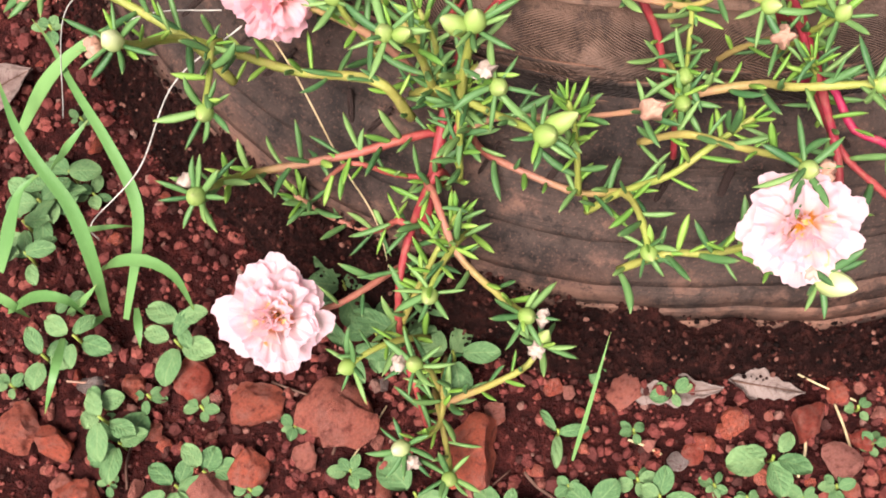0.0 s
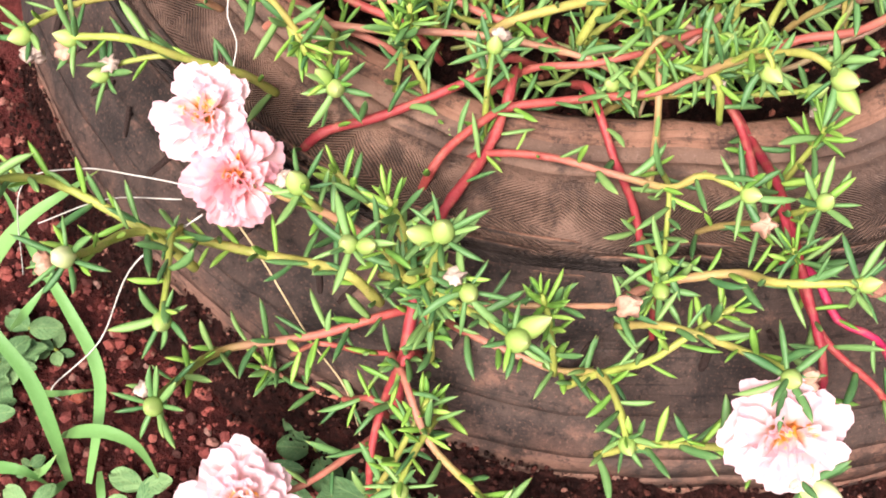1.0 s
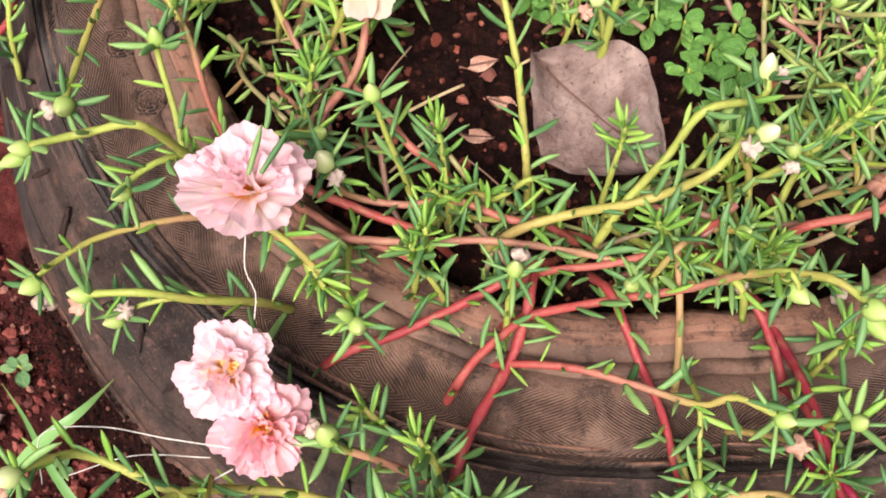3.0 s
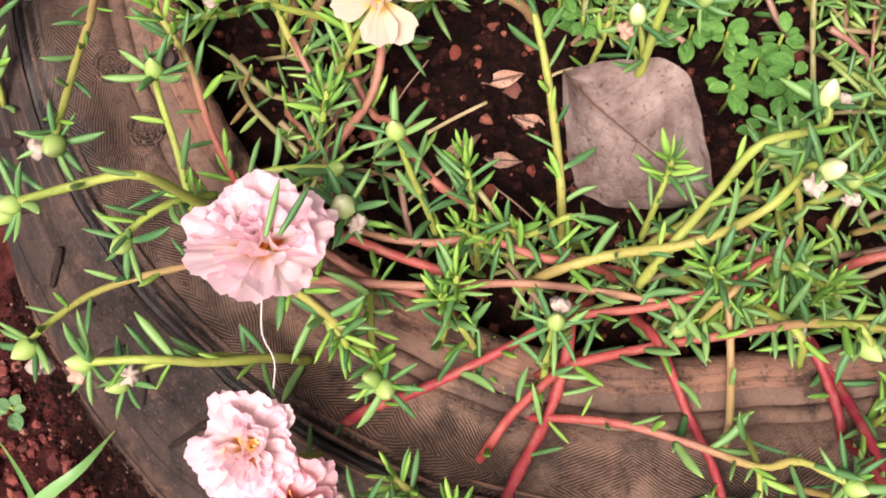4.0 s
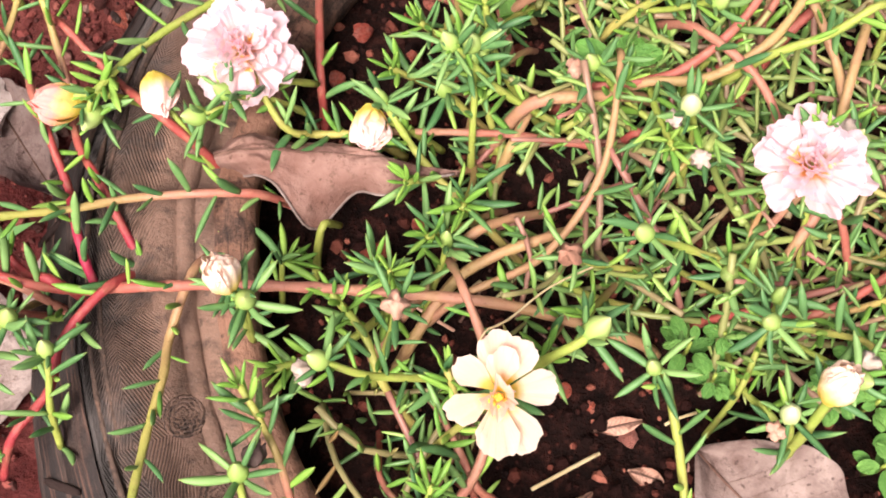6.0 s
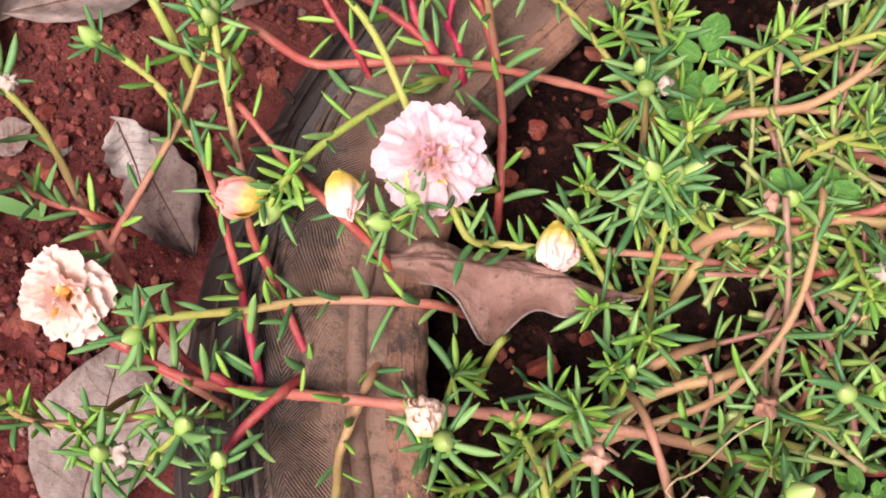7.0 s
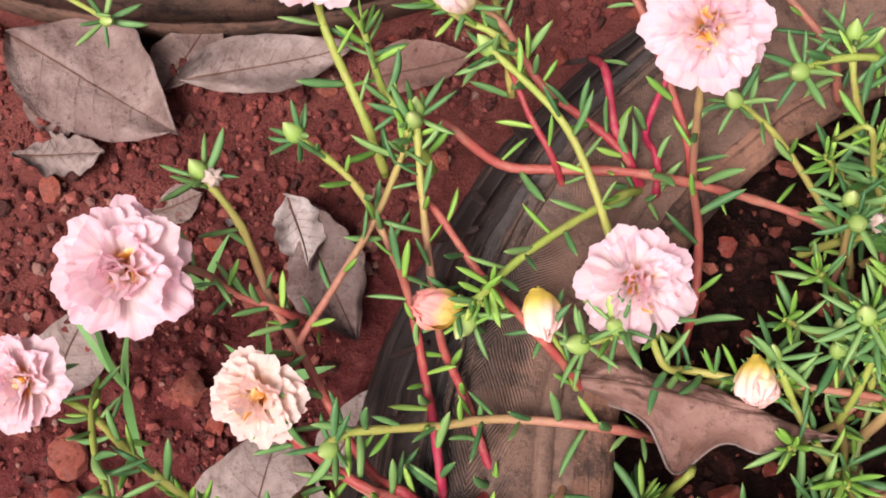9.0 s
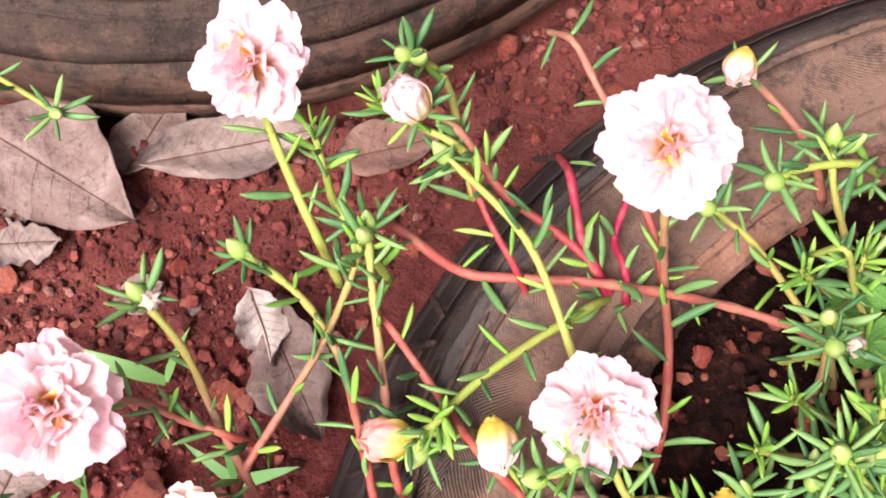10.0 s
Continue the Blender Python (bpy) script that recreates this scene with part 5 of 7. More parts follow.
arched_grass([([(-0.168, -0.121, 0.002), (-0.167, -0.105, 0.035), (-0.173, -0.085, 0.055), (-0.186, -0.068, 0.065), (-0.197, -0.051, 0.070), (-0.214, -0.018, 0.060)], 0.0065),
              ([(-0.159, -0.122, 0.002), (-0.149, -0.093, 0.030), (-0.148, -0.076, 0.045), (-0.159, -0.054, 0.058), (-0.176, -0.028, 0.062), (-0.191, -0.003, 0.055), (-0.205, 0.015, 0.045)], 0.0055),
              ([(-0.168, -0.103, 0.020), (-0.155, -0.105, 0.040), (-0.141, -0.106, 0.045), (-0.128, -0.112, 0.040), (-0.121, -0.125, 0.020)], 0.006),
              ([(-0.154, -0.117, 0.004), (-0.150, -0.129, 0.012), (-0.150, -0.137, 0.006)], 0.0042)])
arched_grass([([(-0.211, -0.042, 0.030), (-0.192, -0.026, 0.055), (-0.177, -0.015, 0.066), (-0.161, -0.005, 0.070), (-0.150, 0.010, 0.060)], 0.0075),
              ([(-0.193, -0.056, 0.030), (-0.180, -0.054, 0.050), (-0.169, -0.042, 0.056)], 0.0055),
              ([(-0.215, -0.104, 0.020), (-0.210, -0.093, 0.030), (-0.205, -0.083, 0.040), (-0.198, -0.073, 0.050), (-0.187, -0.064, 0.050)], 0.0065)])
arched_grass([([(-0.212, -0.121, 0.012), (-0.194, -0.119, 0.030), (-0.179, -0.121, 0.034), (-0.172, -0.125, 0.015)], 0.006),
              ([(-0.219, -0.113, 0.020), (-0.208, -0.120, 0.024), (-0.203, -0.123, 0.008)], 0.0045),
              ([(-0.185, -0.134, 0.012), (-0.183, -0.150, 0.024), (-0.186, -0.162, 0.020), (-0.191, -0.169, 0.008)], 0.0045),
              ([(-0.168, -0.122, 0.008), (-0.172, -0.128, 0.014), (-0.182, -0.130, 0.006)], 0.004),
              ([(-0.185, -0.121, 0.010), (-0.171, -0.120, 0.030), (-0.165, -0.114, 0.034)], 0.005)])
arched_grass([([(-0.187, -0.081, 0.010), (-0.170, -0.086, 0.030), (-0.159, -0.086, 0.034), (-0.152, -0.082, 0.022)], 0.0035)])
grass((-0.318, 0.235, 0.002), [(95, 10, 0.08, 0.0032, 0.4), (130, 45, 0.06, 0.0035, 0.7), (-60, 40, 0.05, 0.0045, 0.9), (80, 25, 0.04, 0.004, 0.6)], "slender grass tuft growing from the soil")
grass((-0.29, 0.285, 0.002), [(170, 45, 0.06, 0.0075, 1.2), (60, 30, 0.035, 0.004, 0.6)], "arched grass blade on the red soil")
grass((-0.252, 0.245, 0.002), [(90, 15, 0.05, 0.004, 0.3), (20, 60, 0.03, 0.006, 0.5), (150, 60, 0.03, 0.005, 0.7)], "slender grass tuft growing from the soil")
grass((0.052, -0.188, 0.002), [(75, 30, 0.075, 0.0022, 0.4)], "single thin grass stalk on the soil")


def round_leaf(length, width, cup=0.1, material=WEED):
    """A soft oval leaf along y with a sunken midrib."""
    bm = bmesh.new()
    uvl = bm.loops.layers.uv.new("UVMap")
    nv, nu = 12, 8
    g = []
    for j in range(nv + 1):
        t = j / nv
        w = width * 0.5 * math.sin(math.pi * (0.04 + 0.93 * t)) ** 0.62
        g.append([bm.verts.new((s * w, length * t, cup * width * (s * s * 0.6 - 0.4) + 0.12 * length * math.sin(math.pi * t) + 0.035 * s * math.sin(7 * t + 2 * s) + 0.02 * math.sin(11 * t + 5 * s))) for s in [2 * i / nu - 1 for i in range(nu + 1)]])
    for j in range(nv):
        for i in range(nu):
            f = bm.faces.new((g[j][i], g[j][i + 1], g[j + 1][i + 1], g[j + 1][i]))
            for lp, (a, b) in zip(f.loops, ((i, j), (i + 1, j), (i + 1, j + 1), (i, j + 1))):
                lp[uvl].uv = (a / nu, 0.3 + 0.55 * b / nv)
    return mesh_of("round leaf", two_sided(bm, 0.012), material)


ROUND = [round_leaf(1.0, 0.72), round_leaf(1.0, 0.85, 0.2), round_leaf(1.0, 0.6, 0.05)]
BRIGHT = [round_leaf(1.0, 0.74, 0.15, BED_WEED), round_leaf(1.0, 0.62, 0.1, BED_WEED)]
LANCE = [round_leaf(1.0, 0.42), round_leaf(1.0, 0.34, 0.2)]
weed_rnd = random.Random(21)


def weed(x, y, z, size, leaves=6, spread=1.0, height=0.012, meshes=ROUND, label="low weed seedling with oval green leaves"):
    """A low seedling: a short stalk with oval leaves held around it."""
    rnd = weed_rnd
    t = thing("weed_seedling", (x, y, z), label, "plant", "weed seedlings")
    part("stalk", tube([Vector((0, 0, -0.004)), Vector((0.001, 0, height * 0.5)), Vector((0, 0.001, height))], [0.0009, 0.0008, 0.0007], [0.05, 0.0, 0.0], 6), STEM, t)
    for i in range(leaves):
        a = i * 2.4 + rnd.uniform(-0.4, 0.4)
        s = 0.82 * size * rnd.uniform(0.6, 1.15)
        out = 0.12 * size * spread * rnd.uniform(0.3, 1.6)
        p = Vector((out * math.cos(a), out * math.sin(a), height * rnd.uniform(0.55, 1.15)))
        part("leaf", rnd.choice(meshes), None, t, "", Matrix.Translation(p) @ Matrix.Rotation(a - math.pi / 2, 4, "Z") @ Matrix.Rotation(rnd.uniform(-0.3, 0.3), 4, "X") @ Matrix.Rotation(rnd.uniform(-0.3, 0.3), 4, "Y") @ Matrix.Diagonal((s, s, s, 1)))
    return t


for x, y, s, n, h in ((-0.131, -0.137, 0.021, 5, 0.02), (-0.155, -0.183, 0.02, 6, 0.014), (-0.128, -0.202, 0.02, 7, 0.014), (-0.115, -0.196, 0.018, 5, 0.014), (0.141, -0.188, 0.019, 7, 0.013),
                      (-0.200, -0.07, 0.022, 6, 0.022), (-0.178, -0.135, 0.019, 5, 0.022), (-0.003, -0.142, 0.021, 5, 0.024), (-0.205, -0.095, 0.02, 6, 0.018), (-0.165, -0.165, 0.017, 4, 0.016),
                      (-0.195, -0.142, 0.018, 5, 0.014), (-0.207, -0.08, 0.02, 5, 0.02), (-0.055, -0.108, 0.02, 6, 0.02), (-0.039, -0.132, 0.019, 6, 0.02), (-0.02, -0.12, 0.018, 5, 0.02), (-0.130, -0.127, 0.02, 4, 0.02), (-0.197, -0.064, 0.022, 4, 0.02), (-0.189, -0.053, 0.022, 4, 0.02), (-0.162, -0.173, 0.021, 4, 0.02), (-0.02, -0.205, 0.02, 4, 0.012), (0.02, -0.215, 0.02, 5, 0.012), (0.06, -0.21, 0.018, 5, 0.01), (0.09, -0.205, 0.016, 6, 0.01)):
    weed(x, y, ground_height(x, y), s, n - 1, 1.3, h)
for x, y, s, h in ((0.045, -0.176, 0.022, 0.012), (-0.09, -0.212, 0.02, 0.01), (-0.075, -0.115, 0.03, 0.03), (-0.05, -0.14, 0.028, 0.02), (-0.025, -0.135, 0.026, 0.026)):
    weed(x, y, ground_height(x, y), s, 3, 0.6, h, LANCE, "weed seedling with pointed oval leaves")
for x, y in ((-0.049, -0.195), (0.065, -0.143), (0.098, -0.158), (0.185, -0.163), (0.081, -0.197), (0.08, -0.175), (0.17, -0.2), (0.115, -0.2), (0.036, -0.128), (0.02, -0.125), (-0.095, -0.203), (-0.21, -0.155), (-0.185, -0.115),
             (-0.16, -0.2), (0.05, -0.2), (0.19, -0.18), (0.155, -0.205), (-0.145, -0.16), (-0.12, -0.165), (-0.348, 0.374), (-0.075, -0.175), (0.13, -0.205), (-0.18, -0.06), (-0.19, -0.02), (-0.21, 0.03), (0.005, -0.128), (-0.03, -0.11)):
    weed(x, y, ground_height(x, y), weed_rnd.uniform(0.006, 0.01), 5, 1.2, 0.007, ROUND, "tiny four-leaved seedling on the soil")
for x, y, s in ((0.099, 0.147, 0.016), (0.123, 0.131, 0.017), (0.113, 0.143, 0.015), (0.112, 0.12, 0.015), (0.135, 0.122, 0.015), (0.133, 0.1, 0.015), (0.047, 0.167, 0.014), (0.055, 0.155, 0.012), (0.135, 0.14, 0.013), (0.06, 0.17, 0.012), (0.125, 0.105, 0.013), (0.11, 0.16, 0.012)):
    weed(x, y, 0.079, s * 0.72, 11, 2.2, 0.028, BRIGHT, "leafy green weed growing in the bed soil")
for x, y, s in ((-0.01, 0.33, 0.022), (-0.012, 0.312, 0.016), (0.028, 0.275, 0.02)):
    weed(x, y, 0.079, s, 5, 0.7, 0.034, BRIGHT, "upright green weed growing in the bed soil")


# ---- moss rose stems ----
sprig([(-0.032, -0.066, 0.146), (-0.066, -0.052, 0.126), (-0.102, -0.053, 0.154), (-0.113, -0.071, 0.185), (-0.115, -0.079, 0.204)], tip='pale_bud', red=(0.2, 0.0), rad=2.0, leaf=1.0)
sprig([(-0.102, -0.053, 0.154), (-0.130, -0.039, 0.162), (-0.140, -0.040, 0.174), (-0.150, -0.048, 0.190)], tip='pale_bud', red=(0.15, 0.0), rad=1.9, leaf=1.0)
sprig([(-0.010, -0.068, 0.102), (-0.045, -0.078, 0.102), (-0.084, -0.081, 0.090), (-0.092, -0.106, 0.140), (-0.093, -0.119, 0.164)], tip='dry_bud', red=(0.9, -0.55), rad=1.9, leaf=1.0)
sprig([(-0.012, -0.082, 0.085), (-0.027, -0.082, 0.090), (-0.044, -0.081, 0.100)], tip='', red=(0.9, 0.6), rad=1.3, leaf=1.0)
sprig([(-0.025, -0.099, 0.080), (-0.039, -0.092, 0.046), (-0.059, -0.085, 0.046), (-0.073, -0.080, 0.060)], tip='rosette', red=(0.8, 0.5), rad=1.5, leaf=1.0)
sprig([(-0.091, -0.060, 0.162), (-0.089, -0.077, 0.172), (-0.089, -0.094, 0.177)], tip='bud', red=(0.1, 0), rad=1.4, leaf=1.0)
sprig([(-0.011, -0.064, 0.140), (-0.016, -0.065, 0.170), (-0.026, -0.073, 0.199)], tip='twin_bud', red=(0.2, 0), rad=1.8, leaf=1.0)
sprig([(0.000, -0.072, 0.120), (0.001, -0.072, 0.160), (0.005, -0.069, 0.201)], tip='twin_bud', red=(0.2, 0), rad=2.0, leaf=1.0, big=1.25)
sprig([(-0.007, -0.067, 0.140), (0.014, -0.082, 0.150), (0.031, -0.098, 0.169)], tip='twin_bud', red=(0.2, 0), rad=1.8, leaf=1.0, big=1.25)
sprig([(-0.005, -0.065, 0.140), (0.007, -0.072, 0.170), (0.014, -0.085, 0.180)], tip='dry_bud', red=(0.2, 0), rad=1.6, leaf=1.0)
sprig([(0.001, -0.075, 0.126), (0.012, -0.073, 0.090), (0.048, -0.088, 0.086), (0.065, -0.094, 0.102), (0.070, -0.108, 0.115), (0.073, -0.126, 0.118)], tip='bud', red=(0.85, 0.0), rad=1.8, leaf=1.0)
sprig([(0.065, -0.094, 0.102), (0.082, -0.093, 0.118), (0.096, -0.086, 0.130), (0.111, -0.078, 0.140)], tip='rosette', red=(0.1, 0), rad=1.6, leaf=1.0)
sprig([(0.014, -0.074, 0.130), (0.044, -0.076, 0.135), (0.070, -0.082, 0.156)], tip='dead_flower', red=(0.5, 0.5), rad=1.4, leaf=1.0)
sprig([(0.110, -0.040, 0.120), (0.117, -0.045, 0.138), (0.121, -0.051, 0.153)], tip='dead_flower', red=(0.4, 0.3), rad=1.4, leaf=0.6)
sprig([(0.158, 0.055, 0.118), (0.164, 0.051, 0.135), (0.168, 0.047, 0.150)], tip='dead_flower', red=(0.4, 0.3), rad=1.4, leaf=0.6)
sprig([(0.090, -0.066, 0.134), (0.113, -0.067, 0.146), (0.122, -0.075, 0.160), (0.151, -0.079, 0.172)], tip='dead_bud', red=(0.55, 0.0), rad=1.9, leaf=1.0)
sprig([(0.085, -0.085, 0.140), (0.104, -0.093, 0.146), (0.118, -0.107, 0.168), (0.120, -0.113, 0.175)], tip='dry_bud', red=(0.35, 0.05), rad=1.6, leaf=1.0)
sprig([(0.080, -0.124, 0.115), (0.096, -0.124, 0.114), (0.105, -0.129, 0.140), (0.120, -0.130, 0.161)], tip='flower', red=(0.15, 0.0), rad=1.6, leaf=1.0, face=(-0.2, -0.55, 0.8), size=0.042)
sprig([(0.123, -0.140, 0.150), (0.132, -0.146, 0.150)], tip='pale_bud', red=(0, 0), rad=1.4, leaf=1.0, big=1.3)
sprig([(-0.011, -0.088, 0.100), (0.000, -0.042, 0.117), (0.022, -0.006, 0.114), (0.030, 0.012, 0.118), (0.034, 0.026, 0.120)], tip='', red=(0.95, 0.85), rad=2.5, leaf=0.3)
sprig([(0.022, -0.006, 0.114), (0.047, -0.011, 0.122), (0.072, -0.022, 0.130), (0.090, -0.032, 0.142), (0.101, -0.032, 0.154), (0.116, -0.043, 0.162)], tip='bud', red=(0.9, 0.0), rad=1.7, leaf=0.6)
sprig([(-0.044, 0.002, 0.117), (-0.020, 0.009, 0.118), (0.014, 0.022, 0.122), (0.031, 0.031, 0.125)], tip='', red=(0.95, 0.8), rad=2.1, leaf=0.5)
sprig([(0.001, -0.013, 0.117), (0.009, -0.004, 0.120), (0.022, 0.006, 0.121), (0.030, 0.012, 0.118)], tip='', red=(0.8, 0.8), rad=2.0, leaf=0.3)
sprig([(0.030, 0.012, 0.118), (0.060, 0.016, 0.118), (0.094, 0.018, 0.122), (0.114, 0.014, 0.154), (0.132, 0.003, 0.182), (0.144, -0.012, 0.190)], tip='twin_bud', red=(0.9, 0.0), rad=1.9, leaf=0.6, big=1.15)
sprig([(0.114, 0.014, 0.154), (0.121, 0.008, 0.175), (0.125, -0.000, 0.170)], tip='bud', red=(0.1, 0), rad=1.4, leaf=0.5, big=1.2)
sprig([(0.123, 0.021, 0.105), (0.132, -0.002, 0.110), (0.133, -0.024, 0.130), (0.134, -0.044, 0.140), (0.136, -0.071, 0.145), (0.141, -0.098, 0.140)], tip='', red=(1, 1), rad=2.1, leaf=0.5)
sprig([(0.139, -0.067, 0.145), (0.148, -0.083, 0.140), (0.161, -0.090, 0.140)], tip='', red=(1.15, 1.15), rad=1.7, leaf=0.3)
sprig([(0.131, -0.039, 0.140), (0.135, -0.065, 0.140), (0.146, -0.088, 0.130), (0.167, -0.105, 0.120)], tip='', red=(1.0, 0.8), rad=1.7, leaf=0.4)
sprig([(0.134, -0.041, 0.135), (0.138, -0.044, 0.150), (0.142, -0.045, 0.162)], tip='bud', red=(0.1, 0), rad=1.5, leaf=1.0)
sprig([(0.090, -0.032, 0.140), (0.088, -0.048, 0.140), (0.085, -0.064, 0.145)], tip='bud', red=(0.1, 0), rad=1.2, leaf=1.0)
sprig([(0.083, -0.052, 0.130), (0.084, -0.064, 0.135), (0.085, -0.073, 0.140)], tip='bud', red=(0.5, 0), rad=1.2, leaf=1.0)
sprig([(0.065, 0.018, 0.120), (0.074, -0.009, 0.114), (0.080, -0.031, 0.118), (0.082, -0.052, 0.120), (0.084, -0.068, 0.130)], tip='', red=(0.9, 1), rad=1.9, leaf=0.4)
sprig([(0.042, 0.051, 0.115), (0.026, 0.054, 0.117), (0.004, 0.063, 0.120), (-0.015, 0.064, 0.114), (-0.039, 0.069, 0.118), (-0.045, 0.068, 0.160)], tip='pale_bud', red=(0.75, 0.3), rad=1.8, leaf=0.6, big=1.2)
sprig([(0.031, 0.047, 0.125), (0.052, 0.049, 0.134), (0.077, 0.047, 0.150), (0.105, 0.058, 0.146), (0.118, 0.067, 0.165), (0.122, 0.063, 0.172)], tip='pale_bud', red=(0.35, 0.0), rad=2.1, leaf=0.6)
sprig([(0.072, 0.050, 0.145), (0.088, 0.065, 0.146), (0.101, 0.076, 0.166), (0.126, 0.083, 0.158), (0.128, 0.093, 0.165)], tip='pale_bud', red=(0.1, 0), rad=1.9, leaf=0.6)
sprig([(0.126, 0.083, 0.158), (0.115, 0.083, 0.152), (0.114, 0.081, 0.150)], tip='bud', red=(0, 0), rad=1.2, leaf=0.3)
sprig([(0.036, 0.072, 0.115), (0.035, 0.081, 0.130), (0.035, 0.111, 0.130), (0.032, 0.132, 0.142), (0.028, 0.150, 0.150), (0.023, 0.152, 0.160)], tip='small_bud', red=(0.25, 0.0), rad=1.8, leaf=0.7)
sprig([(-0.132, 0.199, 0.119), (-0.140, 0.176, 0.118), (-0.140, 0.162, 0.126), (-0.144, 0.139, 0.134), (-0.148, 0.101, 0.150)], tip='dry_bud', red=(0.55, 0.0), rad=1.8, leaf=0.7, big=1.3)
sprig([(-0.101, 0.079, 0.140), (-0.104, 0.098, 0.148), (-0.109, 0.117, 0.150), (-0.109, 0.125, 0.161)], tip='dead_bud', red=(0.05, 0.0), rad=1.6, leaf=0.4)
sprig([(-0.099, 0.078, 0.150), (-0.109, 0.076, 0.186), (-0.128, 0.076, 0.182), (-0.151, 0.068, 0.190)], tip='twin_bud', red=(0.1, 0), rad=1.9, leaf=0.3)
sprig([(-0.106, 0.077, 0.150), (-0.117, 0.069, 0.155), (-0.124, 0.061, 0.155)], tip='bud', red=(0, 0), rad=1.6, leaf=1.0)
sprig([(-0.087, 0.092, 0.115), (-0.095, 0.112, 0.126), (-0.098, 0.129, 0.146), (-0.105, 0.144, 0.146), (-0.110, 0.153, 0.150)], tip='rosette', red=(0.95, 0.1), rad=1.6, leaf=0.8)
sprig([(0.001, 0.076, 0.120), (-0.013, 0.082, 0.138), (-0.026, 0.112, 0.120), (-0.033, 0.119, 0.110), (-0.043, 0.141, 0.115)], tip='', red=(0.7, 0.55), rad=1.7, leaf=0.4)
sprig([(-0.016, 0.074, 0.130), (-0.021, 0.082, 0.150), (-0.025, 0.091, 0.170)], tip='bud', red=(0.1, 0), rad=1.4, leaf=0.8)
sprig([(0.026, 0.173, 0.095), (-0.018, 0.184, 0.110), (-0.059, 0.189, 0.117), (-0.108, 0.191, 0.130), (-0.150, 0.195, 0.119), (-0.176, 0.197, 0.110), (-0.197, 0.200, 0.119), (-0.224, 0.213, 0.110)], tip='', red=(0.45, 0.9), rad=2.3, leaf=0.3)
sprig([(-0.112, 0.230, 0.114), (-0.151, 0.229, 0.118), (-0.175, 0.223, 0.126), (-0.204, 0.216, 0.140), (-0.210, 0.209, 0.144)], tip='bud', red=(0.7, 0.0), rad=1.8, leaf=0.8)
sprig([(-0.172, 0.207, 0.114), (-0.178, 0.230, 0.114), (-0.180, 0.236, 0.110), (-0.190, 0.267, 0.122), (-0.203, 0.293, 0.102), (-0.217, 0.310, 0.114), (-0.240, 0.323, 0.127)], tip='bud', red=(1.15, -0.1), rad=1.8, leaf=0.8, big=1.1)
sprig([(-0.153, 0.207, 0.106), (-0.167, 0.236, 0.114), (-0.177, 0.254, 0.110), (-0.185, 0.284, 0.102), (-0.192, 0.315, 0.115), (-0.196, 0.338, 0.125)], tip='twin_bud', red=(1.1, 0.0), rad=1.8, leaf=0.8)
sprig([(-0.229, 0.248, 0.107), (-0.219, 0.269, 0.110), (-0.207, 0.297, 0.110), (-0.199, 0.324, 0.114), (-0.198, 0.330, 0.120)], tip='rosette', red=(0.7, 0.2), rad=1.6, leaf=0.5)
sprig([(-0.184, 0.200, 0.117), (-0.197, 0.206, 0.106), (-0.214, 0.227, 0.110), (-0.229, 0.248, 0.107), (-0.243, 0.266, 0.102), (-0.253, 0.286, 0.122), (-0.270, 0.303, 0.134)], tip='dry_bud', red=(1.0, 0.05), rad=1.9, leaf=0.35)
sprig([(-0.237, 0.260, 0.107), (-0.252, 0.263, 0.112), (-0.264, 0.266, 0.135), (-0.283, 0.259, 0.160)], tip='flower', red=(0.8, 0.4), rad=1.6, leaf=0.9, face=(0.05, -0.2, 1), size=0.047)
sprig([(-0.131, 0.249, 0.114), (-0.149, 0.263, 0.126), (-0.167, 0.284, 0.102), (-0.186, 0.305, 0.107)], tip='', red=(0.8, 0.7), rad=1.8, leaf=0.3)
sprig([(-0.116, 0.319, 0.102), (-0.138, 0.300, 0.115), (-0.154, 0.284, 0.122), (-0.167, 0.267, 0.127)], tip='rosette', red=(0.05, 0), rad=1.8, leaf=0.6)
sprig([(-0.167, 0.267, 0.127), (-0.181, 0.264, 0.127)], tip='closing_flower', red=(0.0, 0), rad=1.6, leaf=0.2, size=0.017, tint=1)
sprig([(-0.167, 0.267, 0.127), (-0.170, 0.259, 0.121)], tip='bud', red=(0.0, 0), rad=1.4, leaf=0.2, big=1.2)
sprig([(-0.131, 0.249, 0.114), (-0.143, 0.265, 0.126)], tip='wilted_flower', red=(0.0, 0), rad=1.4, leaf=0.5, size=0.0155)
sprig([(-0.070, 0.253, 0.108), (-0.087, 0.255, 0.106), (-0.099, 0.255, 0.117), (-0.112, 0.278, 0.135)], tip='flower', red=(0.3, 0.1), rad=1.7, leaf=1.2, face=(0, -0.35, 1), size=0.041)
sprig([(0.034, 0.248, 0.112), (0.023, 0.248, 0.098), (-0.013, 0.253, 0.102), (-0.053, 0.253, 0.110), (-0.068, 0.253, 0.108)], tip='', red=(0.8, 0.3), rad=1.7, leaf=0.5)
sprig([(-0.053, 0.253, 0.113), (-0.061, 0.254, 0.118), (-0.066, 0.250, 0.121)], tip='wilted_flower', red=(0.1, 0), rad=1.5, leaf=0.5, size=0.0155)
sprig([(-0.101, 0.269, 0.125), (-0.115, 0.261, 0.125), (-0.131, 0.256, 0.128)], tip='bud', red=(0.1, 0), rad=1.4, leaf=0.6, big=1.15)
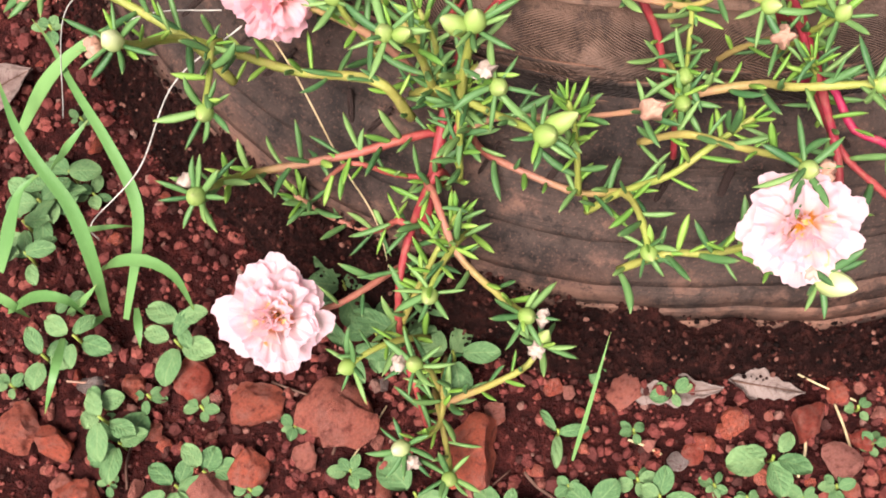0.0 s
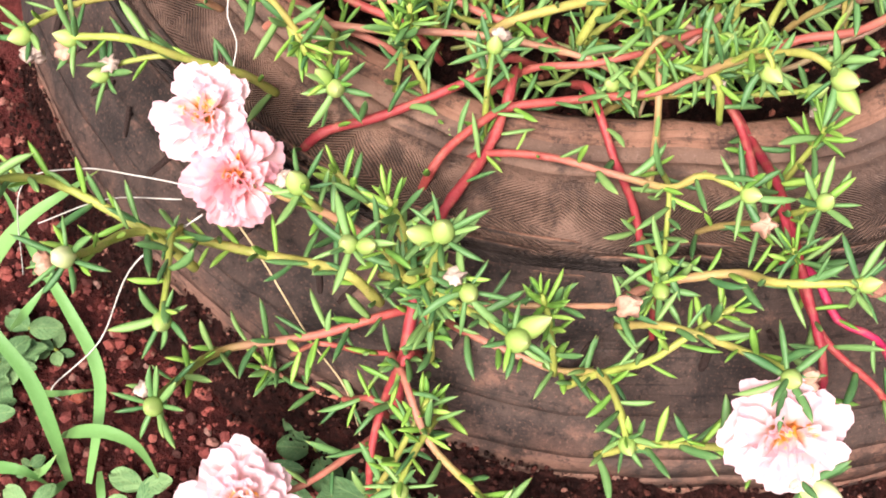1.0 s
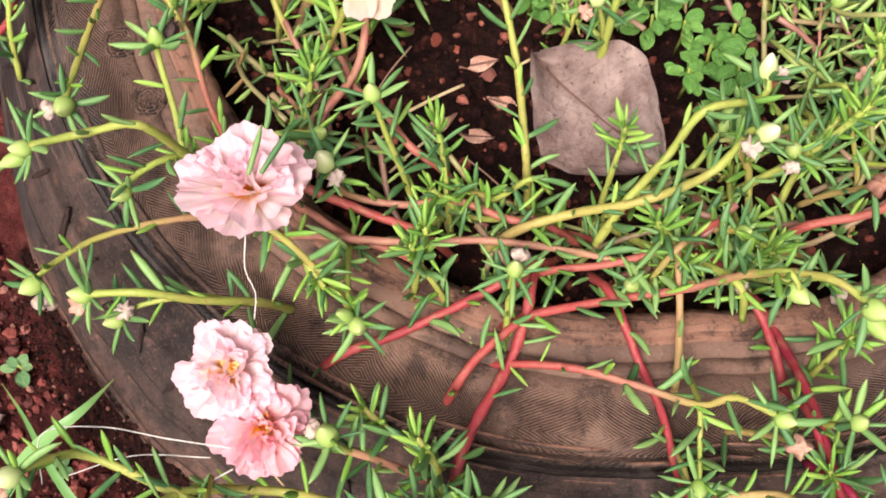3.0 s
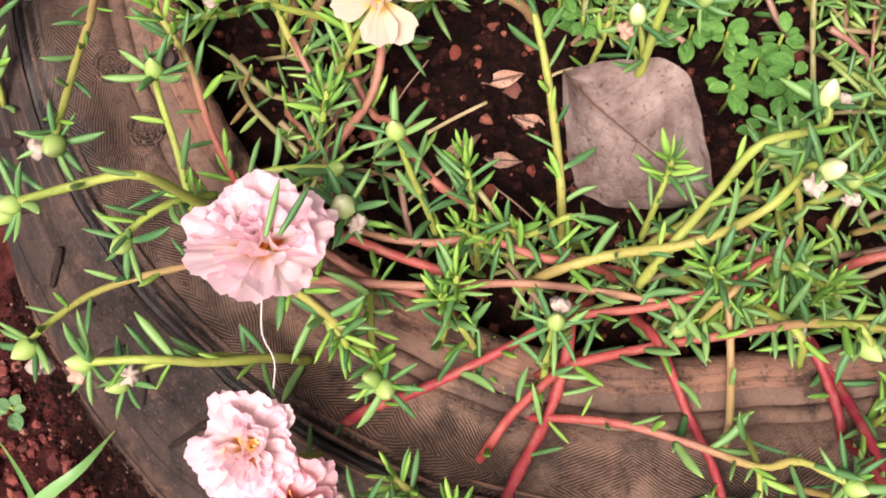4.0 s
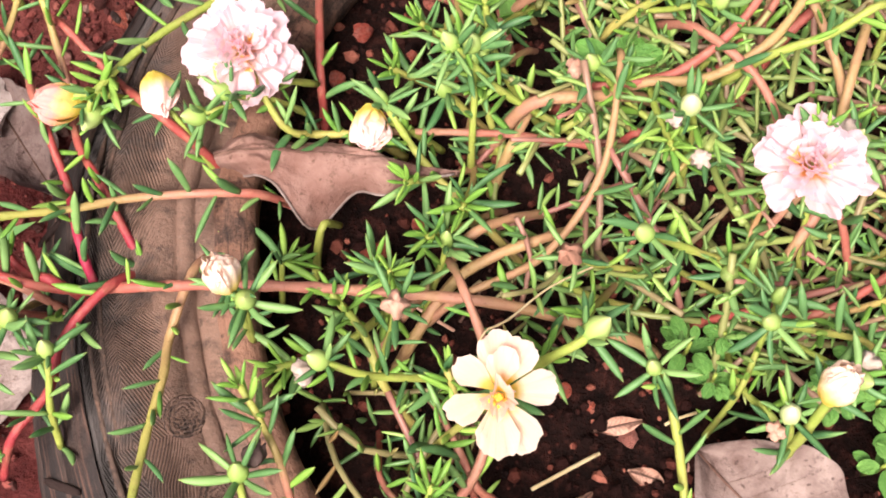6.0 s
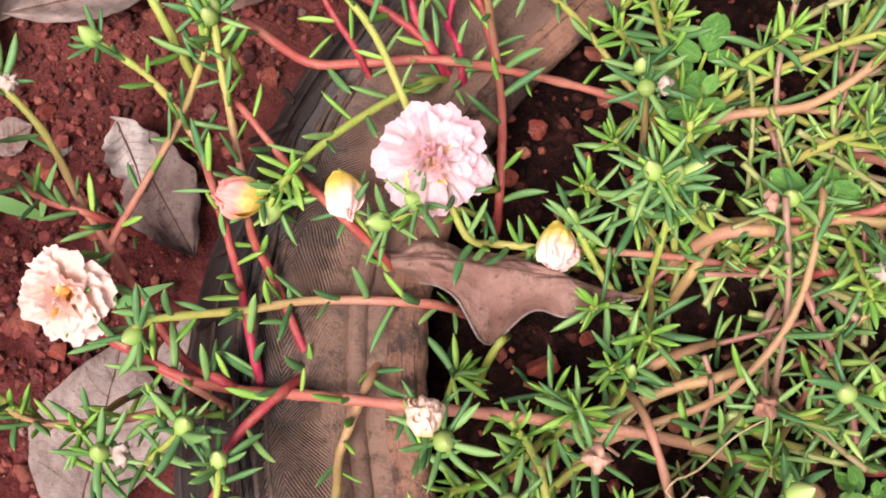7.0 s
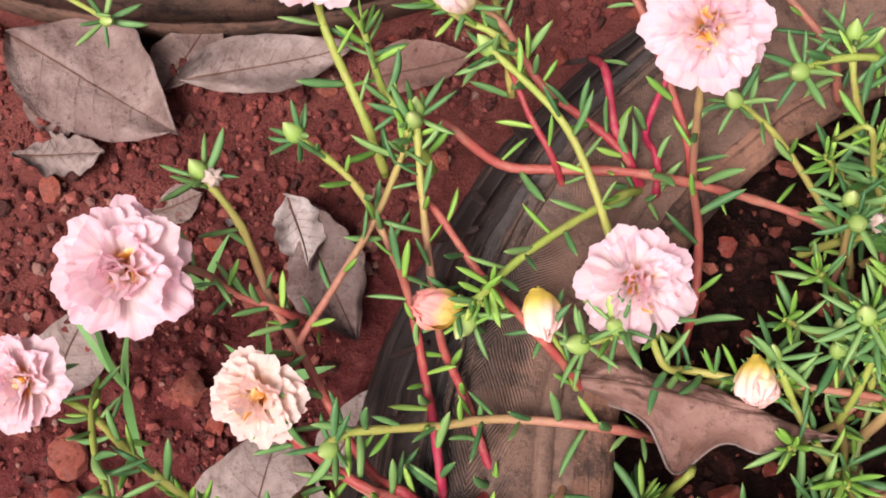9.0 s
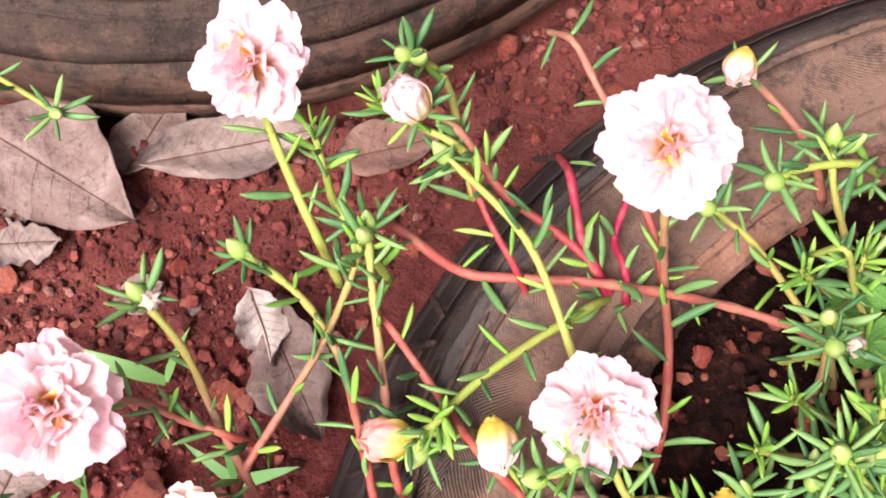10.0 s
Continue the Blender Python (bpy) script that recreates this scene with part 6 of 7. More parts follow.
sprig([(-0.102, 0.264, 0.120), (-0.114, 0.262, 0.130), (-0.119, 0.263, 0.135)], tip='twin_bud', red=(0.1, 0), rad=1.4, leaf=0.6)
sprig([(-0.013, 0.249, 0.100), (-0.002, 0.266, 0.102), (0.009, 0.264, 0.115), (0.022, 0.263, 0.100)], tip='', red=(0.42, 0.42), rad=2.2, leaf=0.1)
sprig([(-0.054, 0.177, 0.090), (-0.038, 0.196, 0.100), (-0.023, 0.204, 0.105), (-0.007, 0.208, 0.110), (0.007, 0.214, 0.100)], tip='', red=(0.45, 0.42), rad=2.4, leaf=0.1)
sprig([(-0.063, 0.180, 0.090), (-0.040, 0.203, 0.100), (-0.029, 0.212, 0.112), (-0.009, 0.221, 0.100)], tip='', red=(0.5, 0.45), rad=2.2, leaf=0.2)
sprig([(-0.187, 0.341, 0.100), (-0.163, 0.330, 0.090), (-0.141, 0.329, 0.094), (-0.108, 0.329, 0.100), (-0.062, 0.329, 0.082), (-0.030, 0.323, 0.074)], tip='', red=(0.75, 0.6), rad=2.1, leaf=0.35)
sprig([(-0.113, 0.333, 0.097), (-0.121, 0.346, 0.102), (-0.127, 0.365, 0.110)], tip='', red=(1.1, 1.0), rad=2.0, leaf=0.2)
sprig([(-0.104, 0.335, 0.102), (-0.108, 0.349, 0.094), (-0.101, 0.372, 0.110)], tip='', red=(1.1, 1.0), rad=1.6, leaf=0.3)
sprig([(-0.113, 0.333, 0.097), (-0.124, 0.342, 0.102), (-0.151, 0.357, 0.110), (-0.168, 0.373, 0.125), (-0.186, 0.376, 0.143)], tip='closing_flower', red=(1.05, 0.3), rad=1.9, leaf=0.7, size=0.018, tint=0)
sprig([(-0.143, 0.331, 0.100), (-0.154, 0.346, 0.105), (-0.164, 0.363, 0.110)], tip='', red=(1.0, 0.9), rad=1.5, leaf=0.4)
sprig([(-0.122, 0.304, 0.112), (-0.141, 0.338, 0.120), (-0.174, 0.366, 0.123)], tip='bud', red=(0.2, 0), rad=1.7, leaf=0.4, big=1.1)
sprig([(-0.086, 0.281, 0.100), (-0.086, 0.308, 0.100), (-0.088, 0.333, 0.090), (-0.096, 0.346, 0.140), (-0.100, 0.360, 0.170)], tip='flower', red=(0.8, 0.2), rad=1.8, leaf=0.3, face=(-0.05, -0.45, 1), size=0.043)
sprig([(-0.026, 0.315, 0.085), (-0.034, 0.328, 0.082), (-0.058, 0.350, 0.098), (-0.079, 0.359, 0.112)], tip='bud', red=(0.4, 0.05), rad=1.6, leaf=0.6)
sprig([(-0.029, 0.377, 0.120), (-0.047, 0.372, 0.125), (-0.060, 0.364, 0.130)], tip='bud', red=(0.0, 0), rad=1.7, leaf=0.8, big=1.15)
sprig([(-0.011, 0.303, 0.085), (-0.024, 0.349, 0.098), (-0.036, 0.370, 0.118), (-0.038, 0.386, 0.125)], tip='twin_bud', red=(0.7, 0.0), rad=1.7, leaf=0.8)
sprig([(-0.040, 0.386, 0.102), (-0.054, 0.403, 0.102), (-0.070, 0.410, 0.115)], tip='wilted_flower', red=(0.65, 0.5), rad=1.9, leaf=0.5, size=0.013)
sprig([(-0.093, 0.345, 0.100), (-0.111, 0.386, 0.105), (-0.121, 0.403, 0.106), (-0.131, 0.416, 0.112)], tip='', red=(0.8, 0.5), rad=1.7, leaf=0.4)
sprig([(-0.214, 0.332, 0.115), (-0.222, 0.345, 0.122), (-0.234, 0.366, 0.125), (-0.238, 0.378, 0.157)], tip='flower', red=(0.1, 0.0), rad=1.9, leaf=0.4, face=(-0.1, -0.5, 0.9), size=0.041)
sprig([(-0.199, 0.333, 0.120), (-0.208, 0.342, 0.122), (-0.216, 0.360, 0.114), (-0.221, 0.371, 0.120)], tip='rosette', red=(0.0, 0.0), rad=1.7, leaf=0.9)
sprig([(-0.169, 0.368, 0.125), (-0.182, 0.373, 0.125), (-0.197, 0.379, 0.130)], tip='rosette', red=(0.1, 0.0), rad=1.6, leaf=0.9)
sprig([(-0.167, 0.372, 0.115), (-0.176, 0.394, 0.120), (-0.190, 0.394, 0.140)], tip='twin_bud', red=(0.3, 0.0), rad=1.7, leaf=0.9)
sprig([(-0.262, 0.191, 0.110), (-0.278, 0.201, 0.118), (-0.309, 0.218, 0.086), (-0.322, 0.222, 0.122)], tip='flower', red=(0.15, 0.0), rad=1.8, leaf=0.7, face=(-0.3, -0.3, 1), size=0.036)
sprig([(-0.298, 0.214, 0.110), (-0.289, 0.198, 0.125), (-0.276, 0.183, 0.140)], tip='dry_bud', red=(0.1, 0), rad=1.4, leaf=0.8)
sprig([(-0.201, 0.189, 0.110), (-0.226, 0.185, 0.100), (-0.252, 0.184, 0.100), (-0.262, 0.190, 0.110)], tip='rosette', red=(0.7, 0.4), rad=1.7, leaf=0.6)
sprig([(-0.193, 0.197, 0.117), (-0.211, 0.206, 0.112), (-0.223, 0.214, 0.118), (-0.239, 0.225, 0.128)], tip='flower', red=(0.6, 0.5), rad=1.7, leaf=0.5, face=(-0.3, -0.45, 0.9), size=0.036, tint=2)
sprig([(-0.206, 0.171, 0.115), (-0.196, 0.177, 0.130), (-0.190, 0.182, 0.140)], tip='bud', red=(0.1, 0), rad=1.4, leaf=1.2)
sprig([(-0.182, 0.154, 0.116), (-0.180, 0.164, 0.125), (-0.179, 0.172, 0.135)], tip='bud', red=(0.1, 0), rad=1.4, leaf=1.2)
sprig([(-0.224, 0.169, 0.112), (-0.221, 0.173, 0.125)], tip='dry_bud', red=(0.1, 0), rad=1.4, leaf=1.2)
sprig([(-0.162, 0.195, 0.120), (-0.178, 0.177, 0.118), (-0.182, 0.160, 0.117), (-0.195, 0.144, 0.115)], tip='', red=(0.95, 0.9), rad=2.0, leaf=0.4)
sprig([(-0.020, 0.257, 0.100), (-0.025, 0.267, 0.120), (-0.028, 0.275, 0.142)], tip='twin_bud', red=(0.1, 0), rad=1.5, leaf=1.0, big=1.1)
sprig([(-0.010, -0.088, 0.105), (-0.021, -0.103, 0.075), (-0.026, -0.123, 0.060), (-0.026, -0.140, 0.035), (-0.019, -0.160, 0.020)], tip='', red=(0.95, 0.8), rad=1.9, leaf=0.6)
sprig([(-0.011, -0.095, 0.105), (-0.001, -0.120, 0.102), (0.016, -0.139, 0.106), (0.026, -0.151, 0.121)], tip='dry_bud', red=(0.75, 0.05), rad=1.7, leaf=0.8)
sprig([(-0.001, -0.115, 0.100), (-0.009, -0.131, 0.110), (-0.012, -0.142, 0.113)], tip='bud', red=(0.2, 0), rad=1.5, leaf=1.3)
sprig([(-0.023, -0.131, 0.050), (-0.012, -0.121, 0.090), (-0.001, -0.103, 0.100)], tip='rosette', red=(0.3, 0), rad=1.5, leaf=1.3)
sprig([(-0.001, -0.165, 0.030), (0.015, -0.162, 0.050), (0.029, -0.156, 0.060), (0.036, -0.145, 0.066)], tip='dry_bud', red=(0.5, 0), rad=1.7, leaf=0.9)
sprig([(-0.025, -0.143, 0.050), (-0.037, -0.150, 0.060), (-0.048, -0.159, 0.065)], tip='bud', red=(0.2, 0), rad=1.6, leaf=0.8)
sprig([(-0.009, -0.158, 0.020), (-0.013, -0.156, 0.050), (-0.019, -0.158, 0.070)], tip='dry_bud', red=(0.4, 0), rad=1.4, leaf=0.8)
sprig([(-0.007, -0.153, 0.020), (-0.009, -0.177, 0.030), (-0.025, -0.190, 0.050)], tip='pale_bud', red=(0.4, 0), rad=1.4, leaf=0.8)
sprig([(-0.009, -0.168, 0.020), (-0.004, -0.194, 0.030), (-0.004, -0.202, 0.040)], tip='bud', red=(0.4, 0), rad=1.5, leaf=0.8)
sprig([(-0.026, -0.110, 0.050), (-0.042, -0.124, 0.060), (-0.056, -0.133, 0.065), (-0.077, -0.141, 0.081)], tip='flower', red=(0.7, 0.5), rad=1.7, leaf=0.4, face=(0.05, -0.35, 1), size=0.047)
sprig([(-0.025, -0.045, 0.125), (-0.041, -0.040, 0.140), (-0.070, -0.034, 0.156)], tip='flower', red=(0.6, 0.3), rad=1.8, leaf=0.6, face=(0.25, -0.55, 0.8), size=0.038, tint=3)
sprig([(-0.038, -0.039, 0.130), (-0.044, -0.040, 0.150), (-0.048, -0.036, 0.161)], tip='dry_bud', red=(0.2, 0), rad=1.5, leaf=0.8, big=1.2)
sprig([(-0.068, -0.013, 0.120), (-0.079, -0.016, 0.145), (-0.081, -0.014, 0.170)], tip='flower', red=(0.2, 0.1), rad=1.6, leaf=0.4, face=(-0.15, -0.35, 1), size=0.038)
sprig([(-0.075, 0.022, 0.130), (-0.095, 0.019, 0.150), (-0.112, 0.019, 0.165), (-0.136, 0.020, 0.165)], tip='dry_bud', red=(0.15, 0), rad=1.8, leaf=0.5)
sprig([(-0.096, 0.022, 0.145), (-0.117, 0.020, 0.145), (-0.129, 0.014, 0.145)], tip='dry_bud', red=(0.1, 0), rad=1.3, leaf=0.6)
sprig([(-0.103, 0.059, 0.130), (-0.134, 0.050, 0.140), (-0.151, 0.036, 0.150), (-0.159, 0.028, 0.150)], tip='dry_bud', red=(0.5, 0), rad=1.5, leaf=0.6, big=1.15)
sprig([(0.022, 0.009, 0.120), (0.023, 0.018, 0.140), (0.025, 0.023, 0.154)], tip='dry_bud', red=(0.1, 0), rad=1.4, leaf=1.1)
sprig([(-0.004, 0.025, 0.118), (-0.010, 0.032, 0.130), (-0.014, 0.037, 0.145)], tip='rosette', red=(0.2, 0), rad=1.4, leaf=1.2)
sprig([(0.095, 0.035, 0.120), (0.087, 0.035, 0.140), (0.080, 0.036, 0.155)], tip='rosette', red=(0.2, 0), rad=1.5, leaf=1.2)
sprig([(-0.039, 0.038, 0.130), (-0.039, 0.017, 0.145), (-0.035, 0.003, 0.155)], tip='twin_bud', red=(0, 0), rad=1.5, leaf=1.2)
sprig([(-0.063, 0.040, 0.165), (-0.054, 0.030, 0.155), (-0.047, 0.020, 0.150)], tip='rosette', red=(0.3, 0), rad=1.5, leaf=1.2)
sprig([(-0.046, 0.024, 0.145), (-0.059, 0.035, 0.165), (-0.069, 0.042, 0.174), (-0.070, 0.052, 0.186)], tip='flower', red=(0.3, 0.2), rad=1.6, leaf=0.5, face=(0.05, 0.36, 0.92), size=0.05)
sprig([(-0.019, -0.037, 0.130), (-0.027, -0.032, 0.135), (-0.036, -0.024, 0.140)], tip='rosette', red=(0.3, 0.1), rad=1.7, leaf=1.0)
sprig([(-0.008, -0.055, 0.120), (-0.010, -0.046, 0.140), (-0.016, -0.038, 0.150)], tip='rosette', red=(0.1, 0), rad=1.4, leaf=1.2)
sprig([(-0.000, -0.081, 0.120), (0.000, -0.072, 0.140), (0.004, -0.068, 0.150)], tip='rosette', red=(0.1, 0), rad=1.4, leaf=1.3)
sprig([(0.046, -0.088, 0.120), (0.043, -0.081, 0.140), (0.040, -0.076, 0.150)], tip='rosette', red=(0.1, 0), rad=1.4, leaf=1.3)
sprig([(0.140, -0.064, 0.130), (0.134, -0.062, 0.145), (0.130, -0.061, 0.155)], tip='rosette', red=(0.1, 0), rad=1.4, leaf=1.2)
sprig([(0.145, -0.015, 0.130), (0.149, -0.011, 0.140), (0.148, -0.012, 0.150)], tip='rosette', red=(0.1, 0), rad=1.4, leaf=1.1)
sprig([(-0.045, 0.195, 0.105), (-0.041, 0.203, 0.115), (-0.040, 0.208, 0.122)], tip='small_bud', red=(0.1, 0), rad=1.4, leaf=1.2)
sprig([(-0.067, 0.165, 0.100), (-0.061, 0.172, 0.130), (-0.058, 0.174, 0.166)], tip='dead_flower', red=(0.1, 0), rad=1.4, leaf=0.5)
sprig([(-0.062, 0.188, 0.110), (-0.060, 0.191, 0.125), (-0.060, 0.191, 0.142)], tip='rosette', red=(0.1, 0), rad=1.4, leaf=1.4)
sprig([(-0.052, 0.132, 0.100), (-0.040, 0.138, 0.130), (-0.027, 0.143, 0.167)], tip='yellow_flower', red=(0.2, 0.1), rad=1.6, leaf=0.7, face=(-0.05, -0.4, 1), size=0.037)
sprig([(-0.010, 0.158, 0.140), (0.002, 0.162, 0.152), (0.008, 0.166, 0.156)], tip='bud', red=(0.0, 0), rad=2.0, leaf=0.1, big=1.35)
sprig([(-0.048, 0.157, 0.120), (-0.069, 0.156, 0.140), (-0.085, 0.160, 0.154)], tip='dry_bud', red=(0.1, 0), rad=1.6, leaf=1.0)
sprig([(0.104, 0.164, 0.120), (0.080, 0.166, 0.135), (0.065, 0.167, 0.148)], tip='bud', red=(0.3, 0), rad=1.4, leaf=1.0)
sprig([(0.074, 0.129, 0.136), (0.076, 0.134, 0.150), (0.079, 0.141, 0.166)], tip='closing_flower', red=(0.1, 0), rad=2.0, leaf=0.4, size=0.0135, tint=4)
sprig([(0.072, 0.130, 0.132), (0.070, 0.134, 0.141), (0.068, 0.136, 0.150)], tip='pale_bud', red=(0.1, 0), rad=1.4, leaf=0.6)
sprig([(0.052, 0.238, 0.110), (0.052, 0.244, 0.125), (0.047, 0.245, 0.147)], tip='pale_bud', red=(0.1, 0), rad=1.5, leaf=1.0)
sprig([(0.030, 0.195, 0.110), (0.013, 0.194, 0.125), (0.002, 0.195, 0.139)], tip='dead_flower', red=(0.2, 0.1), rad=1.4, leaf=0.8)
sprig([(0.110, 0.194, 0.100), (0.103, 0.208, 0.120), (0.092, 0.217, 0.135), (0.086, 0.221, 0.150)], tip='flower', red=(0.8, 0.3), rad=1.7, leaf=0.5, face=(-0.05, 0.15, 1), size=0.041)
sprig([(-0.111, 0.178, 0.130), (-0.110, 0.181, 0.155), (-0.111, 0.184, 0.174)], tip='closing_flower', red=(0.1, 0), rad=1.6, leaf=0.5, size=0.0135, tint=4)
sprig([(-0.110, 0.178, 0.130), (-0.108, 0.181, 0.150), (-0.105, 0.177, 0.170)], tip='bud', red=(0.1, 0), rad=1.3, leaf=0.3)
sprig([(-0.102, 0.203, 0.100), (-0.101, 0.206, 0.105), (-0.099, 0.207, 0.102)], tip='rosette', red=(0.1, 0), rad=1.2, leaf=0.5)
sprig([(-0.091, 0.208, 0.080), (-0.088, 0.214, 0.100), (-0.085, 0.218, 0.110)], tip='', red=(0.1, 0.1), rad=1.8, leaf=0.1)
sprig([(-0.057, 0.099, 0.110), (-0.052, 0.111, 0.130), (-0.049, 0.119, 0.140)], tip='rosette', red=(0.1, 0), rad=1.4, leaf=1.3)
sprig([(-0.080, 0.095, 0.120), (-0.064, 0.095, 0.125), (-0.047, 0.090, 0.135)], tip='bud', red=(0.1, 0), rad=1.5, leaf=1.0)
sprig([(0.002, 0.064, 0.120), (0.001, 0.077, 0.135), (-0.001, 0.088, 0.145)], tip='rosette', red=(0.1, 0), rad=1.4, leaf=1.2)
sprig([(-0.011, 0.033, 0.130), (-0.008, 0.039, 0.140), (-0.008, 0.042, 0.150)], tip='rosette', red=(0.1, 0), rad=1.4, leaf=1.3)
sprig([(0.070, 0.069, 0.130), (0.073, 0.076, 0.140), (0.073, 0.078, 0.150)], tip='rosette', red=(0.1, 0), rad=1.4, leaf=1.2)
sprig([(-0.028, 0.253, 0.110), (-0.027, 0.265, 0.125), (-0.029, 0.272, 0.135)], tip='twin_bud', red=(0.1, 0), rad=1.5, leaf=1.0)
sprig([(-0.372, 0.400, 0.060), (-0.348, 0.389, 0.065), (-0.333, 0.381, 0.070)], tip='small_bud', red=(0, 0), rad=1.4, leaf=0.4)
sprig([(-0.020, 0.288, 0.085), (-0.033, 0.291, 0.100), (-0.047, 0.293, 0.122)], tip='rosette', red=(0.6, 0.05), rad=1.6, leaf=0.4, dark=0.85)
sprig([(-0.029, 0.259, 0.085), (-0.027, 0.268, 0.100), (-0.028, 0.279, 0.122)], tip='rosette', red=(0.6, 0.05), rad=1.6, leaf=0.4, dark=0.85)
sprig([(-0.015, 0.255, 0.085), (-0.026, 0.260, 0.100), (-0.039, 0.266, 0.122)], tip='twin_bud', red=(0.6, 0.05), rad=1.6, leaf=0.4, dark=0.85)
sprig([(-0.028, 0.277, 0.085), (-0.042, 0.275, 0.100), (-0.058, 0.274, 0.122)], tip='rosette', red=(0.6, 0.05), rad=1.6, leaf=0.4, dark=0.85)
sprig([(-0.029, 0.304, 0.085), (-0.031, 0.312, 0.100), (-0.036, 0.322, 0.122)], tip='bud', red=(0.6, 0.05), rad=1.6, leaf=0.4, dark=0.85)
sprig([(-0.024, 0.327, 0.085), (-0.023, 0.336, 0.100), (-0.025, 0.344, 0.122)], tip='rosette', red=(0.6, 0.05), rad=1.6, leaf=0.4, dark=0.85)
sprig([(-0.020, 0.334, 0.085), (-0.032, 0.335, 0.100), (-0.046, 0.336, 0.122)], tip='rosette', red=(0.6, 0.05), rad=1.6, leaf=0.4, dark=0.85)
sprig([(-0.025, 0.246, 0.085), (-0.039, 0.238, 0.100), (-0.054, 0.229, 0.122)], tip='rosette', red=(0.6, 0.05), rad=1.6, leaf=0.4, dark=0.85)
sprig([(-0.027, 0.248, 0.085), (-0.029, 0.234, 0.100), (-0.034, 0.218, 0.122)], tip='rosette', red=(0.6, 0.05), rad=1.6, leaf=0.4, dark=0.85)
sprig([(-0.020, 0.227, 0.085), (-0.033, 0.218, 0.100), (-0.047, 0.208, 0.122)], tip='rosette', red=(0.6, 0.05), rad=1.6, leaf=0.4, dark=0.85)
sprig([(-0.003, 0.295, 0.085), (-0.014, 0.283, 0.100), (-0.026, 0.267, 0.122)], tip='rosette', red=(0.6, 0.05), rad=1.6, leaf=0.4, dark=0.85)
sprig([(-0.072, 0.206, 0.085), (-0.068, 0.202, 0.100), (-0.066, 0.197, 0.122)], tip='rosette', red=(0.6, 0.05), rad=1.6, leaf=0.4, dark=0.85)
sprig([(-0.225, 0.194, 0.085), (-0.228, 0.187, 0.100), (-0.230, 0.179, 0.122)], tip='rosette', red=(0.6, 0.05), rad=1.6, leaf=0.4, dark=0.85)
sprig([(-0.198, 0.199, 0.085), (-0.200, 0.192, 0.100), (-0.202, 0.184, 0.122)], tip='rosette', red=(0.6, 0.05), rad=1.6, leaf=0.4, dark=0.85)
sprig([(0.027, 0.197, 0.085), (0.018, 0.188, 0.100), (0.008, 0.176, 0.122)], tip='rosette', red=(0.6, 0.05), rad=1.6, leaf=0.4, dark=0.85)
sprig([(0.005, 0.184, 0.085), (-0.002, 0.174, 0.100), (-0.009, 0.161, 0.122)], tip='rosette', red=(0.6, 0.05), rad=1.6, leaf=0.4, dark=0.85)
sprig([(-0.010, 0.161, 0.085), (-0.018, 0.156, 0.100), (-0.025, 0.150, 0.122)], tip='rosette', red=(0.6, 0.05), rad=1.6, leaf=0.4, dark=0.85)

sprig([(-0.060, 0.074, 0.118), (-0.045, 0.067, 0.119), (-0.029, 0.059, 0.119), (-0.010, 0.051, 0.116)], tip='', red=(0.75, 0.85), rad=2.2, leaf=0.25)
sprig([(-0.058, 0.066, 0.112), (-0.040, 0.052, 0.115), (-0.018, 0.043, 0.112)], tip='', red=(0.6, 0.7), rad=1.8, leaf=0.3)
sprig([(-0.062, 0.053, 0.117), (-0.022, 0.046, 0.122), (0.022, 0.043, 0.122), (0.068, 0.033, 0.118)], tip='', red=(0.6, 0.5), rad=1.8, leaf=0.4)
sprig([(0.088, -0.016, 0.114), (0.092, 0.008, 0.116), (0.093, 0.031, 0.122), (0.095, 0.048, 0.118)], tip='', red=(0.4, 0.5), rad=1.7, leaf=0.4)
sprig([(0.041, 0.031, 0.116), (0.065, 0.031, 0.120), (0.090, 0.036, 0.122), (0.112, 0.046, 0.120)], tip='', red=(0.75, 0.7), rad=1.7, leaf=0.4)
sprig([(0.130, -0.019, 0.113), (0.125, 0.005, 0.116), (0.116, 0.019, 0.120), (0.108, 0.030, 0.118)], tip='', red=(0.95, 0.9), rad=2.0, leaf=0.3)
sprig([(0.058, 0.286, 0.120), (0.076, 0.265, 0.125), (0.085, 0.246, 0.120)], tip='', red=(0.6, 0.65), rad=2.0, leaf=0.3)
sprig([(0.108, 0.245, 0.115), (0.113, 0.263, 0.125), (0.125, 0.290, 0.120)], tip='', red=(0.45, 0.42), rad=2.1, leaf=0.1)
sprig([(-0.018, 0.255, 0.092), (-0.006, 0.260, 0.115), (0.015, 0.261, 0.118), (0.038, 0.265, 0.104)], tip='', red=(0.5, 0.45), rad=2.7, leaf=0.05)
sprig([(0.082, 0.270, 0.128), (0.101, 0.272, 0.140), (0.117, 0.278, 0.150)], tip='', red=(0.05, 0.0), rad=1.8, leaf=0.6)


# ---- the mat of stems that fills the bed ----
mat_rnd = random.Random(314)


def bare(x, y):
    """The open patch of soil in the bed."""
    return ((x - 0.012) / 0.04) ** 2 + ((y - 0.135) / 0.055) ** 2 < 1 or ((x - 0.07) / 0.035) ** 2 + ((y - 0.1) / 0.032) ** 2 < 1 or ((x - 0.12) / 0.027) ** 2 + ((y - 0.129) / 0.025) ** 2 < 1


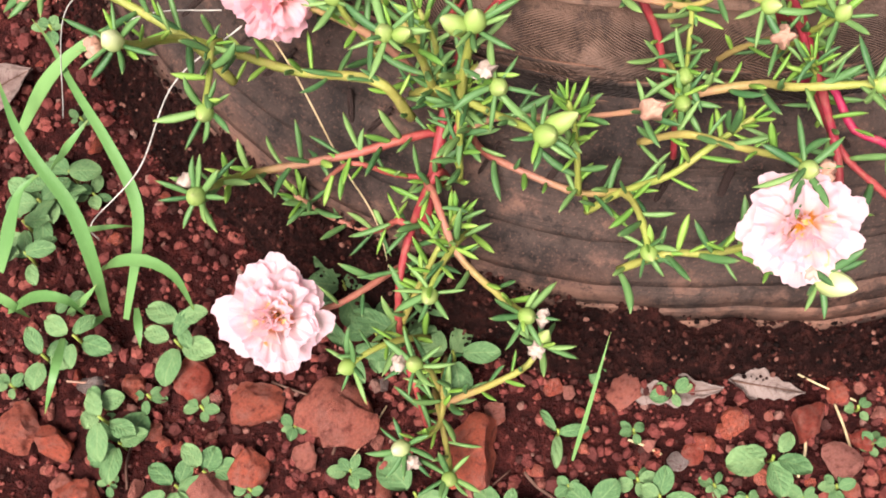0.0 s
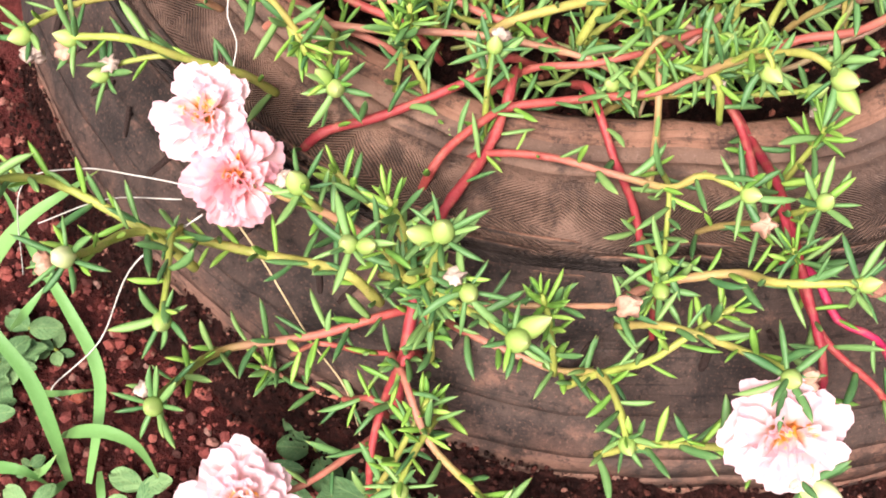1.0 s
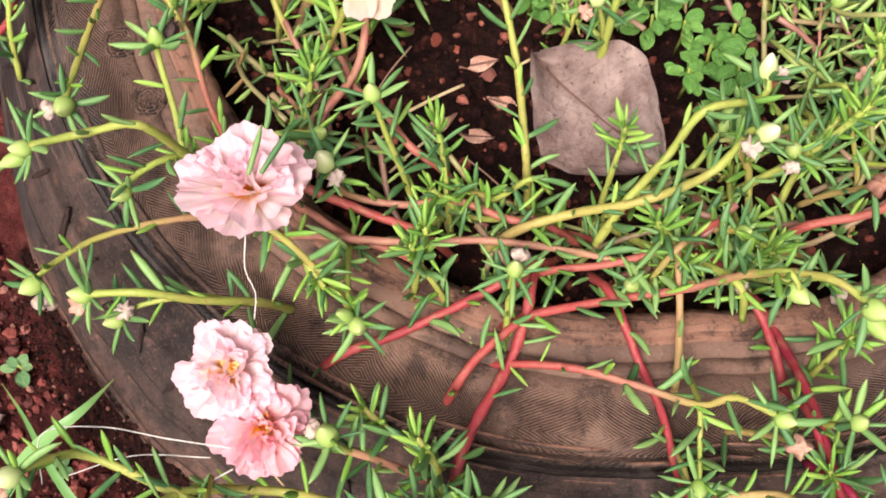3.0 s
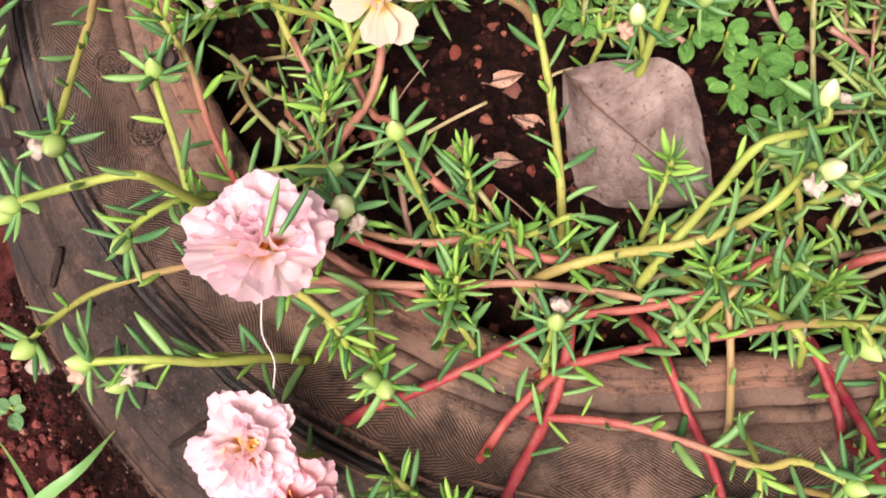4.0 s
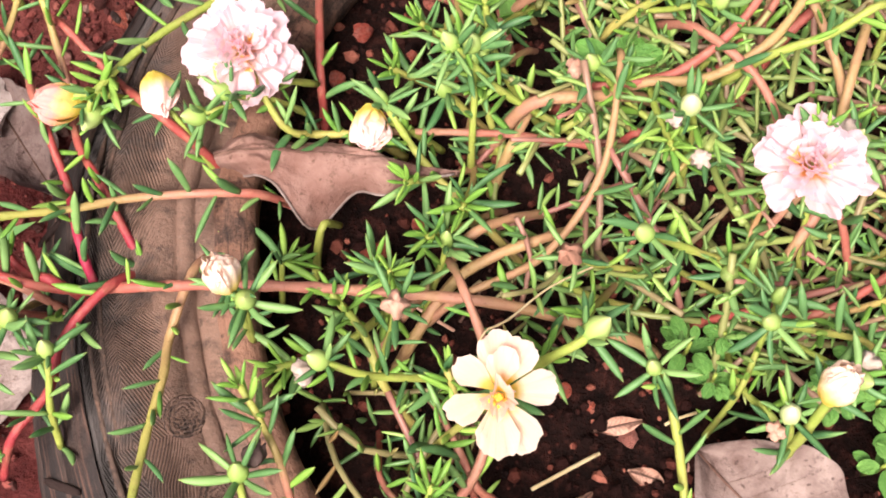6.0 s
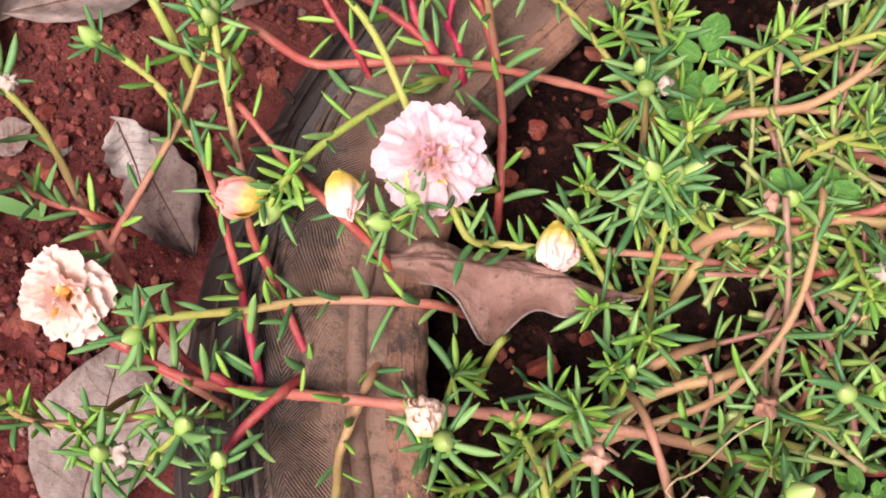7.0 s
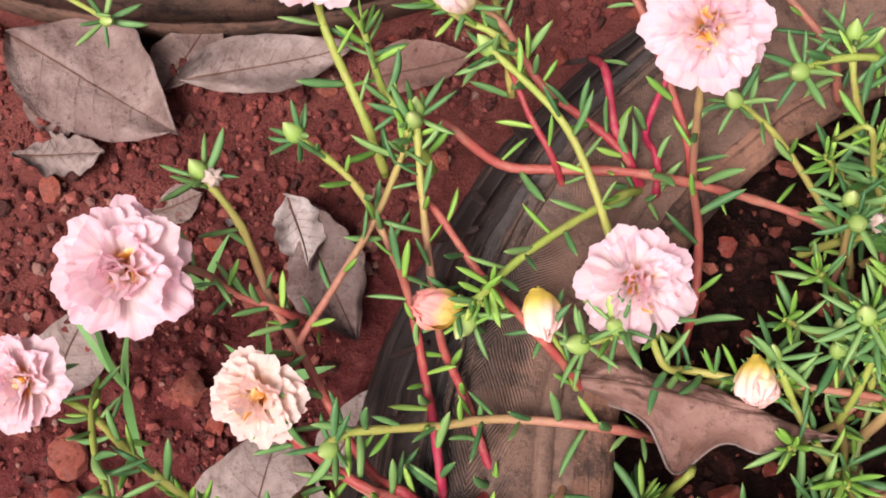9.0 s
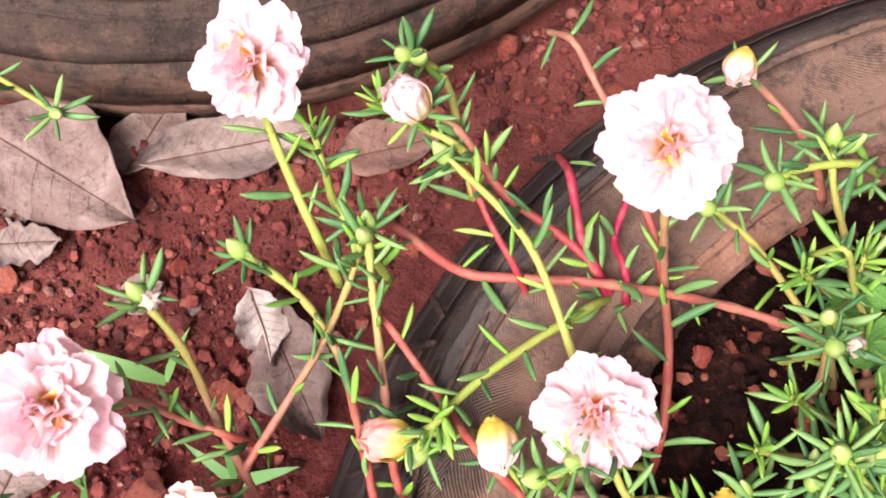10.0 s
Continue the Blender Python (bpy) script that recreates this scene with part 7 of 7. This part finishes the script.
def filler(x, y, heading, length, tip, red, lift):
    """A short sprawling shoot rooted at x, y in the bed."""
    pts = [(x, y, 0.082)]
    a = heading
    for k in range(3):
        a += mat_rnd.uniform(-0.5, 0.5)
        px, py, pz = pts[-1]
        pts.append((px + math.cos(a) * length / 3, py + math.sin(a) * length / 3, 0.092 + lift * ((k + 1) / 3) ** 1.5 + mat_rnd.uniform(-0.004, 0.006)))
    sprig(pts, tip, red, mat_rnd.uniform(1.3, 2.0), mat_rnd.uniform(0.5, 0.9), dark=0.4)


made = 0
while made < 80:
    a, r = mat_rnd.uniform(0, 6.283), 0.185 * math.sqrt(mat_rnd.random())
    x, y = TYRE_TOP.x + r * math.cos(a), TYRE_TOP.y + r * math.sin(a)
    if x < -0.035 and y > 0.2 or bare(x, y) or x > 0.19:
        continue
    if (x < -0.02 or y > 0.2) and mat_rnd.random() < 0.5:
        continue
    h = mat_rnd.uniform(0, 6.283)
    ln = mat_rnd.uniform(0.035, 0.08)
    if (Vector((x + math.cos(h) * ln, y + math.sin(h) * ln)) - TYRE_TOP).length > 0.2:
        continue
    if bare(x + math.cos(h) * ln, y + math.sin(h) * ln) or bare(x + math.cos(h) * ln / 2, y + math.sin(h) * ln / 2):
        continue
    kind = mat_rnd.choice(("rosette", "rosette", "rosette", "", "bud", "dry_bud", "small_bud", "rosette"))
    c = mat_rnd.choice(((0.85, 0.2), (0.4, -0.05), (0.15, -0.06), (0.1, 0.0)))
    filler(x, y, h, ln, kind, c, mat_rnd.uniform(0.02, 0.055))
    made += 1


# bare older stems that lie across the bed
made = 0
while made < 15:
    x, y, h = mat_rnd.uniform(-0.06, 0.16), mat_rnd.uniform(0.03, 0.32), mat_rnd.uniform(-0.6, 0.9)
    ln = mat_rnd.uniform(0.07, 0.12)
    pts = [(x + math.cos(h + 0.25 * k) * ln * k / 3, y + math.sin(h + 0.25 * k) * ln * k / 3, 0.108 + 0.006 * k + mat_rnd.uniform(-0.005, 0.008)) for k in range(4)]
    if any(bare(px, py) or (Vector((px, py)) - TYRE_TOP).length > 0.19 for px, py, _ in pts):
        continue
    sprig(pts, "", mat_rnd.choice(((0.6, 0.5), (0.5, 0.42), (0.75, 0.6), (0.45, 0.35))), mat_rnd.uniform(1.6, 2.2), 0.2)
    made += 1


# ---- the tangled undergrowth of the bed, too dense to tell apart ----
m = Mat("undergrowth leaf")
isl = m.n.new("ShaderNodeNewGeometry").outputs["Random Per Island"]
col = m.ramp(isl, [(0.0, (0.05, 0.115, 0.035)), (0.3, (0.115, 0.215, 0.06)), (0.65, (0.22, 0.34, 0.085)), (0.93, (0.34, 0.45, 0.125)), (0.97, (0.4, 0.32, 0.12)), (1.0, (0.36, 0.15, 0.08))])
UNDER_LEAF = m.done(m.mix(m.math("MULTIPLY", m.noise(300), 0.4), col, (0.1, 0.2, 0.04)), 0.45, 0.5, 0.15)
m = Mat("undergrowth stem")
isl = m.n.new("ShaderNodeNewGeometry").outputs["Random Per Island"]
UNDER_STEM = m.done(m.ramp(isl, [(0.0, (0.24, 0.085, 0.07)), (0.3, (0.22, 0.12, 0.085)), (0.55, (0.21, 0.17, 0.075)), (1.0, (0.19, 0.24, 0.06))]), 0.5, 0.4)


def joined(name, pieces, material, label, category):
    """Many placed copies of small meshes in one mesh."""
    verts, faces, n = [], [], 0
    for co, fs, mt in pieces:
        r = np.array(mt.to_3x3())
        verts.append(co @ r.T + np.array(mt.translation))
        faces += [[i + n for i in f] for f in fs]
        n += len(co)
    me = bpy.data.meshes.new(name)
    me.from_pydata(np.concatenate(verts).tolist(), [], faces)
    me.materials.append(material)
    me.polygons.foreach_set("use_smooth", [True] * len(faces))
    return tagged(new(name, me), label, category, kind="stuff")


def raw(me):
    return np.array([v.co[:] for v in me.vertices]), [list(p.vertices) for p in me.polygons]


LEAF_RAW = [raw(me) for me in NEEDLES + FRESH_NEEDLES]


def covered(x, y):
    r = (Vector((x, y)) - TYRE_TOP).length
    if r > 0.192 or bare(x, y) or x > 0.235:
        return False
    if x < -0.03 and y > 0.16:
        return False
    if y > 0.27 and x < 0.0:
        return False
    return True


leaf_pieces, stem_pieces = [], []
while len(stem_pieces) < 320:
    a, r = mat_rnd.uniform(0, 6.283), 0.192 * math.sqrt(mat_rnd.random())
    x, y = TYRE_TOP.x + r * math.cos(a), TYRE_TOP.y + r * math.sin(a)
    h, ln = mat_rnd.uniform(0, 6.283), mat_rnd.uniform(0.03, 0.07)
    ex, ey = x + math.cos(h) * ln, y + math.sin(h) * ln
    if not (covered(x, y) and covered(ex, ey) and covered((x + ex) / 2, (y + ey) / 2)):
        continue
    z0 = mat_rnd.uniform(0.08, 0.1)
    z1 = z0 + mat_rnd.uniform(0.0, 0.04)
    line = smooth_path([(x, y, z0), ((x + ex) / 2 + mat_rnd.uniform(-0.008, 0.008), (y + ey) / 2 + mat_rnd.uniform(-0.008, 0.008), (z0 + z1) / 2), (ex, ey, z1)], 0.008)
    rd = mat_rnd.uniform(0.0008, 0.0016)
    tb = tube(line, [rd] * len(line), [0] * len(line), 6)
    me = bpy.data.meshes.new("under")
    tb.to_mesh(me)
    tb.free()
    stem_pieces.append((*raw(me), Matrix()))
    bpy.data.meshes.remove(me)
    spin = mat_rnd.uniform(0, 6)
    for i in range(int(ln / 0.0042)):
        k = mat_rnd.randrange(len(line) - 1)
        d = (line[k + 1] - line[k]).normalized()
        spin += 2.4
        side = Matrix.Rotation(spin, 3, d) @ d.orthogonal()
        if y > 0.2 and mat_rnd.random() < 0.22:
            continue
        co, fs = mat_rnd.choice(LEAF_RAW)
        leaf_pieces.append((co, fs, aim(line[k], d * mat_rnd.uniform(0.2, 0.9) + side + Vector((0, 0, mat_rnd.uniform(0, 0.7))), mat_rnd.uniform(0, 6), mat_rnd.uniform(0.5, 0.95))))
joined("moss_rose_mat", leaf_pieces, UNDER_LEAF, "dense tangle of needle leaves over the bed", "foliage")
joined("stem_tangle", stem_pieces, UNDER_STEM, "tangle of thin stems under the leaves", "foliage")
